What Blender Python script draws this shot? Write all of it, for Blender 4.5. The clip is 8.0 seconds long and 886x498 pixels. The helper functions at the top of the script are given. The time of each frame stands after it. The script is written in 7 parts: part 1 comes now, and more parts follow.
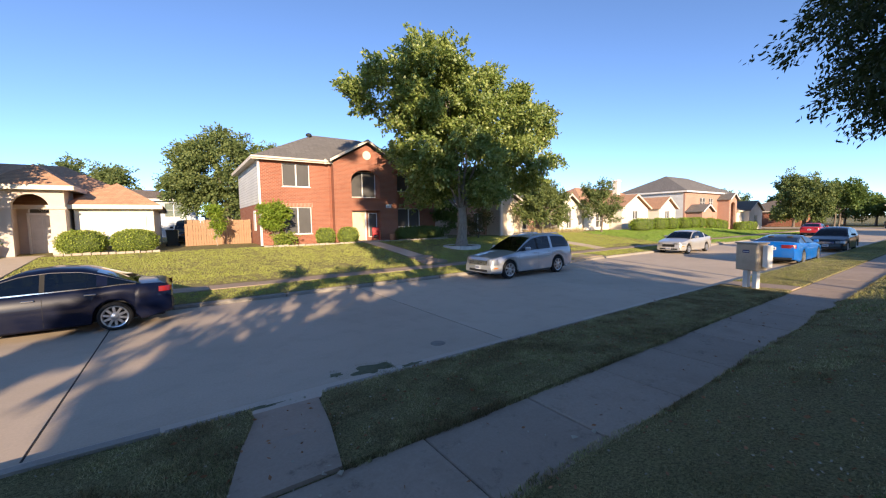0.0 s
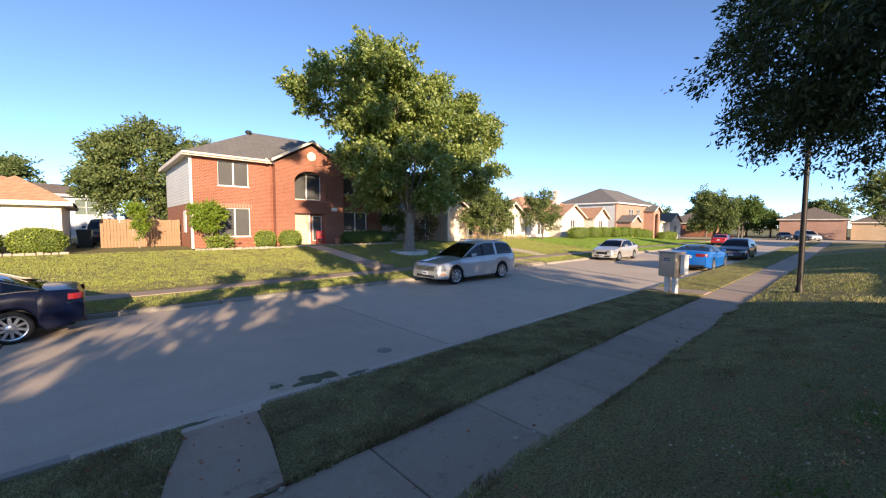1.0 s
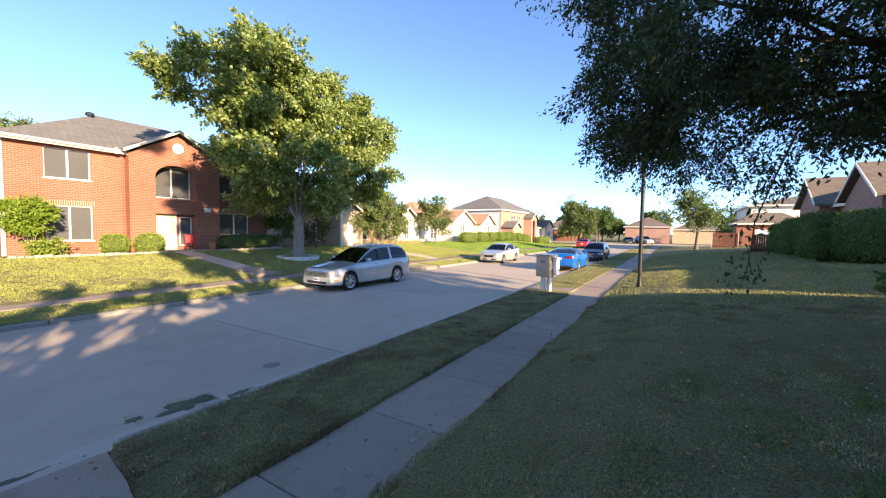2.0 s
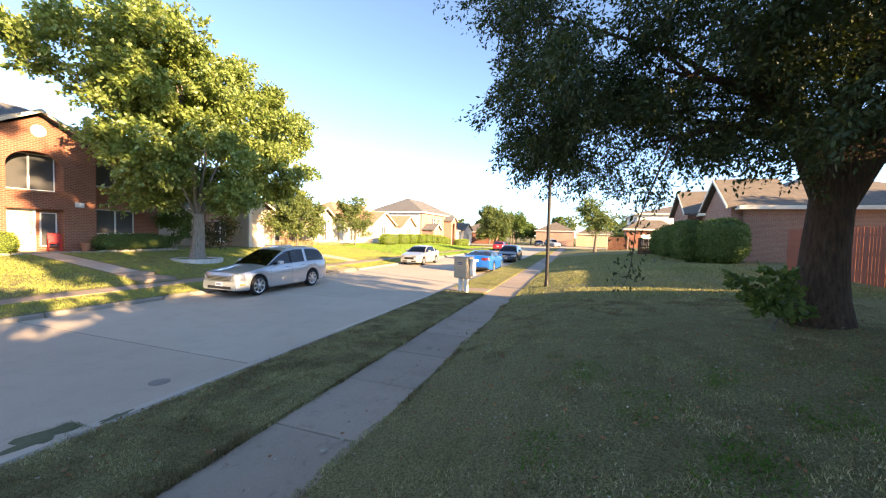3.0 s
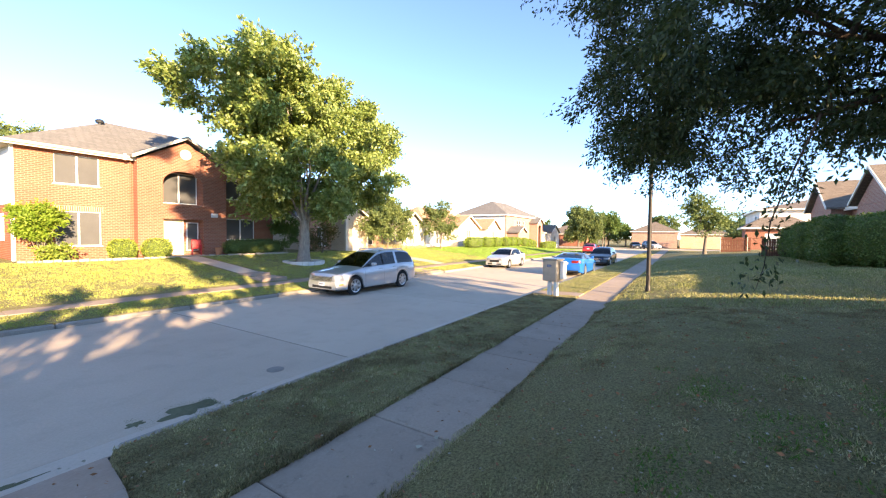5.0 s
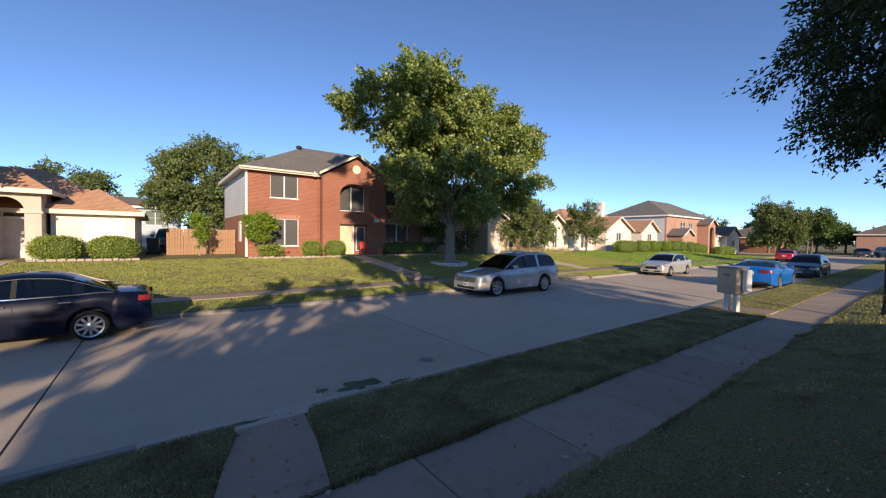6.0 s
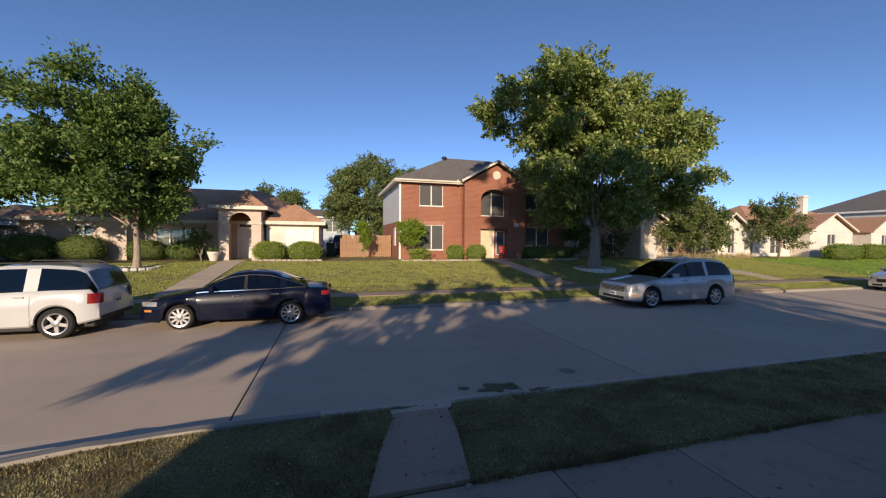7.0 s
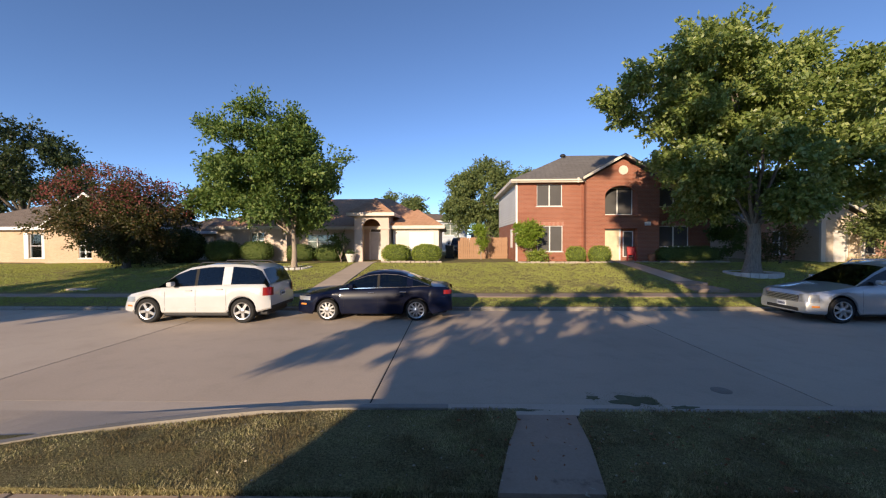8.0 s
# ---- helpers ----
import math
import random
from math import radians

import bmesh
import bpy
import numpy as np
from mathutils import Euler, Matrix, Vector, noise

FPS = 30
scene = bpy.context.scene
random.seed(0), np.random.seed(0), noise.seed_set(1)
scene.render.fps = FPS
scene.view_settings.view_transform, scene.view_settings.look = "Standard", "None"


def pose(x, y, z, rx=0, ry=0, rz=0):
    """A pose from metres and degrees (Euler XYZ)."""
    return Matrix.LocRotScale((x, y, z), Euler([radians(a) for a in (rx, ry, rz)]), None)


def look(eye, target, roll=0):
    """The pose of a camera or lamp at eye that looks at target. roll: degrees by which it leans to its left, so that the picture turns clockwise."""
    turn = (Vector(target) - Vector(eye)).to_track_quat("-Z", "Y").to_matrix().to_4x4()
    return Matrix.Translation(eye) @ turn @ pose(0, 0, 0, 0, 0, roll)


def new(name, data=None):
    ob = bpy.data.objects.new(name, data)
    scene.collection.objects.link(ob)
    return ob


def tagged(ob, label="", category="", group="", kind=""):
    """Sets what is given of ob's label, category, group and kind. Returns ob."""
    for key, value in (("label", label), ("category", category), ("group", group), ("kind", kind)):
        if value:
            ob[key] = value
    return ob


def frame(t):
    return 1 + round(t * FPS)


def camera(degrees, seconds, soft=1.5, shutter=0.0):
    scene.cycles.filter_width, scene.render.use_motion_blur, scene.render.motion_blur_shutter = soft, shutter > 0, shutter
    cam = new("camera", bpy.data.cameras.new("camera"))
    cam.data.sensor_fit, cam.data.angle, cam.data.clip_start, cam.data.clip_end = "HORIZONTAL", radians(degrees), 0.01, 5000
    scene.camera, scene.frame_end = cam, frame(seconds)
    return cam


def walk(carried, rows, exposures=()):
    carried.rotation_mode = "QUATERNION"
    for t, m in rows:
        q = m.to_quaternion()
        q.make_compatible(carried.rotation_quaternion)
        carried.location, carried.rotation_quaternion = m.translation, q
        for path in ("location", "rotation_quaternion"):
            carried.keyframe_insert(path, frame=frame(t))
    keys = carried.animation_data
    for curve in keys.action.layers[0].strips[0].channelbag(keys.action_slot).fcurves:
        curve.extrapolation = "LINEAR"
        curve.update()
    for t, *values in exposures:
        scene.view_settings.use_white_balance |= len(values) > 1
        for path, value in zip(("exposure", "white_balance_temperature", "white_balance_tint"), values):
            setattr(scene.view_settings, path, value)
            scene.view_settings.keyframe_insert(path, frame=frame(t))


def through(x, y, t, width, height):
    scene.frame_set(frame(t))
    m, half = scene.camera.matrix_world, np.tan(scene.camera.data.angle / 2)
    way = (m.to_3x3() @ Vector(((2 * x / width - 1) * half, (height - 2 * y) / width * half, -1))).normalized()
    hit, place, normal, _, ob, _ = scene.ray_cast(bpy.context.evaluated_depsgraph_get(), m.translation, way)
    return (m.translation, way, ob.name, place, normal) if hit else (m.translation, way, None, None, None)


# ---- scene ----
cam = camera(99.0, 8.0, 1.2)
PATH = [
    (0, (0.287, 0.068, 2.368), (1.421, 1.708, 2.219), -0.9),
    (0.5, (0.263, 0.062, 2.39), (1.476, 1.647, 2.255), -0.2),
    (1, (0.242, 0.035, 2.408), (1.595, 1.502, 2.283), 0.3),
    (1.5, (0.223, 0.04, 2.405), (1.76, 1.314, 2.294), 0.6),
    (2, (0.197, 0.026, 2.436), (1.902, 1.067, 2.337), 0.8),
    (3.5, (0.246, -0.067, 2.436), (2.15, 0.543, 2.36), 1.6),
    (4, (0.227, 0.01, 2.52), (2.114, 0.669, 2.437), 0.8),
    (5.5, (0.287, 0.094, 2.331), (1.767, 1.437, 2.269), 1.0),
    (6, (0.197, 0.116, 2.354), (1.394, 1.717, 2.292), 0.8),
    (6.5, (0.175, 0.031, 2.411), (1.041, 1.832, 2.35), 0.6),
    (7, (0.16, 0.031, 2.404), (0.707, 1.954, 2.352), 0.5),
    (7.5, (0.092, 0.032, 2.388), (0.356, 2.014, 2.343), -0.1),
    (8, (0.038, 0.032, 2.364), (-0.01, 2.031, 2.324), -0.2),
]
EXPO = [(0.0, 1.15, 6900), (1.5, 1.35, 6950), (2.0, 1.75, 7050), (2.2, 1.9, 7200), (3.3, 2.3, 9000), (3.9, 2.3, 9000), (4.2, 2.3, 8800), (5.3, 2.35, 7500), (5.5, 2.2, 7300),
        (5.75, 1.35, 6800), (6.2, 0.4, 6600), (7.0, 0.3, 6600), (8.0, 0.6, 6750)]
walk(cam, [(t, look(e, g, r)) for t, e, g, r in PATH], [(t, e, k, 13) for t, e, k in EXPO])
SKY, SUN = 0.15, 4.3

# ---- light ----
ELEV, AZX, AZY = radians(15.0), 0.355, 0.935      # the shadows run towards (AZX, AZY)
sun_way = Vector((AZX * math.cos(ELEV), AZY * math.cos(ELEV), -math.sin(ELEV)))
world = bpy.data.worlds.new("world")
scene.world = world
world.use_nodes = True
wn = world.node_tree.nodes
sky = wn.new("ShaderNodeTexSky")
sky.sky_type = "NISHITA"
sky.sun_disc = False
sky.sun_elevation = ELEV
sky.sun_rotation = math.atan2(-AZX, -AZY)
sky.air_density, sky.dust_density, sky.ozone_density = 0.75, 0.0, 3.4
sky.altitude = 3000
wn["Background"].inputs[1].default_value = SKY
world.node_tree.links.new(sky.outputs[0], wn["Background"].inputs[0])
sun = new("sun", bpy.data.lights.new("sun", "SUN"))
sun.data.energy, sun.data.angle, sun.data.color = SUN, radians(0.5), (1.0, 0.82, 0.6)
sun.matrix_world = sun_way.to_track_quat("-Z", "Y").to_matrix().to_4x4()


# ---- materials ----
def lin(c):
    return (*c, 1.0)


def base_mat(name, rough=0.8, metal=0.0, coat=0.0, spec=0.5):
    m = bpy.data.materials.new(name)
    m.use_nodes = True
    p = m.node_tree.nodes["Principled BSDF"]
    p.inputs["Roughness"].default_value = rough
    p.inputs["Metallic"].default_value = metal
    p.inputs["Coat Weight"].default_value = coat
    p.inputs["Coat Roughness"].default_value = 0.04
    p.inputs["Specular IOR Level"].default_value = spec
    return m, m.node_tree.nodes, m.node_tree.links, p


def mix(nodes, links, fac, a, b, kind="MIX"):
    n = nodes.new("ShaderNodeMix")
    n.data_type, n.blend_type = "RGBA", kind
    for sock, v in ((n.inputs[0], fac), (n.inputs[6], a), (n.inputs[7], b)):
        if isinstance(v, bpy.types.NodeSocket):
            links.new(v, sock)
        elif isinstance(v, tuple):
            sock.default_value = lin(v) if len(v) == 3 else v
        else:
            sock.default_value = v
    return n.outputs[2]


def noise_tex(nodes, links, coord, scale, detail=4.0, rough=0.55):
    n = nodes.new("ShaderNodeTexNoise")
    n.inputs["Scale"].default_value, n.inputs["Detail"].default_value = scale, detail
    n.inputs["Roughness"].default_value = rough
    links.new(coord, n.inputs["Vector"])
    return n.outputs[0]


def ramp(nodes, links, v, lo, hi):
    n = nodes.new("ShaderNodeMapRange")
    n.inputs[1].default_value, n.inputs[2].default_value = lo, hi
    links.new(v, n.inputs[0])
    return n.outputs[0]


def bump(nodes, links, p, height, strength, distance=0.01):
    b = nodes.new("ShaderNodeBump")
    b.inputs["Strength"].default_value, b.inputs["Distance"].default_value = strength, distance
    links.new(height, b.inputs["Height"])
    links.new(b.outputs[0], p.inputs["Normal"])


def worn(name, c1, c2, fine=8.0, coarse=0.7, rough=0.8, metal=0.0, relief=0.3, distance=0.01, c3=None, coat=0.0, spec=0.5, stain=0.5):
    """A surface of two tones, with grain and broad stains."""
    m, nodes, links, p = base_mat(name, rough, metal, coat, spec)
    co = nodes.new("ShaderNodeTexCoord").outputs["Object"]
    f = noise_tex(nodes, links, co, fine, 6.0, 0.65)
    g = ramp(nodes, links, noise_tex(nodes, links, co, coarse, 4.0), 0.35, 0.68)
    col = mix(nodes, links, ramp(nodes, links, f, 0.3, 0.7), c1, c2)
    col = mix(nodes, links, g, col, mix(nodes, links, stain, col, c3 or tuple(0.7 * v for v in c1)))
    links.new(col, p.inputs["Base Color"])
    if relief:
        bump(nodes, links, p, f, relief, distance)
    return m


def brickwork(name, c1, c2, mortar, w=0.2, h=0.07, joint=0.012, rough=0.85, relief=0.5, offset=0.5):
    m, nodes, links, p = base_mat(name, rough)
    co = nodes.new("ShaderNodeTexCoord").outputs["Object"]
    sep = nodes.new("ShaderNodeSeparateXYZ")
    links.new(co, sep.inputs[0])
    add = nodes.new("ShaderNodeMath")
    links.new(sep.outputs[0], add.inputs[0]), links.new(sep.outputs[1], add.inputs[1])
    com = nodes.new("ShaderNodeCombineXYZ")
    links.new(add.outputs[0], com.inputs[0]), links.new(sep.outputs[2], com.inputs[1])
    b = nodes.new("ShaderNodeTexBrick")
    b.offset = offset
    b.inputs["Scale"].default_value = 1.0
    b.inputs["Brick Width"].default_value, b.inputs["Row Height"].default_value = w, h
    b.inputs["Mortar Size"].default_value, b.inputs["Mortar Smooth"].default_value = joint, 0.2
    b.inputs["Bias"].default_value = 0.0
    b.inputs["Color1"].default_value, b.inputs["Color2"].default_value = lin(c1), lin(c2)
    b.inputs["Mortar"].default_value = lin(mortar)
    links.new(com.outputs[0], b.inputs["Vector"])
    f = ramp(nodes, links, noise_tex(nodes, links, co, 0.5, 5.0), 0.35, 0.7)
    col = mix(nodes, links, f, b.outputs[0], mix(nodes, links, 0.28, b.outputs[0], tuple(0.5 * v for v in c1)))
    g = noise_tex(nodes, links, co, 14.0)
    col = mix(nodes, links, 0.22, col, mix(nodes, links, g, (0, 0, 0), (1, 1, 1)), "OVERLAY")
    links.new(col, p.inputs["Base Color"])
    bump(nodes, links, p, b.outputs[1], -relief, 0.01)
    return m


def leafy(name, c1, c2, c3, through=0.35, rough=0.55, gloss=0.25):
    """Leaves: each its own green, light passing through the blade."""
    m, nodes, links, p = base_mat(name, rough, spec=gloss)
    geo = nodes.new("ShaderNodeNewGeometry")
    r = nodes.new("ShaderNodeValToRGB")
    r.color_ramp.elements[0].color, r.color_ramp.elements[1].color = lin(c1), lin(c3)
    r.color_ramp.elements.new(0.55).color = lin(c2)
    links.new(geo.outputs["Random Per Island"], r.inputs[0])
    co = nodes.new("ShaderNodeTexCoord").outputs["Object"]
    g = ramp(nodes, links, noise_tex(nodes, links, co, 0.8, 3.0), 0.35, 0.65)
    col = mix(nodes, links, g, r.outputs[0], mix(nodes, links, 0.5, r.outputs[0], c1))
    links.new(col, p.inputs["Base Color"])
    t = nodes.new("ShaderNodeBsdfTranslucent")
    links.new(mix(nodes, links, 0.5, col, (0.28, 0.36, 0.05)), t.inputs[0])
    s = nodes.new("ShaderNodeMixShader")
    s.inputs[0].default_value = through
    links.new(p.outputs[0], s.inputs[1]), links.new(t.outputs[0], s.inputs[2])
    links.new(s.outputs[0], nodes["Material Output"].inputs[0])
    return m


def pane_mat(name, tint):
    """Thin tinted glass: clear straight through, mirrored at a glance."""
    m, nodes, links, p = base_mat(name)
    nodes.remove(p)
    t, g, s = nodes.new("ShaderNodeBsdfTransparent"), nodes.new("ShaderNodeBsdfGlossy"), nodes.new("ShaderNodeMixShader")
    t.inputs[0].default_value = lin(tint)
    g.inputs[0].default_value, g.inputs["Roughness"].default_value = (0.9, 0.9, 0.9, 1), 0.03
    f = nodes.new("ShaderNodeFresnel")
    f.inputs[0].default_value = 1.6
    links.new(f.outputs[0], s.inputs[0]), links.new(t.outputs[0], s.inputs[1]), links.new(g.outputs[0], s.inputs[2])
    links.new(s.outputs[0], nodes["Material Output"].inputs[0])
    return m


def paint(name, c, metal=0.3, rough=0.32, coat=1.0, spec=0.5):
    m, nodes, links, p = base_mat(name, rough, metal, coat, spec)
    co = nodes.new("ShaderNodeTexCoord").outputs["Object"]
    g = ramp(nodes, links, noise_tex(nodes, links, co, 2.5, 6.0), 0.4, 0.75)
    col = mix(nodes, links, g, c, mix(nodes, links, 0.02 + 0.12 * min(1.0, sum(c) / 1.2), c, (0.3, 0.27, 0.22)))
    links.new(col, p.inputs["Base Color"])
    return m


def blade_mat(name, dry=0.6, g1=(0.09, 0.125, 0.027), g2=(0.36, 0.385, 0.115), thatch=0.0):
    """Grass blades: green and straw in small clumps, broad drier patches."""
    m, nodes, links, p = base_mat(name, 0.75, spec=0.15)
    rnd = nodes.new("ShaderNodeNewGeometry").outputs["Random Per Island"]
    co = nodes.new("ShaderNodeTexCoord").outputs["Object"]
    fine = ramp(nodes, links, noise_tex(nodes, links, co, 8.0, 5.0, 0.75), 0.46, 0.56)
    broad = ramp(nodes, links, noise_tex(nodes, links, co, 0.6, 4.0, 0.6), 0.4, 0.7)
    green = mix(nodes, links, rnd, g1, g2)
    straw = mix(nodes, links, rnd, (0.33, 0.28, 0.135), (0.68, 0.59, 0.36))
    col = mix(nodes, links, fine, green, mix(nodes, links, dry, green, straw))
    col = mix(nodes, links, broad, col, mix(nodes, links, dry * 0.6, col, straw))
    if thatch:
        mid = ramp(nodes, links, noise_tex(nodes, links, co, 1.7, 7.0, 0.72), 0.43, 0.56)
        col = mix(nodes, links, mid, col, mix(nodes, links, thatch, col, mix(nodes, links, rnd, (0.095, 0.068, 0.034), (0.27, 0.2, 0.1))))
    links.new(col, p.inputs["Base Color"])
    t = nodes.new("ShaderNodeBsdfTranslucent")
    links.new(col, t.inputs[0])
    s = nodes.new("ShaderNodeMixShader")
    s.inputs[0].default_value = 0.35
    links.new(p.outputs[0], s.inputs[1]), links.new(t.outputs[0], s.inputs[2])
    links.new(s.outputs[0], nodes["Material Output"].inputs[0])
    return m


def lawn_mat():
    m, nodes, links, p = base_mat("lawn_grass", 0.95, spec=0.1)
    co = nodes.new("ShaderNodeTexCoord").outputs["Object"]
    f = noise_tex(nodes, links, co, 38.0, 8.0, 0.8)
    c = noise_tex(nodes, links, co, 0.55, 5.0, 0.65)
    d = noise_tex(nodes, links, co, 3.2, 6.0, 0.7)
    col = mix(nodes, links, ramp(nodes, links, f, 0.38, 0.62), (0.115, 0.098, 0.042), (0.42, 0.38, 0.175))
    dry = mix(nodes, links, ramp(nodes, links, f, 0.38, 0.62), (0.1, 0.07, 0.036), (0.38, 0.3, 0.17))
    col = mix(nodes, links, ramp(nodes, links, d, 0.4, 0.75), col, mix(nodes, links, 0.6, col, dry))
    col = mix(nodes, links, ramp(nodes, links, c, 0.5, 0.75), col, mix(nodes, links, 0.4, col, dry))
    links.new(col, p.inputs["Base Color"])
    bump(nodes, links, p, f, 0.9, 0.05)
    return m


def concrete(name, c1, c2, stain, rough=0.85, spots=0.0):
    m, nodes, links, p = base_mat(name, rough, spec=0.3)
    co = nodes.new("ShaderNodeNewGeometry").outputs["Position"]
    f = noise_tex(nodes, links, co, 30.0, 8.0, 0.7)
    d = noise_tex(nodes, links, co, 1.6, 6.0, 0.65)
    e = noise_tex(nodes, links, co, 0.35, 4.0, 0.6)
    col = mix(nodes, links, ramp(nodes, links, f, 0.25, 0.75), c1, c2)
    col = mix(nodes, links, ramp(nodes, links, d, 0.5, 0.8), col, mix(nodes, links, 0.5, col, stain))
    col = mix(nodes, links, ramp(nodes, links, e, 0.42, 0.7), col, mix(nodes, links, 0.35, col, stain))
    if spots:
        g = ramp(nodes, links, noise_tex(nodes, links, co, 4.5, 7.0, 0.72), 0.58, 0.7)
        col = mix(nodes, links, g, col, mix(nodes, links, spots, col, tuple(0.45 * v for v in stain)))
    info = nodes.new("ShaderNodeObjectInfo")
    col = mix(nodes, links, 0.18, col, mix(nodes, links, info.outputs["Random"], (0.3, 0.3, 0.3), (0.7, 0.7, 0.7)), "OVERLAY")
    links.new(col, p.inputs["Base Color"])
    bump(nodes, links, p, f, 0.35, 0.006)
    return m


def bark_mat(name, c1, c2):
    m, nodes, links, p = base_mat(name, 0.95, spec=0.15)
    co = nodes.new("ShaderNodeTexCoord").outputs["Object"]
    mp = nodes.new("ShaderNodeMapping")
    mp.inputs["Scale"].default_value = (9, 9, 1.6)
    links.new(co, mp.inputs[0])
    f = noise_tex(nodes, links, mp.outputs[0], 2.2, 8.0, 0.7)
    links.new(mix(nodes, links, ramp(nodes, links, f, 0.35, 0.65), c1, c2), p.inputs["Base Color"])
    bump(nodes, links, p, f, 1.0, 0.06)
    return m


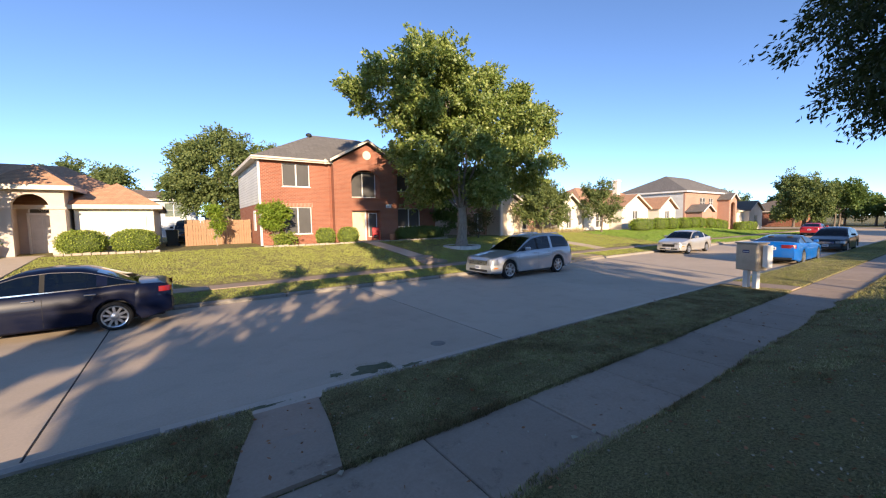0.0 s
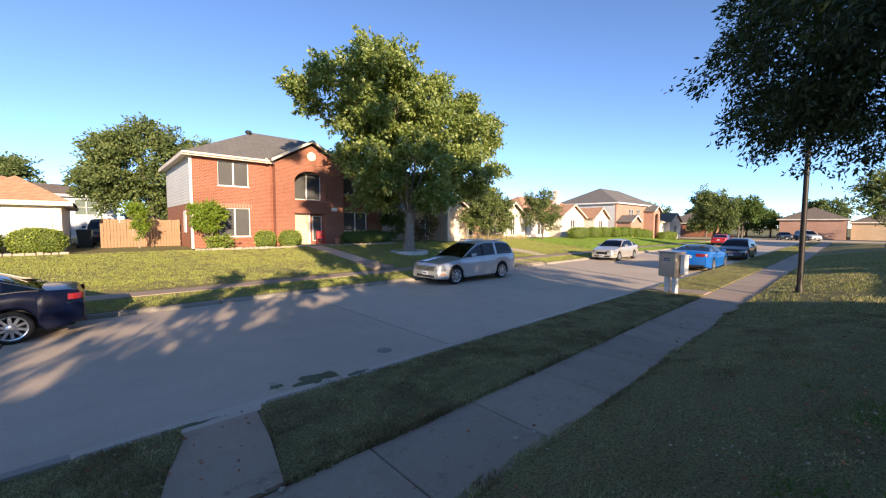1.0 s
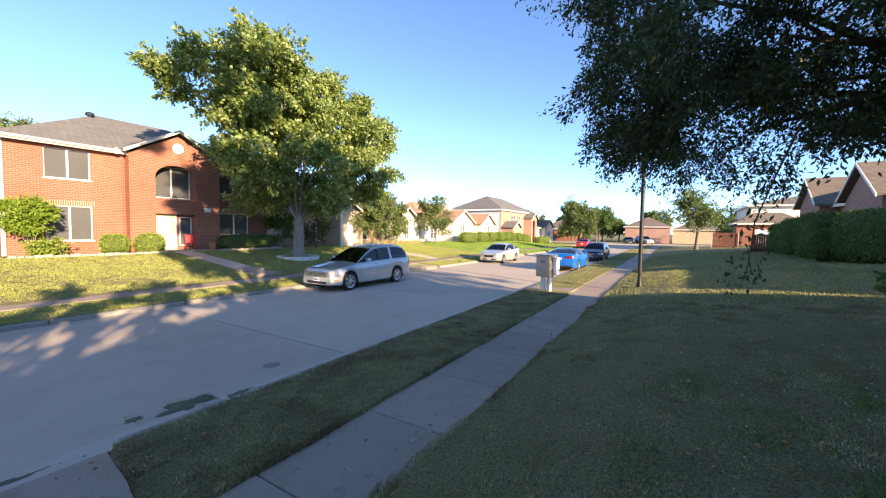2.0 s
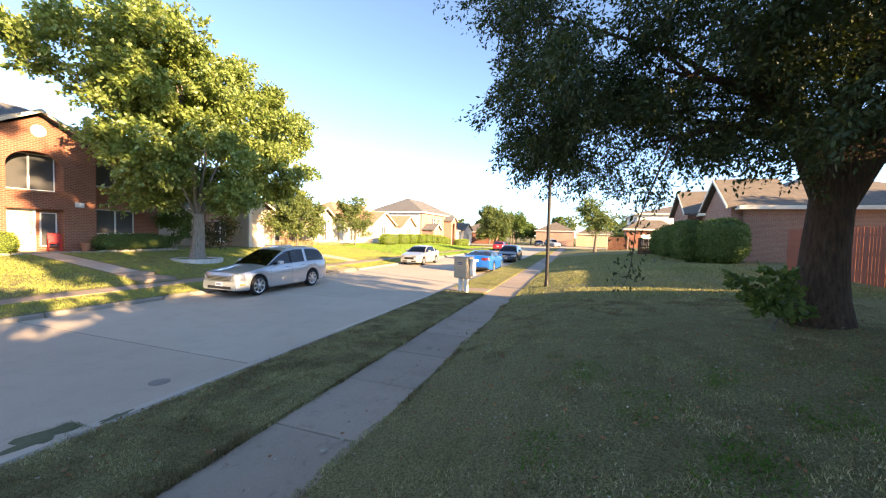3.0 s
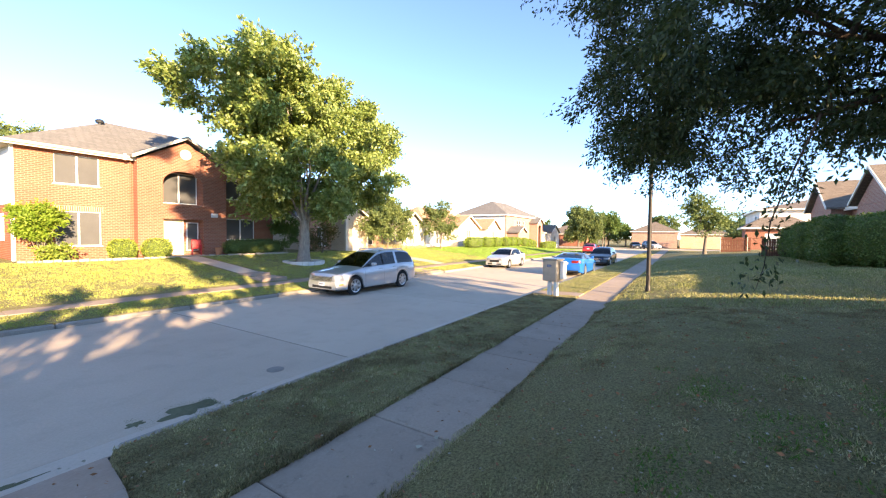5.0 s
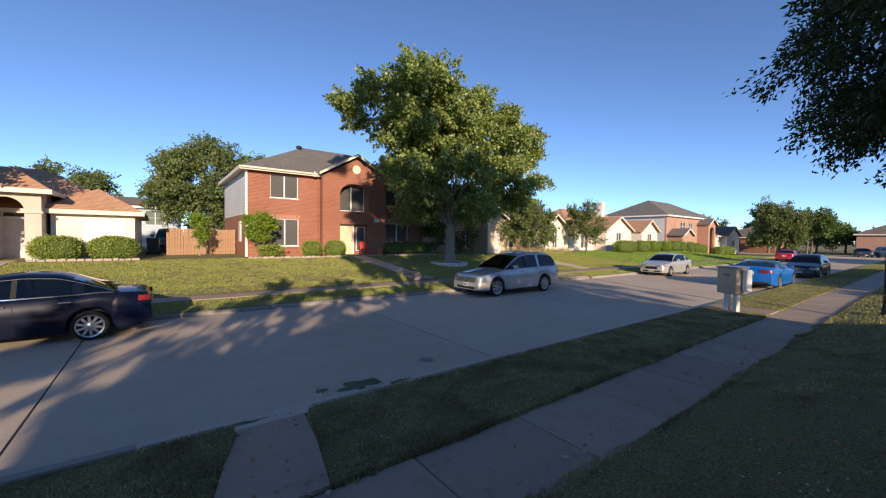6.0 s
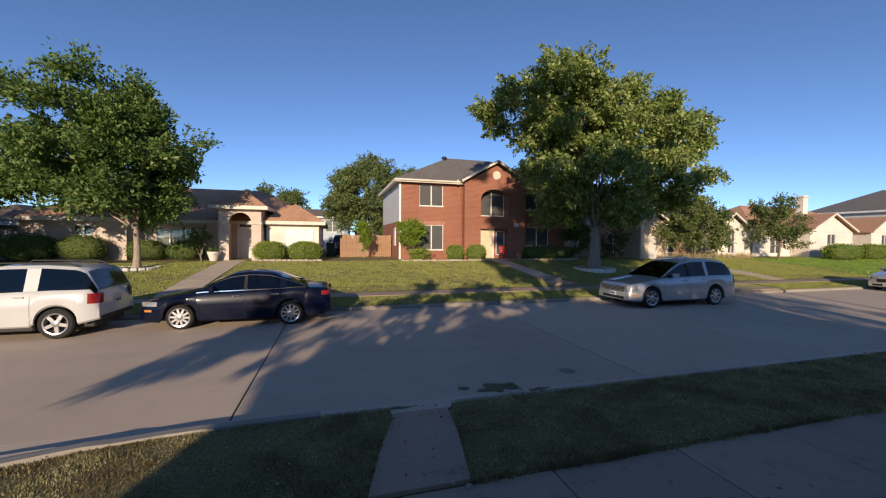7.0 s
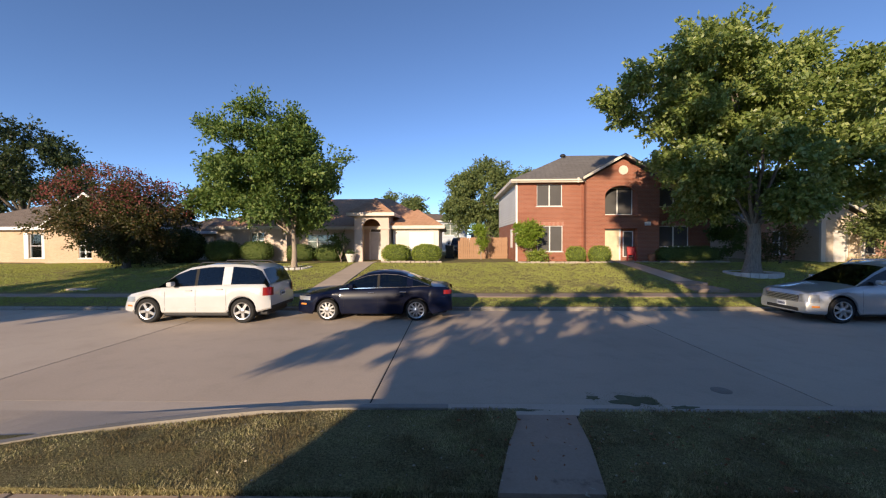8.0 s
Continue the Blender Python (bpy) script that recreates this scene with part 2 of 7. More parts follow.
M = dict(
    lawn=lawn_mat(),
    blade=blade_mat("grass_blade"),
    lushblade=blade_mat("lush_grass_blade", 0.12, (0.33, 0.37, 0.08), (0.45, 0.48, 0.14)),
    greenblade=blade_mat("green_grass_blade", 0.05, (0.17, 0.3, 0.045), (0.34, 0.48, 0.1)),
    strawblade=blade_mat("straw_blade", 0.9, (0.36, 0.3, 0.13), (0.6, 0.5, 0.28)),
    dryblade=blade_mat("dry_grass_blade", 0.9, (0.155, 0.17, 0.06), (0.6, 0.58, 0.27), 0.85),
    moss=blade_mat("moss_blade", 0.2, (0.075, 0.1, 0.035), (0.2, 0.23, 0.09)),
    weed=leafy("weed_leaf", (0.05, 0.13, 0.02), (0.09, 0.2, 0.03), (0.14, 0.25, 0.05), 0.35, 0.6, 0.2),
    road=concrete("road_concrete", (0.51, 0.41, 0.312), (0.62, 0.505, 0.39), (0.4, 0.315, 0.235)),
    walk=concrete("walk_concrete", (0.35, 0.265, 0.2), (0.45, 0.345, 0.265), (0.22, 0.165, 0.12), spots=0.5),
    gutter=concrete("gutter_concrete", (0.54, 0.45, 0.355), (0.64, 0.54, 0.43), (0.4, 0.32, 0.24)),
    kerb=concrete("kerb_concrete", (0.27, 0.245, 0.21), (0.37, 0.335, 0.29), (0.15, 0.13, 0.1)),
    tar=worn("joint_tar", (0.02, 0.018, 0.016), (0.05, 0.045, 0.04), 30, 3, 0.9),
    gap=worn("joint_dirt", (0.05, 0.045, 0.03), (0.1, 0.085, 0.06), 40, 3, 0.95),
    redbrick=brickwork("red_brick", (0.345, 0.104, 0.054), (0.25, 0.07, 0.037), (0.38, 0.22, 0.155), 0.22, 0.085, 0.014)
    ,pinkbrick=brickwork("pink_brick", (0.47, 0.235, 0.165), (0.38, 0.175, 0.12), (0.48, 0.35, 0.27)),
    rosebrick=brickwork("rose_brick", (0.34, 0.135, 0.09), (0.25, 0.092, 0.06), (0.4, 0.28, 0.21)),
    tanbrick=brickwork("tan_brick", (0.60, 0.41, 0.25), (0.50, 0.33, 0.195), (0.58, 0.48, 0.36)),
    creambrick=brickwork("cream_brick", (0.74, 0.60, 0.46), (0.64, 0.5, 0.36), (0.7, 0.6, 0.48)),
    siding=brickwork("pale_siding", (0.70, 0.70, 0.68), (0.66, 0.66, 0.65), (0.4, 0.4, 0.4), 6.0, 0.18, 0.014, 0.6, 0.6),
    bluesiding=brickwork("blue_siding", (0.50, 0.56, 0.62), (0.48, 0.54, 0.60), (0.3, 0.33, 0.38), 6.0, 0.18, 0.014, 0.6, 0.6),
    stucco=worn("pink_stucco", (0.62, 0.51, 0.43), (0.70, 0.59, 0.51), 40, 0.9, 0.95, relief=0.3),
    whitewall=worn("white_wall", (0.78, 0.70, 0.60), (0.84, 0.77, 0.68), 30, 0.8, 0.9, relief=0.15),
    rooftan=brickwork("terracotta_shingles", (0.60, 0.345, 0.205), (0.52, 0.28, 0.16), (0.27, 0.14, 0.09), 0.33, 0.075, 0.01, 0.95, 0.5),
    roofgrey=brickwork("grey_shingles", (0.235, 0.215, 0.195), (0.175, 0.16, 0.145), (0.075, 0.07, 0.064), 0.33, 0.075, 0.01, 0.95, 0.5),
    roofbrown=brickwork("brown_shingles", (0.26, 0.2, 0.15), (0.19, 0.145, 0.11), (0.08, 0.064, 0.05), 0.33, 0.075, 0.01, 0.95, 0.5),
    trim=worn("cream_trim", (0.74, 0.66, 0.54), (0.8, 0.72, 0.6), 12, 1.5, 0.55, relief=0.05),
    white=worn("white_paint", (0.8, 0.79, 0.76), (0.85, 0.84, 0.81), 12, 1.5, 0.5, relief=0.05),
    soldier=brickwork("soldier_brick", (0.42, 0.125, 0.062), (0.33, 0.09, 0.046), (0.56, 0.41, 0.32), 0.085, 0.26, 0.016, offset=0.0),
    screen=worn("solar_screen", (0.075, 0.072, 0.07), (0.1, 0.097, 0.093), 60, 0.8, 0.6, relief=0.1),
    # near-black that stands in for unlit rooms behind windows
    dark=worn("unlit_room_black", (0.012, 0.012, 0.013), (0.02, 0.02, 0.02), 8, 1, 0.8, relief=0),
    blind=worn("window_blind", (0.5, 0.48, 0.44), (0.58, 0.55, 0.5), 8, 1, 0.8, relief=0),
    glass=pane_mat("window_glass", (0.75, 0.8, 0.8)),
    carglass=pane_mat("car_glass", (0.12, 0.14, 0.14)),
    cleardoor=worn("cream_door", (0.75, 0.62, 0.4), (0.8, 0.68, 0.46), 12, 2, 0.45, relief=0.05),
    greydoor=worn("pale_door", (0.66, 0.63, 0.6), (0.72, 0.69, 0.65), 12, 2, 0.5, relief=0.05),
    fence=worn("cedar_board", (0.35, 0.2, 0.115), (0.44, 0.27, 0.16), 7, 0.8, 0.85, relief=0.35),
    stain=worn("stained_board", (0.27, 0.068, 0.03), (0.36, 0.1, 0.046), 7, 0.8, 0.75, relief=0.35),
    # darker copy of the stained board: shade is put into the colour
    shadedstain=worn("shaded_stained_board", (0.13, 0.045, 0.026), (0.19, 0.07, 0.04), 7, 0.8, 0.8, relief=0.35),
    fencepost=worn("steel_post", (0.4, 0.38, 0.34), (0.5, 0.47, 0.42), 9, 2, 0.5, 0.7),
    bark=bark_mat("grey_bark", (0.12, 0.095, 0.075), (0.25, 0.205, 0.165)),
    elmbark=bark_mat("elm_bark", (0.2, 0.165, 0.135), (0.37, 0.315, 0.26)),
    oakbark=bark_mat("oak_bark", (0.055, 0.036, 0.026), (0.13, 0.088, 0.064)),
    palebark=bark_mat("pale_bark", (0.30, 0.24, 0.18), (0.46, 0.38, 0.3)),
    leaf=leafy("elm_leaf", (0.12, 0.18, 0.042), (0.26, 0.32, 0.08), (0.46, 0.5, 0.175), 0.3, 0.42, 0.5),
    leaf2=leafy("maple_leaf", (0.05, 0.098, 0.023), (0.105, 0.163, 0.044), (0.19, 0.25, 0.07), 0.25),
    streetleaf=leafy("street_tree_leaf", (0.06, 0.118, 0.027), (0.135, 0.205, 0.054), (0.26, 0.325, 0.095), 0.28),
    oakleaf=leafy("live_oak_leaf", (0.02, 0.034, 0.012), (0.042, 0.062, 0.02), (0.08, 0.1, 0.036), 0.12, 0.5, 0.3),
    farleaf=leafy("cedar_leaf", (0.08, 0.12, 0.042), (0.16, 0.2, 0.07), (0.26, 0.295, 0.105), 0.25),
    crape=leafy("crape_leaf", (0.04, 0.05, 0.018), (0.1, 0.08, 0.03), (0.17, 0.09, 0.045), 0.2),
    blossom=leafy("crape_blossom", (0.16, 0.022, 0.032), (0.22, 0.05, 0.05), (0.26, 0.1, 0.075), 0.25),
    hedge=leafy("boxwood_leaf", (0.14, 0.205, 0.034), (0.29, 0.36, 0.062), (0.46, 0.51, 0.11), 0.3),
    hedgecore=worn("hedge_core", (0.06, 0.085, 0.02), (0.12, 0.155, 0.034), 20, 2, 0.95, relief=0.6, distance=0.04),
    lime=leafy("bright_leaf", (0.14, 0.235, 0.024), (0.27, 0.385, 0.05), (0.42, 0.5, 0.09), 0.45),
    tyre=worn("tyre_rubber", (0.012, 0.012, 0.012), (0.022, 0.021, 0.02), 40, 3, 0.85, relief=0.2),
    alloy=worn("alloy", (0.62, 0.62, 0.62), (0.7, 0.7, 0.7), 20, 3, 0.3, 0.85, relief=0.03),
    plastic=worn("black_plastic", (0.016, 0.016, 0.017), (0.026, 0.026, 0.027), 60, 3, 0.6, relief=0.1),
    chrome=worn("chrome", (0.75, 0.75, 0.76), (0.8, 0.8, 0.8), 30, 3, 0.12, 1.0, relief=0),
    lens=worn("headlight_lens", (0.26, 0.27, 0.27), (0.36, 0.36, 0.36), 30, 6, 0.3, 0.2, relief=0.05, coat=1.0),
    redlens=worn("red_lens", (0.22, 0.008, 0.008), (0.3, 0.014, 0.012), 30, 6, 0.3, relief=0, coat=0.3),
    amber=worn("amber_lens", (0.6, 0.2, 0.03), (0.7, 0.25, 0.04), 30, 6, 0.15, relief=0, coat=1.0),
    plate=worn("number_plate", (0.72, 0.73, 0.74), (0.78, 0.78, 0.78), 30, 6, 0.4, relief=0),
    platebar=worn("plate_ink", (0.05, 0.06, 0.12), (0.07, 0.08, 0.14), 30, 6, 0.5, relief=0),
    p_white=paint("white_car_paint", (0.53, 0.53, 0.52), 0.0),
    p_navy=paint("navy_car_paint", (0.001, 0.0035, 0.018), 0.0, 0.3, 0.32, 0.1),
    p_silver=paint("silver_car_paint", (0.5, 0.51, 0.52), 0.5),
    p_sedan=paint("pewter_car_paint", (0.58, 0.55, 0.5), 0.45),
    p_blue=paint("bright_blue_car_paint", (0.0, 0.12, 0.46), 0.0, 0.3, 0.35, 0.3),
    p_black=paint("charcoal_car_paint", (0.012, 0.017, 0.021), 0.0, 0.3, 0.7, 0.2),
    p_red=paint("red_car_paint", (0.48, 0.02, 0.025), 0.15),
    seat=worn("seat_cloth", (0.04, 0.038, 0.036), (0.06, 0.057, 0.053), 30, 3, 0.9),
    mailbox=worn("aluminium_sheet", (0.54, 0.45, 0.35), (0.64, 0.54, 0.43), 18, 2.5, 0.38, 0.4, relief=0.1),
    mark=worn("blue_emblem", (0.02, 0.035, 0.14), (0.03, 0.045, 0.17), 18, 2.5, 0.5, relief=0),
    pole=worn("dark_bronze_pole", (0.022, 0.018, 0.015), (0.04, 0.034, 0.03), 18, 2.5, 0.5, 0.3, relief=0.1),
    pot=worn("white_glazed_pot", (0.72, 0.68, 0.62), (0.8, 0.76, 0.7), 8, 2, 0.5, relief=0.1),
    clay=worn("clay_pot", (0.42, 0.16, 0.08), (0.5, 0.2, 0.1), 8, 2, 0.8, relief=0.2),
    redcloth=worn("red_plastic", (0.5, 0.02, 0.025), (0.56, 0.03, 0.03), 8, 2, 0.5, relief=0.05),
    bin=worn("dark_bin_plastic", (0.012, 0.018, 0.014), (0.02, 0.03, 0.022), 8, 2, 0.6, relief=0.05),
    stone=worn("edging_stone", (0.4, 0.33, 0.26), (0.52, 0.44, 0.35), 9, 1.5, 0.9, relief=0.6, distance=0.02),
    whitestone=worn("painted_ring", (0.62, 0.59, 0.54), (0.72, 0.69, 0.64), 9, 2.5, 0.85, relief=0.5, distance=0.02),
    mulch=worn("mulch", (0.06, 0.035, 0.02), (0.13, 0.08, 0.045), 25, 2, 0.95, relief=0.9, distance=0.03),
    deadleaf=worn("dead_leaf", (0.3, 0.13, 0.06), (0.4, 0.18, 0.08), 25, 2, 0.9),
    litter=worn("paper_litter", (0.4, 0.35, 0.26), (0.52, 0.46, 0.36), 25, 2, 0.9),
    damp=worn("wet_silt", (0.12, 0.125, 0.07), (0.19, 0.185, 0.115), 14, 2, 0.95, relief=0.5, spec=0.1),
    iron=worn("round_stain_tone", (0.25, 0.215, 0.18), (0.33, 0.285, 0.24), 40, 4, 0.9, 0.0, relief=0.3),
)


# ---- mesh helpers ----
def finish(name, me, material, parent=None, label="", smooth=None):
    me.materials.append(material)
    if smooth is not None:
        me.polygons.foreach_set("use_smooth", [True] * len(me.polygons))
        me.set_sharp_from_angle(angle=radians(smooth))
    ob = new(name, me)
    if parent is not None:
        ob.parent = parent
    if label:
        ob["label"] = label
    return ob


def part(name, bm, material, parent=None, label="", smooth=None):
    me = bpy.data.meshes.new(name)
    if "wall" in name or name in ("porch", "entrance_bay", "window_frame"):
        bmesh.ops.remove_doubles(bm, verts=bm.verts, dist=0.0004)
    bm.normal_update()
    bm.to_mesh(me)
    bm.free()
    return finish(name, me, material, parent, label, smooth)


def thing(name, label, category, at=(0, 0, 0), turn=0.0, group="", kind=""):
    ob = new(name)
    ob.matrix_basis = pose(*at, 0, 0, turn)
    return tagged(ob, label, category, group, kind)


def box(bm, x0, x1, y0, y1, z0, z1, bevel=0.0, segments=1):
    vs = [bm.verts.new((x, y, z)) for x in (x0, x1) for y in (y0, y1) for z in (z0, z1)]
    fs = [bm.faces.new([vs[i] for i in q]) for q in ((0, 1, 3, 2), (4, 6, 7, 5), (0, 4, 5, 1), (2, 3, 7, 6), (0, 2, 6, 4), (1, 5, 7, 3))]
    if bevel:
        es = list({e for f in fs for e in f.edges})
        bmesh.ops.bevel(bm, geom=es, offset=bevel, segments=segments, affect="EDGES", profile=0.5)
    return vs


def boxes(*rows, bevel=0.0):
    bm = bmesh.new()
    for r in rows:
        box(bm, *r, bevel=bevel)
    return bm


def prism(bm, poly, axis, a, b):
    """A solid from a polygon in the plane across axis, from a to b."""
    def at(p, s):
        return {"x": (s, p[0], p[1]), "y": (p[0], s, p[1]), "z": (p[0], p[1], s)}[axis]
    lo, hi = [bm.verts.new(at(p, a)) for p in poly], [bm.verts.new(at(p, b)) for p in poly]
    n = len(poly)
    bm.faces.new(lo[::-1]), bm.faces.new(hi)
    for i in range(n):
        bm.faces.new((lo[i], lo[(i + 1) % n], hi[(i + 1) % n], hi[i]))
    bmesh.ops.recalc_face_normals(bm, faces=bm.faces)


def lathe(bm, rings, axis="z", n=24, centre=(0, 0, 0), cap=True):
    """Rings of (radius, height) turned round an axis."""
    rows = []
    for r, h in rings:
        row = []
        for i in range(n):
            a = 2 * math.pi * i / n
            c, s = r * math.cos(a), r * math.sin(a)
            v = (c, s, h) if axis == "z" else (c, h, s)
            row.append(bm.verts.new(Vector(v) + Vector(centre)))
        rows.append(row)
    for r0, r1 in zip(rows, rows[1:]):
        for i in range(n):
            bm.faces.new((r0[i], r0[(i + 1) % n], r1[(i + 1) % n], r1[i]))
    if cap:
        bm.faces.new(rows[0][::-1]), bm.faces.new(rows[-1])
    bmesh.ops.recalc_face_normals(bm, faces=bm.faces)


def tube(bm, pts, radii, n=8):
    """A tapered limb along points."""
    rows = []
    for i, (p, r) in enumerate(zip(pts, radii)):
        d = (Vector(pts[min(i + 1, len(pts) - 1)]) - Vector(pts[max(i - 1, 0)])).normalized()
        a = d.orthogonal().normalized() if not rows else (rows[-1][1] - d * rows[-1][1].dot(d)).normalized()
        b = d.cross(a)
        rows.append(([bm.verts.new(Vector(p) + r * (math.cos(2 * math.pi * k / n) * a + math.sin(2 * math.pi * k / n) * b)) for k in range(n)], a))
    for (r0, _), (r1, _) in zip(rows, rows[1:]):
        for k in range(n):
            bm.faces.new((r0[k], r0[(k + 1) % n], r1[(k + 1) % n], r1[k]))
    bm.faces.new(rows[-1][0])
    bm.faces.new(rows[0][0][::-1])


def poly_mesh(name, verts, per):
    """Many loose polygons of the same number of corners, from an array of shape (n, per, 3)."""
    n = len(verts)
    me = bpy.data.meshes.new(name)
    me.vertices.add(n * per)
    me.vertices.foreach_set("co", verts.astype(np.float32).ravel())
    me.loops.add(n * per)
    me.loops.foreach_set("vertex_index", np.arange(n * per, dtype=np.int32))
    me.polygons.add(n)
    me.polygons.foreach_set("loop_start", np.arange(n, dtype=np.int32) * per)
    me.update(calc_edges=True)
    return me


def leaf_quads(rng, centres, length, width, droop=0.0, flat=0.0):
    """Diamond leaves at the given centres, turned at random."""
    n = len(centres)
    a = rng.normal(size=(n, 3))
    a[:, 2] = a[:, 2] * (1 - flat) - droop
    a /= np.linalg.norm(a, axis=1, keepdims=True)
    b = np.cross(a, rng.normal(size=(n, 3)))
    b /= np.linalg.norm(b, axis=1, keepdims=True) + 1e-9
    s = rng.uniform(0.65, 1.35, (n, 1))
    a, b = a * length * s, b * width * s * 0.5
    return np.stack((centres, centres + 0.45 * a + b, centres + a, centres + 0.45 * a - b), axis=1)


def height(x, y):
    """The ground's height."""
    ys = (-400, -14, -7, -2.5, 0.0, 1.2, 2.08, 2.1, 3.27, 3.29, 5.0, 13.05, 14.9, 16.0, 17.2, 20.0, 24.0, 27.0, 60, 400)
    zs = (1.35, 1.35, 1.15, 0.82, 0.58, 0.36, 0.175, 0.04, 0.04, 0.17, 0.125, 0.13, 0.16, 0.18, 0.34, 0.62, 0.98, 1.02, 1.1, 1.1)
    z = np.interp(y, ys, zs)
    s = np.clip((np.asarray(x) - 58) / 14.0, 0, 1)
    s = s * s * (3 - 2 * s)
    return z * (1 - s) + 0.04 * s


# ---- ground, road, pavements ----
def ground_sheet():
    xs = np.unique(np.concatenate((np.linspace(-900, -60, 15), np.arange(-60, 100, 2.5), np.arange(0.5, 0.95, 0.06), np.arange(1.48, 1.8, 0.06), np.linspace(100, 1200, 18))))
    ys = np.unique(np.concatenate((np.linspace(-900, -30, 14), np.arange(-30, 2.0, 0.5), (2.08, 2.1, 3.27, 3.29), np.arange(3.5, 5.0, 0.25), (5.0, 5.01), (13.04, 13.05), np.arange(13.5, 40, 0.7), np.linspace(40, 1200, 18))))
    nx, ny = len(xs), len(ys)
    gx, gy = np.meshgrid(xs, ys, indexing="ij")
    gz = height(gx, gy)
    gz += 0.02 * np.sin(gx * 0.7 + 1.3 * np.sin(gy * 0.4)) * (np.abs(gy - 9) > 8)
    gz[(gy > 5.0) & (gy < 13.05) & (gx < 100)] = -0.12
    for y, z in ((3.5, 0.1), (3.75, 0.075), (4.0, 0.05), (4.25, 0.025), (4.5, 0.0), (4.75, -0.025), (5.0, -0.05)):
        gz[(np.abs(gy - y) < 0.01) & (gx > -8) & (gx < -4 - 2 * (y < 4.3))] = z
    k = (gy - 3.285) / 1.7
    on_link = (gy > 3.6) & (gy < 5.02) & (gx > 0.43 + 0.45 * k) & (gx < 1.37 + 0.33 * k)
    gz[on_link] = np.minimum(gz, np.interp(gy, (3.6, 4.1, 5.14), (0.13, 0.11, -0.05)))[on_link]
    gz[(gx > 100) & (gy > 4.9) & (gy < 13.1)] = 0.03
    idx = np.arange(nx * ny).reshape(nx, ny)
    faces = np.stack((idx[:-1, :-1], idx[1:, :-1], idx[1:, 1:], idx[:-1, 1:]), axis=-1).reshape(-1, 4)
    me = bpy.data.meshes.new("ground")
    me.from_pydata(np.stack((gx, gy, gz), -1).reshape(-1, 3).tolist(), [], faces.tolist())
    ob = finish("ground", me, M["lawn"], None, smooth=40)
    return tagged(ob, "mown suburban lawn, green with dry straw-coloured patches", "lawn", kind="structure")


def slab_piece(name, me, parent, at):
    ob = new(name, me)
    ob.parent = parent
    ob.location = at
    return ob


def slab_mesh(name, sx, sy, t, material, bevel=0.012):
    bm = boxes((0, sx, 0, sy, -t, 0), bevel=bevel)
    me = bpy.data.meshes.new(name)
    bm.to_mesh(me)
    bm.free()
    me.materials.append(material)
    return me


def apron_edge(x):
    """The line at which the near verge gives way to the road and the flared driveway."""
    return np.interp(x, (-9.6, -9.5, -5.8, -5.3, -4.58, -3.86, -3.0, -2.3, -1.6, -0.8), (5.15, 3.28, 3.28, 3.95, 4.35, 4.6, 4.84, 5.02, 5.12, 5.15))


def street():
    road = thing("road", "worn pale concrete road in slabs with dark joints", "road", kind="structure")
    part("roadbed", boxes((-70, 92, 5.02, 13.03, -0.1, -0.008)), M["tar"], road, "tar-filled joints")
    step, k = 6.63, 0
    near = slab_mesh("slab", step - 0.026, 7.405, 0.06, M["road"], 0.003)
    x = -1.17 - 10 * step
    while x < 88:
        slab_piece("slab", near, road, (x + 0.013, 5.51, 0.0))
        x += step
    pan = slab_mesh("gutter_pan", 19.99, 0.355, 0.06, M["gutter"], 0.004)
    for k in range(8):
        slab_piece("gutter_pan", pan, road, (-72 + 20 * k, 5.15, 0.002))
    part("crossroad", boxes((88, 98, -120, 120, -0.2, 0.06)), M["road"], road)
    # kerbs
    for name, y0, y1, sgn in (("kerb_near", 4.99, 5.15, 1), ("kerb_far", 12.92, 13.06, -1)):
        kerb = thing(name, "low concrete kerb with worn rounded edge", "kerb", kind="structure")
        x = -72.0
        me = slab_mesh("kerb_stone", 2.98, y1 - y0, 0.25, M["kerb"], 0.03)
        while x < 86:
            if sgn > 0 and x == 0:
                for xa, w in ((0.0, 0.8), (1.78, 1.2)):
                    slab_piece("kerb_stone", slab_mesh("kerb_stone", w, y1 - y0, 0.25, M["kerb"], 0.03), kerb, (xa, y0, 0.115))
            elif sgn < 0 or not -10 < x < -2:
                slab_piece("kerb_stone", me, kerb, (x, y0, 0.115))
            x += 3.0
        if sgn > 0:
            # the kerb swings in to a driveway
            xs = np.linspace(-5.75, -0.02, 25)
            bm = bmesh.new()
            for a, b in zip(xs, xs[1:]):
                ya, yb = float(apron_edge(a)), float(apron_edge(b))
                za, zb2 = [float(height(0, v)) + 0.012 + 0.03 * min(1, max(0, x + 4.6) / 2) - (0.02 if v > 5 else 0) for x, v in ((a, ya), (b, yb))]
                q = [(a, ya - 0.14, za + 0.01), (b, yb - 0.14, zb2 + 0.01), (b, yb, zb2), (a, ya, za)]
                hi = [bm.verts.new(v) for v in q]
                lo = [bm.verts.new((v[0], v[1], -0.12)) for v in q]
                bm.faces.new(hi)
                for k in range(4):
                    bm.faces.new((lo[k], lo[(k + 1) % 4], hi[(k + 1) % 4], hi[k]))
            bmesh.ops.remove_doubles(bm, verts=bm.verts, dist=0.001)
            part("curved_kerb", bm, M["kerb"], kerb)


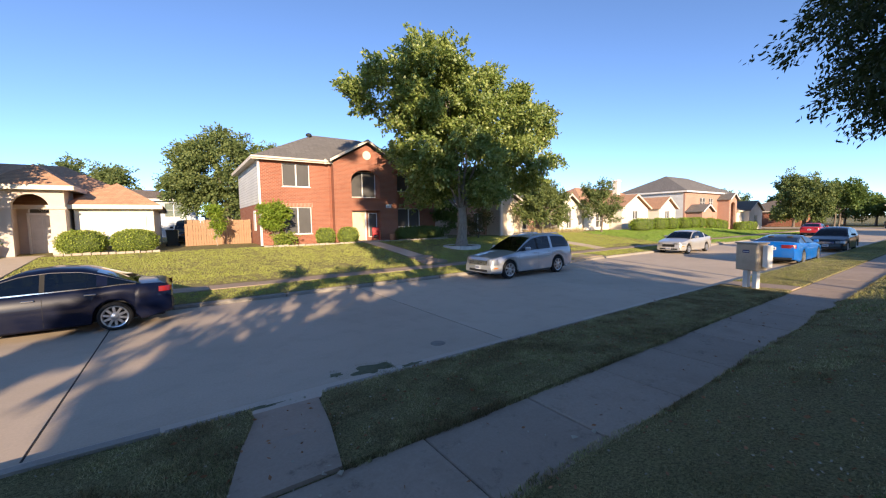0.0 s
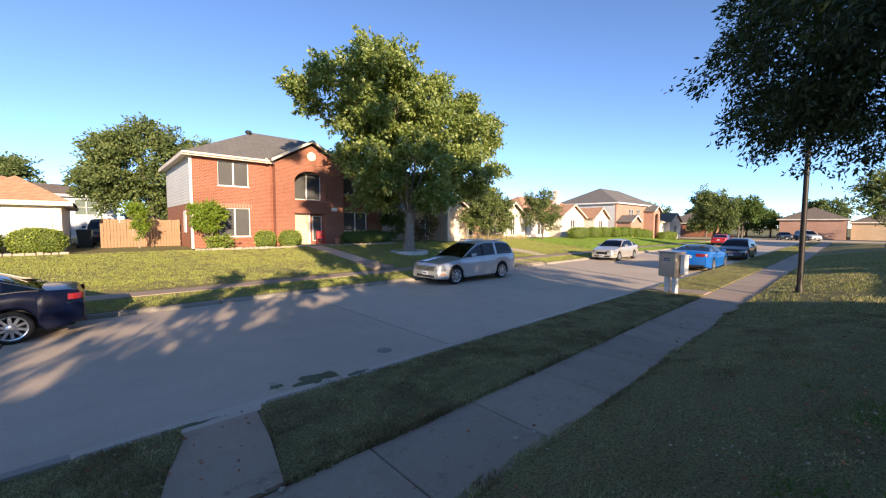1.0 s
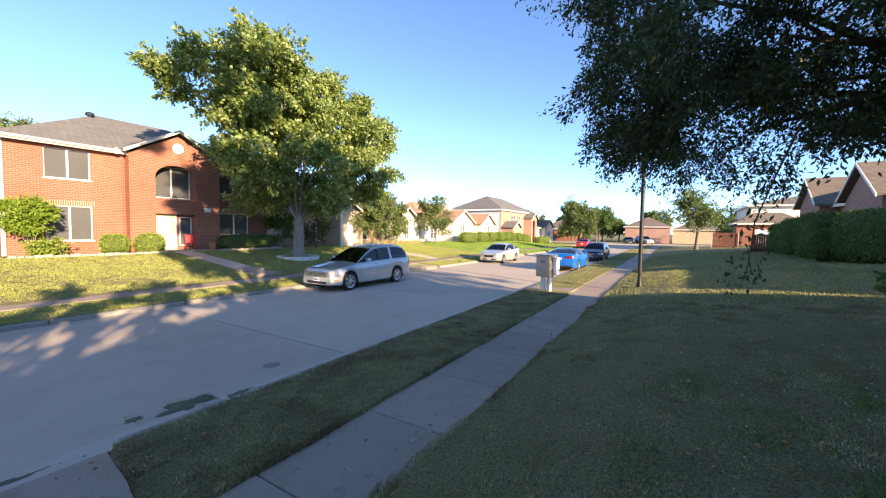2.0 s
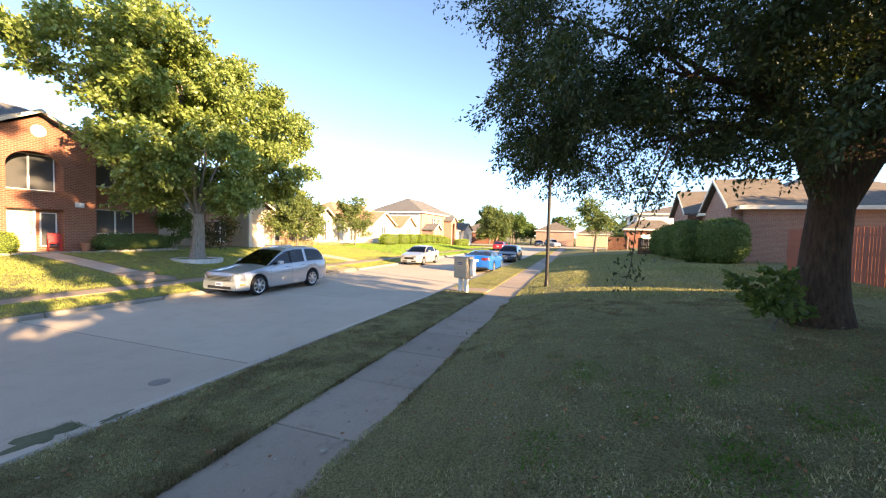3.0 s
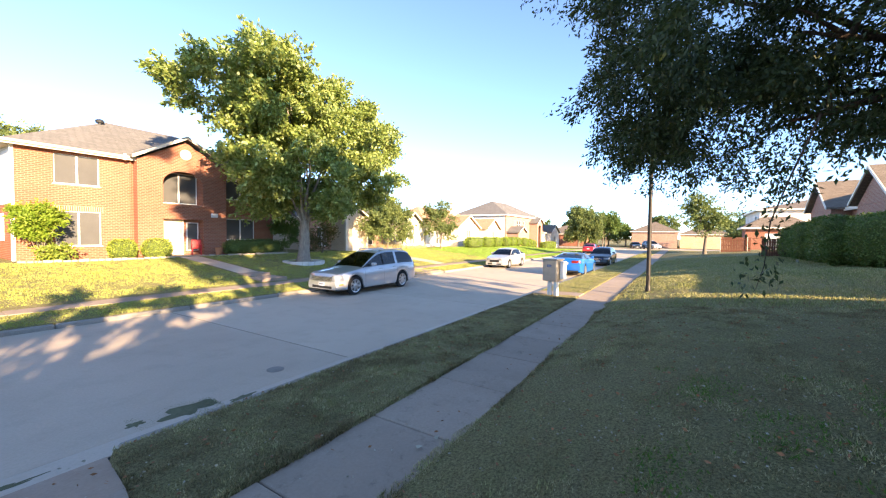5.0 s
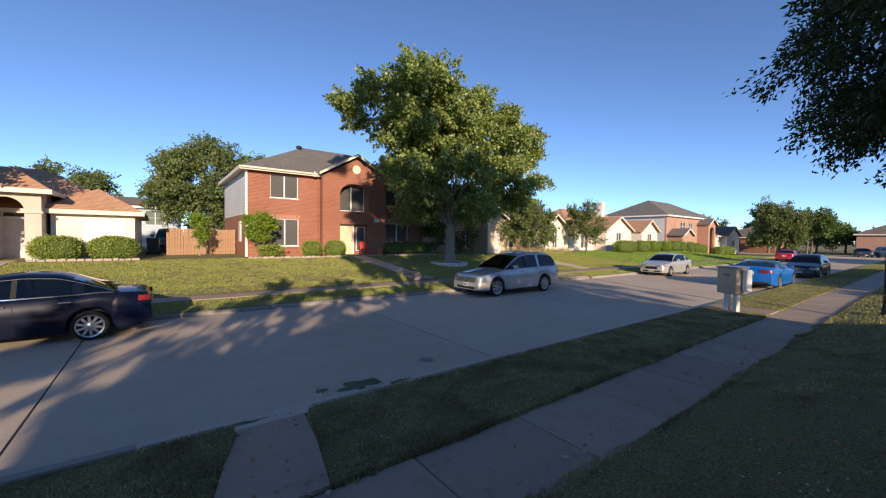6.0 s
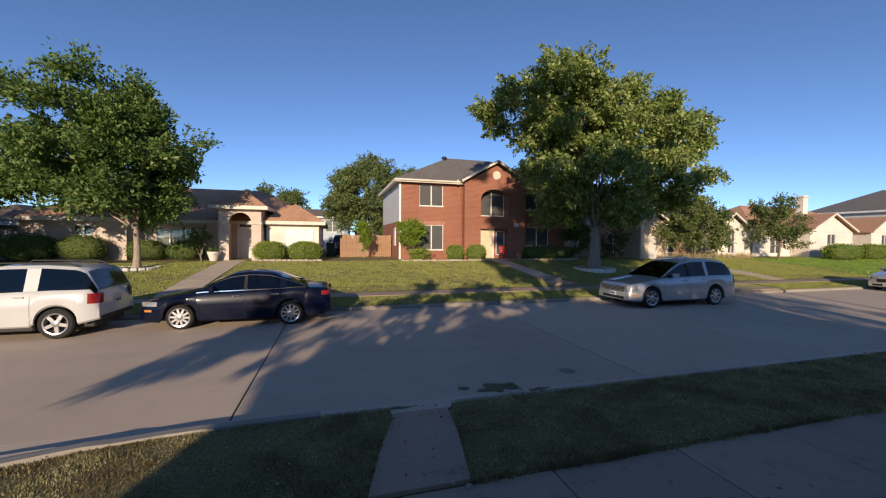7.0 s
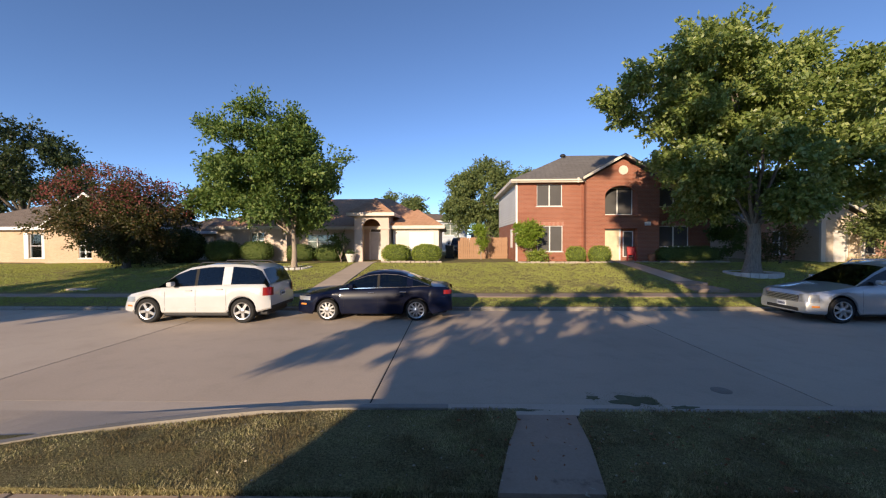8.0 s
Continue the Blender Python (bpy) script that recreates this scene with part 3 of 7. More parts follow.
def pavement(name, label, x0, x1, y0, y1, step, z, wobble=0.004):
    pav = thing(name, label, "pavement", kind="structure")
    part("bedding", boxes((x0, x1, y0 + 0.01, y1 - 0.01, z - 0.2, z - 0.022)), M["gap"], pav)
    me = slab_mesh("slab", step - 0.014, y1 - y0, 0.09, M["walk"])
    rng = random.Random(int(y0 * 10))
    x = x0
    while x < x1 - 0.2:
        slab_piece("slab", me, pav, (x, y0, z + rng.uniform(-wobble, wobble)))
        x += step
    return pav


def garden_walk(name, label, x0, x1, y0, y1, n, rise=True, steps=()):
    """A walk up a lawn in slabs that follow the ground."""
    w = thing(name, label, "path", kind="structure")
    for i in range(n):
        a, b = y0 + (y1 - y0) * i / n, y0 + (y1 - y0) * (i + 1) / n - 0.015
        za, zb = float(height(x0, a)) + 0.03, float(height(x0, b)) + 0.03
        if steps:
            za = zb = float(height(x0, (a + b) / 2)) + 0.05
        bm = bmesh.new()
        vs = [bm.verts.new(v) for v in ((x0, a, za), (x1, a, za), (x1, b, zb), (x0, b, zb))]
        lo = [bm.verts.new(v.co - Vector((0, 0, 0.3))) for v in vs]
        bm.faces.new(vs)
        for k in range(4):
            bm.faces.new((lo[k], lo[(k + 1) % 4], vs[(k + 1) % 4], vs[k]))
        part("slab", bm, M["road"], w)


ground = ground_sheet()
street()
dw = thing("driveway_3", "pale concrete driveway apron flaring to the road", "driveway", kind="structure")
bm = bmesh.new()
for a, b in zip(np.linspace(-9.5, -1.0, 35), np.linspace(-9.25, -0.75, 35)):
    rows = []
    for x in (a, b):
        e = float(apron_edge(x)) - 0.002
        ys = [e + (5.02 - e) * k / 5 for k in range(6)] if e < 5.02 else [e + 0.002 * k for k in range(6)]
        he, w = float(height(x, e)), min(1.0, max(0.0, (-2.6 - x) / 2.0))
        rows.append([bm.verts.new((x, y, (1 - w) * (float(height(x, y)) + 0.01 if y < 5.02 else 0.135 * max(0.0, 5.16 - y) / 0.14 + 0.004) + w * (0.004 + he * (5.16 - y) / (5.16 - e)))) for y in ys] + [bm.verts.new((x, 5.17, 0.004))])
    for k in range(6):
        bm.faces.new((rows[0][k], rows[1][k], rows[1][k + 1], rows[0][k + 1]))
bmesh.ops.remove_doubles(bm, verts=bm.verts, dist=0.001)
part("apron", bm, M["road"], dw)
pavement("pavement_near", "cracked grey-brown concrete pavement between grass strips", -60.4 + 0.11, 84, 2.1, 3.27, 1.525, 0.14)
pavement("pavement_far", "concrete pavement along the far lawns", -60, 84, 14.9, 16.0, 1.525, 0.185)
for i, (xa, xb) in enumerate(((0.88, 1.7), (14.95, 15.85))):
    cw = thing("pavement_link_%d" % (i + 1), "short concrete walk from kerb to pavement", "pavement", kind="structure")
    bm = bmesh.new()
    o1, o2 = (0.45, 0.33) if i == 0 else (0, 0)
    ramp_z = ((3.285, 0.178), (4.1, 0.162), (5.14, 0.012)) if i == 0 else ((3.285, 0.178), (4.985, 0.14))
    rows = []
    for yy, zz in ramp_z:
        k = (4.985 - min(yy, 4.985)) / 1.7
        rows.append([bm.verts.new(v) for v in ((xa - o1 * k, yy, zz), (xb - o2 * k, yy, zz), (xb - o2 * k, yy, -0.1), (xa - o1 * k, yy, -0.1))])
    for r0, r1 in zip(rows, rows[1:]):
        for k in range(4):
            bm.faces.new((r0[k], r0[(k + 1) % 4], r1[(k + 1) % 4], r1[k]))
    bm.faces.new(rows[0]), bm.faces.new(rows[-1][::-1])
    bmesh.ops.recalc_face_normals(bm, faces=bm.faces)
    part("slab", bm, M["walk"], cw)
garden_walk("garden_walk_1", "concrete garden walk up the lawn to a brick house", 10.45, 11.45, 18.1, 24.3, 5)
garden_walk("garden_walk_2", "concrete garden walk up to an arched porch", -6.2, -5.0, 16.02, 25.4, 7)
garden_walk("garden_walk_3", "concrete walk over the neighbouring lawn", 24.6, 25.8, 16.02, 24.4, 6)
st = thing("garden_steps", "two low concrete garden steps", "steps", kind="structure")
part("step", boxes((10.3, 11.6, 16.02, 17.3, 0.0, 0.34), bevel=0.02), M["walk"], st)
part("step", boxes((10.35, 11.55, 17.3, 18.1, 0.0, 0.47), bevel=0.02), M["walk"], st)
for i, (xa, xb) in enumerate(((18.2, 21.0), (36.0, 39.0))):
    dw = thing("driveway_%d" % (i + 1), "pale concrete driveway apron", "driveway", kind="structure")
    part("apron", boxes((xa, xb, 13.07, 14.89, 0.0, 0.165), bevel=0.02), M["walk"], dw)


def wall_cells(x0, x1, z0, z1, holes):
    """The rectangles that are left of a wall round its openings."""
    xs = sorted({x0, x1, *[v for h in holes for v in h[:2]]})
    zs = sorted({z0, z1, *[v for h in holes for v in h[2:4]]})
    out = []
    for a, b in zip(xs, xs[1:]):
        run = None
        for c, d in zip(zs, zs[1:]):
            free = not any(h[0] < (a + b) / 2 < h[1] and h[2] < (c + d) / 2 < h[3] for h in holes)
            if free:
                run = (run[0], d) if run else (c, d)
            if run and (not free or d == zs[-1]):
                out.append((a, b, *run))
                run = None
    return out


def front_wall(bm, x0, x1, z0, z1, y, holes, thick=0.25):
    for a, b, c, d in wall_cells(x0, x1, z0, z1, holes):
        box(bm, a, b, y, y + thick, c, d)


def window(parent, x0, x1, z0, z1, y, pane="screen", bars=1, frame_mat="white", sill=True, rows=0):
    """A window set into a wall that faces the street; y is the wall's face."""
    w = new("window")
    w.parent = parent
    t = 0.042
    rim = boxes((x0, x0 + t, y + 0.05, y + 0.13, z0, z1), (x1 - t, x1, y + 0.05, y + 0.13, z0, z1),
                (x0 + t, x1 - t, y + 0.05, y + 0.13, z0, z0 + t), (x0 + t, x1 - t, y + 0.05, y + 0.13, z1 - t, z1))
    for i in range(bars):
        c = x0 + (x1 - x0) * (i + 1) / (bars + 1)
        box(rim, c - 0.036, c + 0.036, y + 0.04, y + 0.125, z0 + t, z1 - t)
    for i in range(rows):
        c = z0 + (z1 - z0) * (i + 1) / (rows + 1)
        box(rim, x0 + t, x1 - t, y + 0.055, y + 0.12, c - 0.018, c + 0.018)
    part("window_frame", rim, M[frame_mat], w)
    n = bars + 1
    for i in range(n):
        a, b = x0 + (x1 - x0) * i / n, x0 + (x1 - x0) * (i + 1) / n
        part("pane", boxes((a + 0.04, b - 0.04, y + 0.095, y + 0.105, z0 + 0.04, z1 - 0.04)), M[pane], w)
    if pane == "glass":
        part("blind", boxes((x0 + 0.02, x1 - 0.02, y + 0.16, y + 0.19, z0, z1)), M["blind"], w)
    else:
        # a black sheet gives the darkness of the room behind the pane
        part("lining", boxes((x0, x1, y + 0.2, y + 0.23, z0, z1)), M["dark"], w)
    if sill:
        part("sill", boxes((x0 - 0.06, x1 + 0.06, y - 0.035, y + 0.1, z0 - 0.05, z0 - 0.001), bevel=0.008), M[frame_mat], w)
    return w


def hip_roof(parent, x0, x1, y0, y1, z, rise, roof, trim="trim", over=0.4, name="roof"):
    """A hipped roof over a rectangle, with a boarded eave."""
    a, b, c, d = x0 - over, x1 + over, y0 - over, y1 + over
    bm = bmesh.new()
    run = min(b - a, d - c) / 2
    if b - a > d - c:
        r0, r1 = (a + run, (c + d) / 2, z + rise), (b - run, (c + d) / 2, z + rise)
        fs = ((0, 1, 5, 4), (1, 2, 5), (2, 3, 4, 5), (3, 0, 4))
    else:
        r0, r1 = ((a + b) / 2, c + run, z + rise), ((a + b) / 2, d - run - 1e-3, z + rise)
        fs = ((0, 1, 4), (1, 2, 5, 4), (2, 3, 5), (3, 0, 4, 5))
    vs = [bm.verts.new(v) for v in ((a, c, z), (b, c, z), (b, d, z), (a, d, z), r0, r1)]
    for f in fs:
        bm.faces.new([vs[i] for i in f])
    bm.faces.new([vs[i] for i in (3, 2, 1, 0)])
    ob = part(name, bm, M[roof], parent)
    e = boxes((a - 0.03, b + 0.03, c - 0.03, c + 0.02, z - 0.2, z + 0.015), (a - 0.03, b + 0.03, d - 0.02, d + 0.03, z - 0.2, z + 0.015),
              (a - 0.03, a + 0.02, c + 0.02, d - 0.02, z - 0.2, z + 0.015), (b - 0.02, b + 0.03, c + 0.02, d - 0.02, z - 0.2, z + 0.015))
    part("fascia", e, M[trim], ob)
    part("soffit", boxes((a + 0.02, b - 0.02, c + 0.02, d - 0.02, z - 0.16, z - 0.13)), M[trim], ob)
    return ob


def gable(parent, xc, half, y, z, rise, back, wall, roof, trim="trim", over=0.3):
    """A gable that faces the street: its brick triangle, its two roof slopes and their bargeboards."""
    bm = bmesh.new()
    prism(bm, ((xc - half, z), (xc + half, z), (xc, z + rise * half / (half + over))), "y", y + 0.002, y + 0.25)
    part("gable_wall", bm, M[wall], parent)
    k = rise / (half + over)
    for s in (-1, 1):
        bm = bmesh.new()
        e = xc + s * (half + over)
        prism(bm, ((e, z - k * 0.0), (xc, z + rise), (xc, z + rise + 0.14), (e - s * 0.0, z + 0.14)), "y", y - 0.3, back)
        slope = part("roof_slope", bm, M[roof], parent)
        bm = bmesh.new()
        prism(bm, ((e + s * 0.02, z - 0.04), (xc, z + rise - 0.04), (xc, z + rise + 0.13), (e + s * 0.02, z + 0.13)), "y", y - 0.36, y - 0.302)
        part("bargeboard", bm, M[trim], slope)


def door_leaf(parent, x0, x1, z0, z1, y, material, panels=3):
    d = part("door", boxes((x0, x1, y, y + 0.06, z0, z1), bevel=0.006), M[material], parent)
    for i in range(panels):
        c0 = z0 + 0.15 + (z1 - z0 - 0.2) * i / panels
        c1 = z0 + 0.05 + (z1 - z0 - 0.2) * (i + 1) / panels
        for a, b in ((x0 + 0.1, (x0 + x1) / 2 - 0.05), ((x0 + x1) / 2 + 0.05, x1 - 0.1)):
            part("panel", boxes((a, b, y - 0.012, y, c0, c1), bevel=0.005), M[material], d)
    kn = bmesh.new()
    lathe(kn, ((0.012, -0.07), (0.032, -0.06), (0.036, -0.04), (0.02, -0.02), (0.02, 0)), "y", 12, (x1 - 0.09, y, z0 + 0.95))
    part("door_handle", kn, M["chrome"], d)
    part("door_frame", boxes((x0 - 0.09, x0 - 0.002, y - 0.03, y + 0.1, z0, z1 + 0.09), (x1 + 0.002, x1 + 0.09, y - 0.03, y + 0.1, z0, z1 + 0.09),
                             (x0 - 0.002, x1 + 0.002, y - 0.03, y + 0.1, z1 + 0.002, z1 + 0.09)), M["white"], d)
    return d


def arch_band(bm, x0, x1, z, ztop, top, y0, y1, n=14):
    """What is left of a wall above an arched opening from the spring line z to the wall's top."""
    pts = []
    for i in range(n + 1):
        a = math.pi * i / n
        pts.append(((x0 + x1) / 2 - (x1 - x0) / 2 * math.cos(a), z + (ztop - z) * math.sin(a)))
    for (xa, za), (xb, zb) in zip(pts, pts[1:]):
        prism(bm, ((xa, za), (xb, zb), (xb, top), (xa, top)), "y", y0, y1)


# ---- the two-storey brick house ----
def brick_house():
    h = thing("house", "two-storey red brick house with grey hipped roof and arched entrance bay", "house")
    zb, ze = 0.6, 6.33
    wins = [(5.7, 7.38, 4.69, 6.13), (5.72, 7.42, 1.66, 3.38)]
    bm = bmesh.new()
    front_wall(bm, 4.35, 8.8, zb, ze, 25.5, wins)
    part("wall", bm, M["redbrick"], h)
    bm = bmesh.new()
    wins2 = [(13.97, 15.95, 4.66, 5.95), (13.97, 15.95, 1.95, 3.35)]
    front_wall(bm, 13.5, 17.4, zb, ze, 25.9, wins2)
    part("wall", bm, M["redbrick"], h)
    for w in wins:
        window(h, *w, 25.5)
        part("lintel", boxes((w[0] - 0.12, w[1] + 0.12, 25.488, 25.6, w[3] + 0.003, min(w[3] + 0.25, 6.2))), M["soldier"], h)
    for w in wins2:
        window(h, *w, 25.9)
        part("lintel", boxes((w[0] - 0.12, w[1] + 0.12, 25.888, 26.0, w[3] + 0.003, w[3] + 0.25)), M["soldier"], h)
    # side wall: brick below, boards above
    part("wall", boxes((4.35, 4.6, 25.752, 34.8, zb, 3.6)), M["redbrick"], h)
    part("wall", boxes((4.33, 4.6, 25.752, 34.8, 3.602, ze)), M["siding"], h, "pale horizontal board siding")
    part("corner_board", boxes((4.3, 4.42, 25.47, 25.6, zb, ze)), M["white"], h)
    part("wall", boxes((17.15, 17.4, 26.152, 34.8, zb, ze)), M["redbrick"], h)
    part("wall", boxes((4.6, 17.15, 34.55, 34.8, zb, ze)), M["redbrick"], h)
    part("side_window", boxes((4.3, 4.36, 27.2, 27.9, 1.9, 3.2)), M["white"], h)
    # entrance bay
    bm = bmesh.new()
    xl, xr, y = 8.8, 13.5, 24.95
    front_wall(bm, xl, xr, zb, 6.0, y, [(10.0, 12.1, zb + 0.45, 3.15), (10.0, 12.1, 4.05, 6.0)])
    arch_band(bm, 10.0, 12.1, 5.25, 5.95, 6.35, y, y + 0.25)
    box(bm, xl, 10.0, y, y + 0.25, 6.0, 6.35), box(bm, 12.1, xr, y, y + 0.25, 6.0, 6.35)
    box(bm, xl, xl + 0.25, y + 0.25, 26.2, zb, 6.35), box(bm, xr - 0.25, xr, y + 0.25, 26.2, zb, 6.35)
    part("entrance_bay", bm, M["redbrick"], h)
    for xa in (9.9, 12.1):
        part("reveal", boxes((xa, xa + 0.1, y + 0.25, 26.1, zb, 3.3)), M["redbrick"], h)
        part("reveal", boxes((xa, xa + 0.1, y + 0.25, 25.7, 4.0, 6.2)), M["redbrick"], h)
    for z in (4.02, 3.24):
        part("brick_band", boxes((9.94, 12.16, y - 0.03, y + 0.2, z - 0.09, z - 0.003), bevel=0.01), M["redbrick"], h)
    part("recess_wall", boxes((9.9, 12.2, 25.43, 25.54, zb, 3.4)), M["redbrick"], h)
    part("recess_ceiling", boxes((9.9, 12.2, y + 0.26, 26.1, 3.3, 3.36)), M["trim"], h)
    part("recess_floor", boxes((9.99, 12.11, y - 0.8, 25.43, 0.75, 1.06), bevel=0.02), M["walk"], h)
    part("recess_ledge", boxes((9.99, 12.11, y + 0.02, 25.75, 3.95, 4.04)), M["trim"], h)
    part("recess_top", boxes((9.9, 12.2, y + 0.26, 25.7, 6.2, 6.3)), M["redbrick"], h)
    door_leaf(h, 10.12, 11.06, 1.07, 3.1, 25.3, "cleardoor")
    window(h, 11.35, 12.0, 1.3, 3.0, 25.3, "screen", 0, sill=False)
    window(h, 10.05, 12.05, 4.1, 5.9, 25.55, "screen", 1, sill=False)
    part("recess_back", boxes((9.9, 12.2, 25.8, 25.86, 4.0, 6.2)), M["redbrick"], h)
    gable(h, 11.15, 2.35, y, 6.36, 1.5, 30.0, "redbrick", "roofgrey")
    ro = bmesh.new()
    lathe(ro, ((0.26, -0.02), (0.3, -0.05), (0.3, -0.08), (0.24, -0.085)), "y", 20, (11.15, y + 0.03, 6.95))
    part("roundel", ro, M["trim"], h, "pale round gable medallion")
    hip_roof(h, 4.35, 17.4, 25.5, 34.8, 6.42, 2.65, "roofgrey")
    v = bmesh.new()
    lathe(v, ((0.1, 0), (0.1, 0.3), (0.2, 0.31), (0.22, 0.42), (0.15, 0.5), (0.04, 0.53)), "z", 16, (8.6, 29.6, 8.55))
    part("roof_vent", v, M["plastic"], h)
    g = bmesh.new()
    box(g, 3.9, 8.5, 24.96, 25.06, 6.3, 6.42, 0.02), box(g, 8.25, 8.38, 25.0, 25.12, 6.18, 6.52, 0.02)
    part("gutter", g, M["trim"], h)
    d = bmesh.new()
    tube(d, ((8.66, 25.42, 6.3), (8.66, 25.42, 1.1)), (0.045, 0.045), 8)
    part("downpipe", d, M["redbrick"], h)
    part("wall_plaque", boxes((12.55, 12.95, y - 0.03, y, 3.35, 3.6), bevel=0.008), M["plate"], h, "small pale wall plaque")
    return h


brick_house()


# ---- the low stucco house with an arched porch ----
def stucco_house():
    h = thing("house", "low pinkish stucco house with terracotta hipped roof and arched porch", "house")
    zb = 0.6
    bm = bmesh.new()
    holes = [(-14.15, -13.2, 1.35, 3.05)]
    front_wall(bm, -16.6, -11.6, zb, 3.35, 26.4, holes)
    box(bm, -16.6, -16.35, 26.65, 27.6, zb, 3.35), box(bm, -11.85, -11.6, 26.65, 27.6, zb, 3.35)
    part("wall", bm, M["stucco"], h)
    bm = bmesh.new()
    front_wall(bm, -11.6, -4.0, zb, 3.35, 27.6, [(-10.6, -8.4, 1.35, 2.9), (-5.95, -4.85, zb, 3.0)])
    part("wall", bm, M["stucco"], h)
    bm = bmesh.new()
    front_wall(bm, -4.1, -0.9, zb, 3.35, 26.5, [(-3.0, -1.2, 1.25, 3.05)])
    box(bm, -1.15, -0.9, 26.75, 36, zb, 3.35), box(bm, -4.1, -3.85, 26.75, 27.6, zb, 3.35)
    box(bm, -16.6, -16.35, 27.6, 36, zb, 3.35), box(bm, -16.35, -1.15, 35.75, 36, zb, 3.35)
    part("wall", bm, M["whitewall"], h)
    w = window(h, -3.0, -1.2, 1.25, 3.05, 26.46, "glass", 0, "trim")
    part("shutter_board", boxes((-2.96, -1.24, 26.46, 26.5, 1.29, 3.01)), M["white"], w)
    w = window(h, -14.15, -13.2, 1.35, 3.05, 26.4, "glass", 1, "white", rows=2)
    a = bmesh.new()
    for i in range(9):
        t0, t1 = math.pi * i / 9, math.pi * (i + 1) / 9
        prism(a, tuple((-13.675 - r * math.cos(t), 3.1 + r * math.sin(t)) for r, t in ((0.5, t0), (0.5, t1), (0.4, t1), (0.4, t0))), "y", 26.33, 26.4)
        prism(a, tuple((-13.675 - r * math.cos(t), 3.1 + r * math.sin(t)) for r, t in ((0.4, t0 + 0.02), (0.4, t0 + 0.06), (0.05, t0 + 0.06), (0.05, t0 + 0.02))), "y", 26.35, 26.4)
    part("fanlight", a, M["white"], w)
    window(h, -10.6, -8.4, 1.35, 2.9, 27.6, "glass", 2, "white", rows=2)
    door_leaf(h, -5.9, -4.9, 0.98, 2.98, 27.5, "greydoor")
    fan = bmesh.new()
    n = 12
    prism(fan, [(-5.4 - 0.5 * math.cos(math.pi * i / n), 3.1 + 0.5 * math.sin(math.pi * i / n)) for i in range(n + 1)], "y", 27.56, 27.58)
    fan = part("fanlight", fan, M["screen"], h, "dark half-round fanlight over the door")
    rim = bmesh.new()
    for i in range(n):
        t0, t1 = math.pi * i / n, math.pi * (i + 1) / n
        prism(rim, [(-5.4 - r * math.cos(t), 3.1 + r * math.sin(t)) for r, t in ((0.55, t0), (0.55, t1), (0.49, t1), (0.49, t0))], "y", 27.53, 27.59)
    part("rim", rim, M["white"], fan)
    for a in (0.25, 0.5, 0.75):
        bar = bmesh.new()
        t = math.pi * a
        prism(bar, [(-5.4 - r * math.cos(t + d), 3.1 + r * math.sin(t + d)) for r, d in ((0.06, -0.1), (0.49, -0.02), (0.49, 0.02), (0.06, 0.1))], "y", 27.54, 27.559)
        part("glazing_bar", bar, M["white"], fan)
    # porch
    bm = bmesh.new()
    front_wall(bm, -6.6, -4.25, zb, 4.2, 25.6, [(-6.05, -4.8, zb, 4.2)])
    arch_band(bm, -6.05, -4.8, 3.3, 3.92, 4.2, 25.6, 25.85)
    box(bm, -6.6, -6.35, 25.85, 27.6, zb, 4.2), box(bm, -4.5, -4.25, 25.85, 27.6, zb, 4.2)
    box(bm, -6.66, -6.02, 25.54, 25.6, 3.2, 3.3), box(bm, -4.83, -4.19, 25.54, 25.6, 3.2, 3.3)
    part("porch", bm, M["stucco"], h)
    part("porch_floor", boxes((-6.3, -4.5, 25.5, 27.6, 0.7, 0.97), bevel=0.02), M["walk"], h)
    hip_roof(h, -6.6, -4.25, 25.6, 29.5, 4.3, 1.15, "rooftan", name="porch_roof")
    hip_roof(h, -16.6, -0.9, 27.4, 36, 3.45, 2.5, "rooftan")
    hip_roof(h, -16.6, -11.6, 26.4, 33, 3.452, 1.6, "rooftan", name="wing_roof")
    hip_roof(h, -4.1, -0.9, 26.5, 33, 3.454, 1.3, "rooftan", name="wing_roof")
    return h


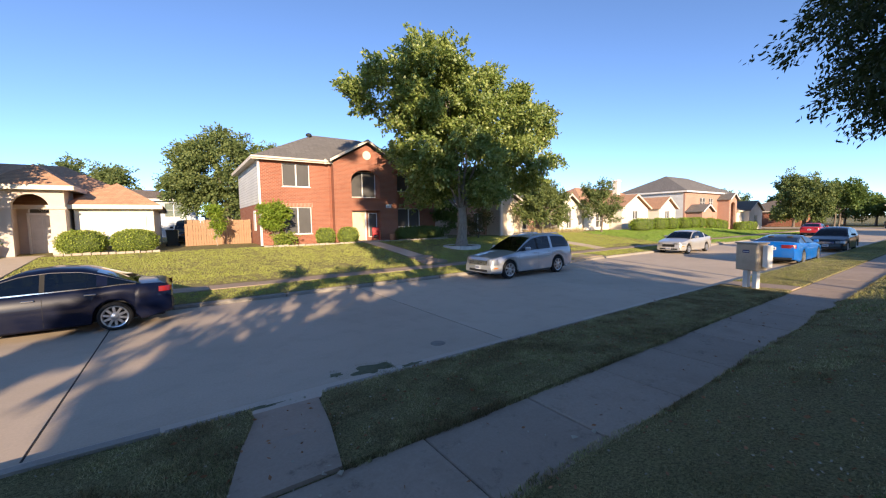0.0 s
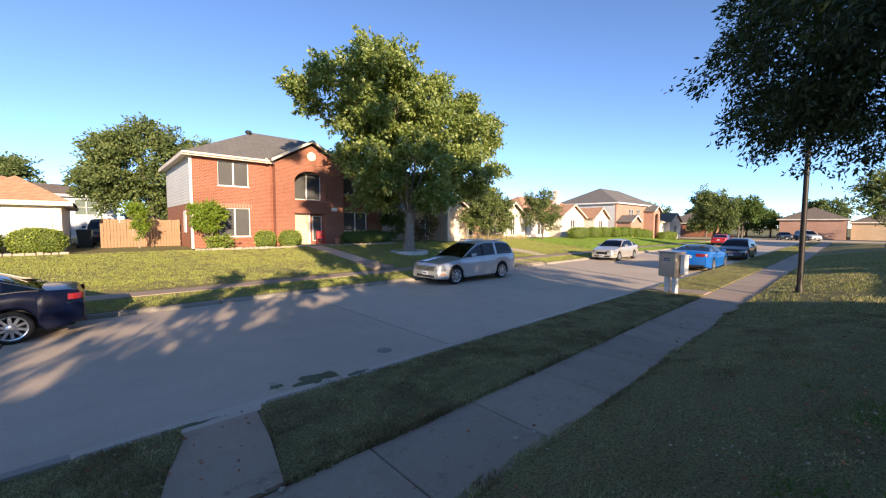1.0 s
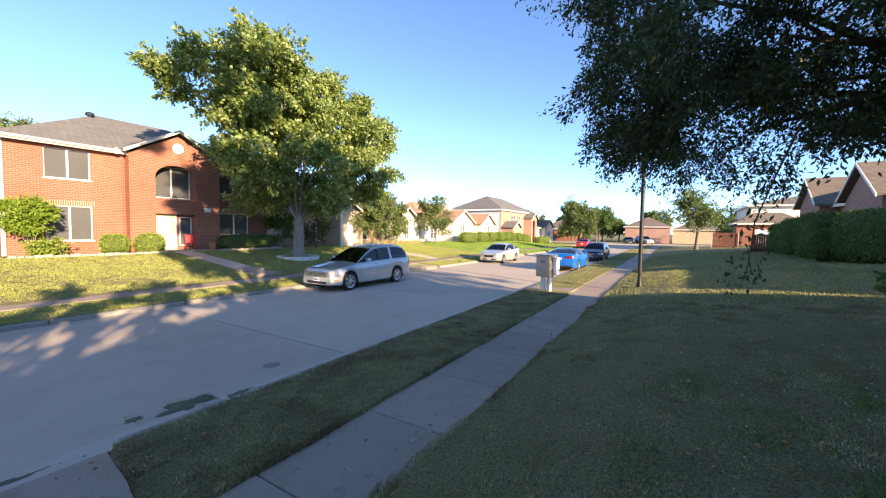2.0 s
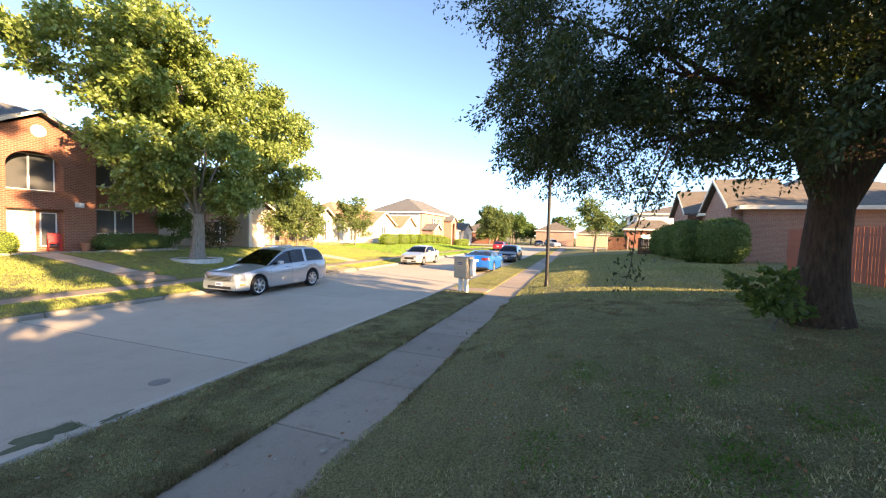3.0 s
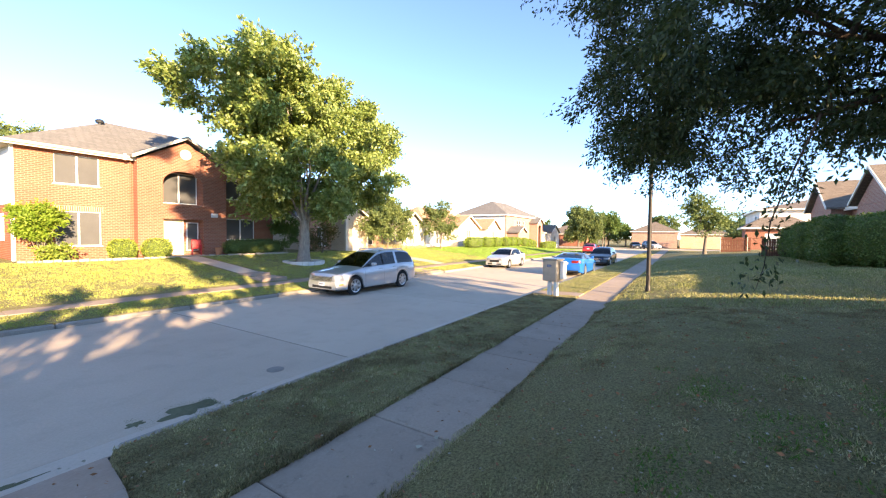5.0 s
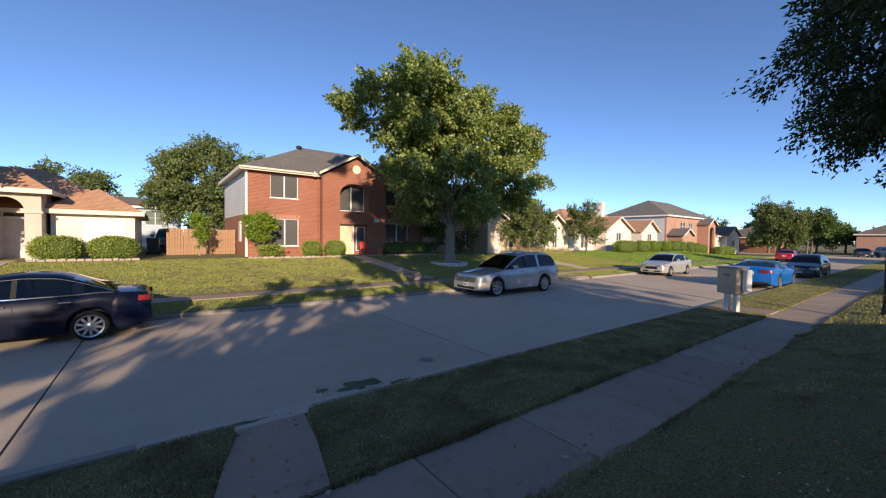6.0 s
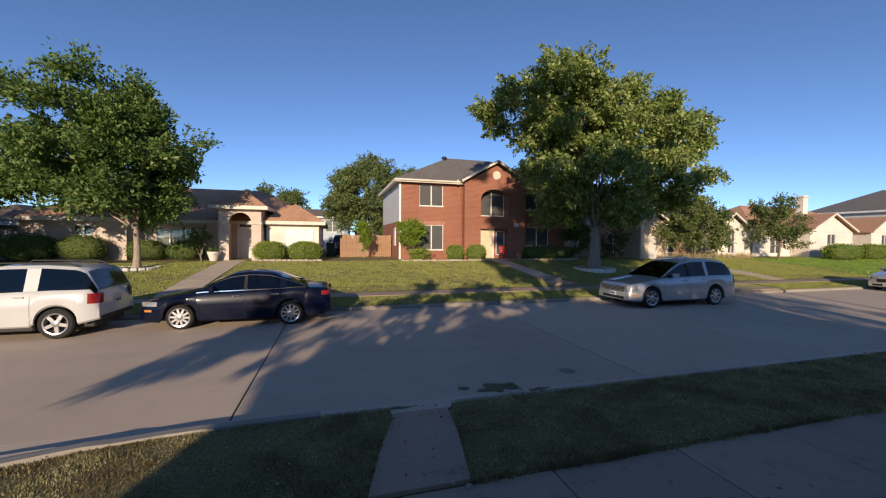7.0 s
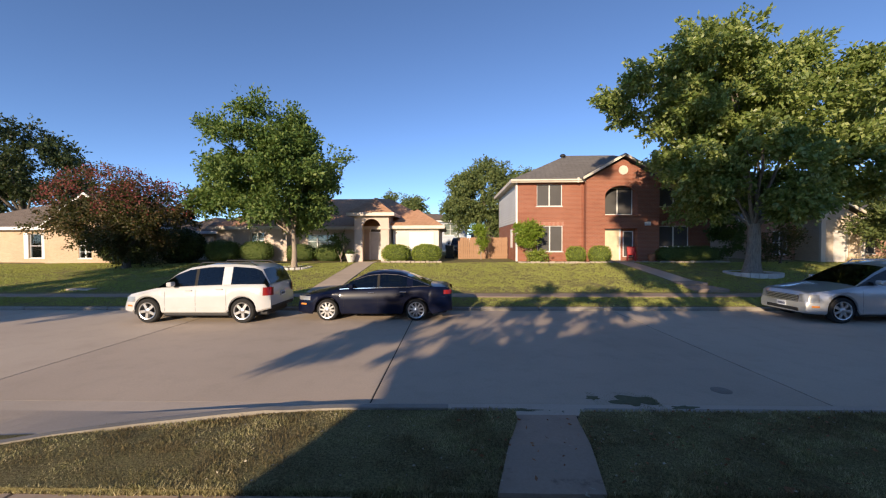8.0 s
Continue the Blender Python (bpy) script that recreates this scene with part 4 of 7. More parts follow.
def tan_house():
    h = thing("house", "low tan brick house with brown shingled roof and white-trimmed windows", "house")
    zb = 0.6
    bm = bmesh.new()
    front_wall(bm, -36, -27.2, zb, 3.35, 25.6, [(-29.3, -28.4, 1.3, 3.0)])
    box(bm, -27.45, -27.2, 24.9, 25.6, zb, 3.35)
    front_wall(bm, -27.2, -21.5, zb, 3.35, 24.9, [(-25.1, -24.2, 1.3, 3.05)])
    box(bm, -21.75, -21.5, 25.15, 35, zb, 3.35), box(bm, -36, -35.75, 25.85, 35, zb, 3.35), box(bm, -35.75, -21.75, 34.75, 35, zb, 3.35)
    part("wall", bm, M["tanbrick"], h)
    w = window(h, -29.3, -28.4, 1.3, 3.0, 25.6, "glass", 0, "white", rows=1)
    part("shutter", boxes((-29.65, -29.32, 25.55, 25.6, 1.25, 3.05), bevel=0.01), M["white"], w)
    part("shutter", boxes((-28.38, -28.05, 25.55, 25.6, 1.25, 3.05), bevel=0.01), M["white"], w)
    window(h, -25.1, -24.2, 1.3, 3.05, 24.9, "glass", 1, "white", rows=3)
    gable(h, -24.35, 2.85, 24.9, 3.37, 2.2, 31, "tanbrick", "roofbrown", "white")
    hip_roof(h, -36, -21.5, 25.6, 35, 3.45, 2.3, "roofbrown", "white")
    bm = bmesh.new()
    front_wall(bm, -21.48, -17.3, zb, 3.1, 28.6, [(-20.4, -18.2, 0.9, 2.8)])
    box(bm, -17.55, -17.3, 28.85, 35, zb, 3.1)
    part("wing_wall", bm, M["tanbrick"], h)
    part("garage_door", boxes((-20.4, -18.2, 28.7, 28.76, 0.6, 2.8)), M["greydoor"], h)
    hip_roof(h, -21.4, -17.3, 28.6, 35, 3.2, 1.2, "roofbrown", "white", name="wing_roof")
    return h


def plain_house(label, x0, x1, y0, y1, zb, eave, rise, wall, roof, gables=(), wins=(), doors=(), trim="trim", chimney=None, over=0.4, side=None, arches=()):
    """A far house: walls round real openings, hipped roof, street gables; chimney is (x, y, z)."""
    h = thing("house", label, "house")
    bm = bmesh.new()
    front_wall(bm, x0, x1, zb, eave, y0, [w[:4] for w in wins if w[4] is None] + [d[:4] for d in doors if d[4] is None])
    box(bm, x1 - 0.25, x1, y0 + 0.25, y1, zb, eave), box(bm, x0 + 0.25, x1 - 0.25, y1 - 0.25, y1, zb, eave)
    part("wall", bm, M[wall], h)
    part("side_wall", boxes((x0, x0 + 0.25, y0 + 0.25, y1, zb, eave)), M[side or wall], h)
    hip_roof(h, x0, x1, y0, y1, eave + 0.1, rise, roof, trim, over)
    for g in gables:
        xc, half, y, up = g[:4]
        wm = g[4] if len(g) > 4 else wall
        top = g[5] if len(g) > 5 else eave
        b = bmesh.new()
        mine = [w[:4] for w in wins if w[4] == y] + [d[:4] for d in doors if d[4] == y] + [d[:4] for d in arches if d[4] == y]
        mine = [m for m in mine if xc - half < m[0] < xc + half]
        front_wall(b, xc - half, xc + half, zb, top, y, mine)
        box(b, xc - half, xc - half + 0.25, y + 0.25, y0, zb, top), box(b, xc + half - 0.25, xc + half, y + 0.25, y0, zb, top)
        for q in arches:
            if q[4] == y:
                arch_band(b, q[0], q[1], q[3] - 0.7, q[3] - 0.1, q[3], y, y + 0.25)
        part("wing_wall", b, M[wm], h)
        gable(h, xc, half, y, top + 0.01, up, y0 + (2.5 if top == eave else -0.02), wm, roof, trim)
    for w in wins:
        window(h, *w[:4], y0 if w[4] is None else w[4], w[5] if len(w) > 5 else "screen", 1, "white", rows=1)
    for d in doors:
        yy = (y0 if d[4] is None else d[4]) + 0.12
        door_leaf(h, d[0] + 0.1, d[1] - 0.1, d[2], d[3] - 0.1, yy, "greydoor", 4)
    if chimney:
        cx, cy, cz = chimney
        part("chimney", boxes((cx - 0.33, cx + 0.33, cy - 0.33, cy + 0.33, eave, cz), (cx - 0.4, cx + 0.4, cy - 0.4, cy + 0.4, cz - 0.2, cz - 0.08), bevel=0.02), M["whitewall"], h)
    return h


stucco_house()
tan_house()
cream = plain_house("cream and pink brick house with grey roof and narrow porch gable", 21.2, 30.5, 26.5, 36, 0.6, 3.8, 2.0, "pinkbrick", "roofgrey",
                    [(24.7, 1.2, 24.6, 0.85, "creambrick")], [(22.0, 23.0, 1.4, 3.0, None), (27.4, 28.9, 1.4, 3.0, None)], [(24.2, 25.2, 0.7, 3.0, 24.6)], side="creambrick")
for x in (23.42, 25.86):
    part("porch_column", boxes((x - 0.14, x + 0.14, 24.42, 24.597, 0.6, 3.72), (x - 0.19, x + 0.19, 24.38, 24.597, 0.6, 0.95), (x - 0.19, x + 0.19, 24.38, 24.597, 3.6, 3.79), bevel=0.01), M["whitewall"], cream, "pale square column with base and cap")
bm = bmesh.new()
tube(bm, ((26.1, 26.44, 3.7), (26.1, 26.44, 0.8)), (0.05, 0.05), 8)
part("downpipe", bm, M["white"], cream)
part("plinth", boxes((26.2, 30.46, 26.44, 26.497, 0.6, 1.25)), M["creambrick"], cream)
plain_house("white stucco house with grey roof and arched gable", 31.8, 37.2, 26.0, 34, 0.6, 3.6, 1.9, "whitewall", "roofgrey",
            [(33.4, 1.5, 24.9, 1.2)], [(33.0, 33.8, 1.4, 3.3, 24.9), (35.4, 36.4, 1.4, 2.9, None)])
plain_house("white stucco house with terracotta roof and twin street gables", 38.2, 56.5, 26.5, 36, 0.5, 3.4, 2.9, "whitewall", "rooftan",
            [(46.2, 3.0, 24.9, 1.7), (53.2, 2.2, 24.4, 1.5)], [(45.6, 46.8, 1.3, 3.2, 24.9), (52.6, 53.8, 1.3, 3.2, 24.4), (40.5, 42.0, 1.3, 2.9, None)], chimney=(46.5, 27.6, 7.2))
plain_house("two-storey pink brick house with dark hipped roof and tall porch", 59.6, 77.0, 25.0, 35, 0.2, 6.0, 2.8, "pinkbrick", "roofgrey",
            [(72.4, 1.5, 23.4, 1.0, "pinkbrick", 4.9), (61.6, 1.7, 22.9, 1.0, "pinkbrick", 3.0)], [(64.4, 66.4, 3.9, 5.2, None), (67.6, 69.2, 3.9, 5.2, None), (64.4, 66.4, 1.0, 2.5, None), (67.6, 69.2, 1.0, 2.5, None)], [(71.8, 73.0, 0.4, 2.7, None)], trim="white", side="siding",
            arches=[(71.5, 73.3, 0.2, 4.7, 23.4)])
plain_house("small cream house with a brown front gable", 77.5, 87, 24.5, 34, 0.0, 3.2, 2.0, "whitewall", "roofbrown",
            [(83.5, 3.2, 23.6, 1.7)], [(82.8, 84.2, 1.0, 2.5, 23.6)])
plain_house("blue-grey boarded two-storey house behind back yards", -12, 2.0, 50, 58, 0.6, 5.0, 1.2, "bluesiding", "roofbrown",
            (), [(-1.0, 0.6, 3.2, 4.7, None, "glass")], trim="white")
plain_house("cream house behind a back fence", 3.0, 14, 52, 60, 0.6, 3.4, 1.6, "whitewall", "rooftan", (), [(4.0, 5.2, 1.6, 3.0, None)])
# across the side street
plain_house("brick house with dark roof at the end of the street", 104, 122, 1.0, 10.5, 0.0, 3.9, 2.5, "pinkbrick", "roofbrown", (), [(107, 109, 1.5, 3.0, None)])
plain_house("low tan brick house beside the other one at the street's end", 106, 120, -9, 0.4, 0.0, 3.3, 2.3, "tanbrick", "roofbrown", (), [(109, 111, 1.2, 2.6, None)])
plain_house("low brick house at the end of the street", 104, 122, 22, 34, 0.0, 3.2, 2.4, "redbrick", "roofbrown", (), [(107, 109, 1.2, 2.6, None)])
plain_house("low brown-roofed house across the side street", 104, 122, 40, 54, 0.0, 3.2, 2.4, "tanbrick", "roofbrown", (), [(107, 109, 1.2, 2.6, None)])


def backed_house(label, x0, x1, y0, y1, zb, eave, rise, wall, roof, wins=(), gables=()):
    """A house on the near side of the street: its front faces up the y axis."""
    h = plain_house(label, -x1, -x0, -y1, -y0, zb, eave, rise, wall, roof, gables, [(-b, -a, c, d, None, "screen") for a, b, c, d in wins])
    h.matrix_basis = pose(0, 0, 0, 0, 0, 180)
    return h


backed_house("brick house with a front gable behind hedges and a tall fence", 27.0, 42, -21, -9.2, 0.6, 4.4, 2.6, "rosebrick", "roofbrown", [(34.0, 35.2, 1.9, 3.4)], gables=[(-29.7, 2.4, 8.6, 1.9), (-37.4, 2.3, 8.2, 2.0)])
backed_house("two-storey pale boarded house up the street", 60.8, 73, -20.5, -8.0, 0.6, 6.0, 1.6, "whitewall", "roofbrown", [(63, 64.5, 4.0, 5.4)])
gar = thing("house_garage", "brick garage wing with wide pale door", "garage", (14.3, -0.6, 0))
bm = bmesh.new()
box(bm, 44, 44.25, -12, -10.6, 0.6, 3.7), box(bm, 44, 44.25, -7.6, -5.8, 0.6, 3.7), box(bm, 44, 44.25, -10.6, -7.6, 3.1, 3.7)
box(bm, 44.25, 47, -6.05, -5.8, 0.6, 3.7), box(bm, 44.25, 47, -12, -11.75, 0.6, 3.7)
part("wall", bm, M["redbrick"], gar)
gd = part("garage_door", boxes((44.1, 44.16, -10.6, -7.6, 0.6, 3.1)), M["white"], gar, "white panelled garage door")
for i in range(4):
    for k in range(4):
        part("panel", boxes((44.085, 44.1, -10.5 + k * 0.72, -9.9 + k * 0.72, 0.95 + i * 0.54, 1.4 + i * 0.54), bevel=0.004), M["white"], gd)
hip_roof(gar, 44, 47.5, -12, -5.8, 3.8, 1.3, "roofbrown")
backed_house("brick house on the near side of the street", -7.0, 7.6, -20, -10.2, 0.6, 4.9, 2.9, "redbrick", "roofbrown", [(-5, -3, 1.6, 3.0), (1, 3, 1.6, 3.0)])


# ---- fences ----
def fence(label, x0, x1, y, z, tall, material, pitch=0.145, rail_side=1, step=2.4, along="x"):
    f = thing("fence", label, "fence")
    bm = boxes((0, pitch - 0.012, 0, 0.02, 0, tall), bevel=0.003)
    me = bpy.data.meshes.new("board")
    bm.to_mesh(me)
    bm.free()
    me.materials.append(M[material])
    rng = random.Random(int(x0 * 7 + 3))
    n = int((x1 - x0) / pitch)
    for i in range(n):
        ob = new("board", me)
        ob.parent = f
        ob.matrix_basis = pose(x0 + i * pitch, y + rng.uniform(-0.004, 0.004), z + rng.uniform(-0.02, 0.02), 0, rng.uniform(-0.3, 0.3), 0)
    for h in (0.3, tall / 2, tall - 0.3):
        part("rail", boxes((x0, x1, y + 0.024 if rail_side > 0 else y - 0.064, y + 0.064 if rail_side > 0 else y - 0.006, z + h, z + h + 0.085)), M[material], f)
    x = x0 + 0.3
    while x < x1:
        t = bmesh.new()
        s = y + 0.1 if rail_side > 0 else y - 0.1
        tube(t, ((x, s, z - 0.1), (x, s, z + tall + 0.02)), (0.032, 0.032), 8)
        part("post", t, M["fencepost"], f)
        x += step
    return f


fence("weathered cedar board fence between two houses", 0.5, 4.3, 29.0, 0.98, 1.68, "fence")
fence("tall red-stained board fence with steel posts", 12.0, 20.9, -8.7, 1.18, 1.83, "stain", rail_side=-1)
# the sun reaches these boards here, so their shade is in the dark colour
f1 = fence("old dark red-stained board fence by a driveway", 0, 2.7, 0, 0.75, 1.83, "shadedstain")
f1.matrix_basis = pose(53.0, -6.3, 0, 0, 0, 90)
f2 = fence("brown board fence across the yard", 0, 1.6, 0, 1.0, 1.45, "shadedstain")
f2.matrix_basis = pose(38.6, -6.8, 0, 0, 0, 90)


# ---- vehicles ----
def interp(keys, x):
    return float(np.interp(x, [k[0] for k in keys], [k[1] for k in keys]))


def smooth_keys(keys, n=60):
    """The line through the keys with its corners rounded."""
    xs = np.linspace(keys[0][0], keys[-1][0], n * 4)
    zs = np.interp(xs, [k[0] for k in keys], [k[1] for k in keys])
    w = max(3, int(0.09 / (xs[1] - xs[0])) | 1)
    pad = np.concatenate((np.full(w // 2, zs[0]), zs, np.full(w // 2, zs[-1])))
    zs2 = np.convolve(pad, np.ones(w) / w, "valid")
    zs2[0], zs2[-1] = zs[0], zs[-1]
    return list(zip(xs.tolist(), zs2.tolist()))


def wheel_mesh(r, w, spokes, rim_r):
    t = bmesh.new()
    lathe(t, ((rim_r, -w / 2 + 0.01), (r - 0.03, -w / 2), (r, -w / 2 + 0.03), (r, w / 2 - 0.03), (r - 0.03, w / 2), (rim_r, w / 2 - 0.01)), "y", 32, cap=False)
    k = bmesh.new()
    lathe(k, ((rim_r + 0.002, -w / 2 + 0.004), (rim_r, -w / 2 - 0.006), (rim_r - 0.025, -w / 2 + 0.002), (rim_r - 0.035, -w / 2 + 0.03), (rim_r - 0.035, w / 2 - 0.02), (rim_r + 0.002, w / 2 - 0.02)), "y", 32, cap=False)
    for i in range(spokes):
        a = 2 * math.pi * i / spokes
        d, p = Vector((math.cos(a), 0, math.sin(a))), Vector((-math.sin(a), 0, math.cos(a)))
        s0, s1 = (0.035, 0.024) if spokes > 7 else (0.05, 0.036)
        y0 = -w / 2 + 0.012
        vs = []
        for rr, hw, yy in ((0.04, s0 * 0.8, y0 - 0.002), (rim_r - 0.02, s1, y0)):
            for q in (-1, 1):
                for dy in (0, 0.03):
                    vs.append(k.verts.new(d * rr + p * hw * q + Vector((0, yy + dy, 0))))
        for f in ((0, 2, 6, 4), (1, 5, 7, 3), (0, 4, 5, 1), (2, 3, 7, 6)):
            k.faces.new([vs[j] for j in f])
    lathe(k, ((0.07, -w / 2 + 0.04), (0.075, -w / 2 + 0.008), (0.05, -w / 2 - 0.004), (0.01, -w / 2 - 0.006)), "y", 16)
    b = bmesh.new()
    lathe(b, ((rim_r - 0.04, w / 2 - 0.09), (rim_r - 0.04, w / 2 - 0.06)), "y", 24)
    out = []
    for name, bm, m in (("tyre", t, "tyre"), ("rim", k, "alloy"), ("brake_disc", b, "plastic")):
        me = bpy.data.meshes.new(name)
        bm.normal_update(), bm.to_mesh(me), bm.free()
        me.materials.append(M[m])
        me.polygons.foreach_set("use_smooth", [True] * len(me.polygons))
        me.set_sharp_from_angle(angle=radians(35))
        out.append((name, me))
    return out


def car(name, label, at, turn, L, W, wb, fo, r, top, roof, pillars, col, spokes=10, rim=None, sill=0.24, belt_in=0.07, roof_in=0.2,
        chrome=False, rack=False, lower=None, head=None, tail=None, grille=None, cut_rear=0.0, nose=0.2, roof_col=None):
    """A parked car, front towards -x. top: bonnet, belt and boot line; roof: greenhouse line; both as (x, z) from the front bumper."""
    c = thing(name, label, "car", at, turn, "parked cars")
    top, roof = smooth_keys(top), smooth_keys(roof)
    H2 = W / 2
    arch = r + 0.055
    wx = (fo, fo + wb)

    def hw(x):
        e0, e1 = min(1, x / 0.75), min(1, (L - x) / 0.6)
        return H2 * (1 - nose * (1 - e0) ** 2.4 - 0.12 * (1 - e1) ** 2.4)

    def zbot(x):
        z = sill + 0.1 * max(0, 1 - x / 0.5) ** 2 * 0.3 + 0.12 * max(0, 1 - (L - x) / 0.5)
        for w in wx:
            if abs(x - w) < arch:
                z = max(z, r + math.sqrt(arch ** 2 - (x - w) ** 2))
        return z

    def section(x):
        h, zt = hw(x), interp(top, x)
        zb = min(zbot(x), zt - 0.1)
        zm = zb + (zt - zb) * 0.55
        return [(h - 0.05, zb), (h - 0.008, zb + 0.04), (h, zm), (h - 0.025, zt - 0.07), (h - 0.075, zt), (h * 0.6, zt + 0.03), (0.0, zt + 0.04)]

    def side(x, z):
        s = section(x)[:5]
        return float(np.interp(z, [p[1] for p in s], [p[0] for p in s]))

    xs = sorted({0.0, 0.03, 0.09, 0.18, L - 0.03, L - 0.1, L, *np.linspace(0.28, L - 0.2, 44).tolist(),
                 *[w + arch * math.cos(a) for w in wx for a in np.linspace(0.001, math.pi - 0.001, 15)]})
    xs = [x for x in xs if 0 <= x <= L]
    bm = bmesh.new()
    rows = []
    for x in xs:
        s = section(x)
        pts = [(x, -y, z) for y, z in s] + [(x, y, z) for y, z in s[-2::-1]]
        rows.append([bm.verts.new(p) for p in pts])
    for a, b in zip(rows, rows[1:]):
        for i in range(len(a) - 1):
            bm.faces.new((a[i], a[i + 1], b[i + 1], b[i]))
    bm.faces.new(rows[0][::-1]), bm.faces.new(rows[-1])
    bmesh.ops.recalc_face_normals(bm, faces=bm.faces)
    body = part("body", bm, M[col], c, smooth=32)
    inner = H2 - 0.25
    part("underbody", boxes((0.15, L - 0.15, -inner, inner, 0.2, interp(top, L / 2) - 0.25), (wx[0] + arch + 0.02, wx[1] - arch - 0.02, -H2 + 0.08, H2 - 0.08, 0.19, 0.4), bevel=0.03), M["plastic"], c)
    # greenhouse
    g0, g1 = roof[0][0], roof[-1][0]
    gx = sorted({*np.linspace(g0, g1, 30).tolist(), *[v for p in pillars for v in p]})
    full = max(z for _, z in roof)

    def gsec(x):
        zb, zr = interp(top, x) - 0.005, interp(roof, x)
        base = hw(x) - belt_in
        k = max(0.0, min(1.0, (zr - zb) / (full - zb)))
        e = base - roof_in * k
        zr = max(zr, zb + 0.005)
        return [(base, zb), (base + (e - base) * 0.9, zb + (zr - zb) * 0.86), (e - 0.05, zr - 0.012 * k), (e * 0.5, zr + 0.02 * k), (0, zr + 0.028 * k)]

    roof_a = next(x for x, z in roof if z > full - 0.1)
    roof_b = next(x for x, z in reversed(roof) if z > full - (0.12 + cut_rear))
    sets = {"roof_panel": [], "windscreen": [], "rear_window": [], "side_window": {}, "pillar": {}}
    for a, b in zip(gx, gx[1:]):
        sa, sb, mid = gsec(a), gsec(b), (a + b) / 2
        pil = any(p[0] <= mid <= p[1] for p in pillars)
        bay = sum(1 for p in pillars if p[1] <= mid)
        for s in (-1, 1):
            q = [((a, s * sa[i][0], sa[i][1]), (b, s * sb[i][0], sb[i][1]), (b, s * sb[i + 1][0], sb[i + 1][1]), (a, s * sa[i + 1][0], sa[i + 1][1])) for i in range(4)]
            if pil:
                sets["pillar"].setdefault((s, bay), []).append(q[0])
            else:
                sets["side_window"].setdefault((s, bay), []).append(q[0])
            sets["roof_panel"].append(q[1])
            key = "windscreen" if mid < roof_a else "rear_window" if mid > roof_b else "roof_panel"
            sets[key] += q[2:]
    def sheet(nm, quads, m, parent, lab=""):
        b2 = bmesh.new()
        for q in quads:
            b2.faces.new([b2.verts.new(p) for p in q])
        bmesh.ops.remove_doubles(b2, verts=b2.verts, dist=0.0005)
        bmesh.ops.recalc_face_normals(b2, faces=b2.faces)
        return part(nm, b2, m, parent, lab, smooth=35)
    sheet("roof_panel", sets["roof_panel"], M[roof_col or col], c)
    for (sd, bay), q in sets["pillar"].items():
        sheet("pillar", q, M["tyre" if bay == 0 else col], c)
    for nm in ("windscreen", "rear_window"):
        sheet(nm, sets[nm], M["carglass"], c, "dark tinted glass")
    for q in sets["side_window"].values():
        sheet("side_window", q, M["carglass"], c, "dark tinted glass")
    # seats and dashboard
    zb = interp(top, (g0 + g1) / 2)
    for sx in (g0 + (g1 - g0) * 0.36, g0 + (g1 - g0) * 0.66):
        for sy in (-0.36, 0.36):
            b2 = bmesh.new()
            box(b2, sx, sx + 0.16, sy - 0.25, sy + 0.25, zb - 0.3, zb + 0.16, 0.05, 2), box(b2, sx + 0.02, sx + 0.13, sy - 0.12, sy + 0.12, zb + 0.18, zb + 0.34, 0.04, 2)
            part("seat", b2, M["seat"], c)
    # seams, handles, mirrors
    zs = interp(top, wx[0] + 0.75)
    def strip(x, z0, z1, s, w=0.007, lean=0.0):
        b2 = bmesh.new()
        n = 7
        for s in (s,):
            prev = None
            for i in range(n + 1):
                z = z0 + (z1 - z0) * i / n
                xx = x + lean * i / n
                y = s * (side(xx, z) + 0.003)
                cur = (b2.verts.new((xx - w / 2, y, z)), b2.verts.new((xx + w / 2, y, z)))
                if prev:
                    b2.faces.new((prev[0], prev[1], cur[1], cur[0]))
                prev = cur
        return b2
    for p in pillars[:2]:
        m = (p[0] + p[1]) / 2
        for s in (-1, 1):
            part("door_seam", strip(m, sill + 0.06, interp(top, m) - 0.03, s), M["tyre"], body)
    for s in (-1, 1):
        part("door_seam", strip(wx[0] + arch + 0.12, sill + 0.06, interp(top, wx[0] + arch + 0.12) - 0.05, s), M["tyre"], body)
    for p in pillars[:2]:
        for s in (-1, 1):
            hx = (p[0] + p[1]) / 2 - 0.2
            z = interp(top, hx) - 0.13
            y = side(hx, z)
            b2 = bmesh.new()
            box(b2, hx - 0.1, hx + 0.1, min(s * (y - 0.01), s * (y + 0.03)), max(s * (y - 0.01), s * (y + 0.03)), z - 0.018, z + 0.018, 0.008)
            part("door_handle", b2, M["chrome" if chrome else col], c)
    for s in (-1, 1):
        b2 = bmesh.new()
        mx = g0 + 0.42
        my = hw(mx) - 0.02
        zz = interp(top, mx)
        box(b2, mx, mx + 0.16, min(s * my, s * (my + 0.2)), max(s * my, s * (my + 0.2)), zz + 0.02, zz + 0.16, 0.04, 2)
        part("wing_mirror", b2, M[col], c)
        # lower door moulding
        b2 = bmesh.new()
        for i in range(12):
            a = wx[0] + arch + 0.03 + (wb - 2 * arch - 0.06) * i / 12
            b = wx[0] + arch + 0.03 + (wb - 2 * arch - 0.06) * (i + 1) / 12
            ya, yb = side(a, sill + 0.2) + 0.008, side(b, sill + 0.2) + 0.008
            b2.faces.new([b2.verts.new(v) for v in ((a, s * ya, sill + 0.17), (b, s * yb, sill + 0.17), (b, s * yb, sill + 0.22), (a, s * ya, sill + 0.22))])
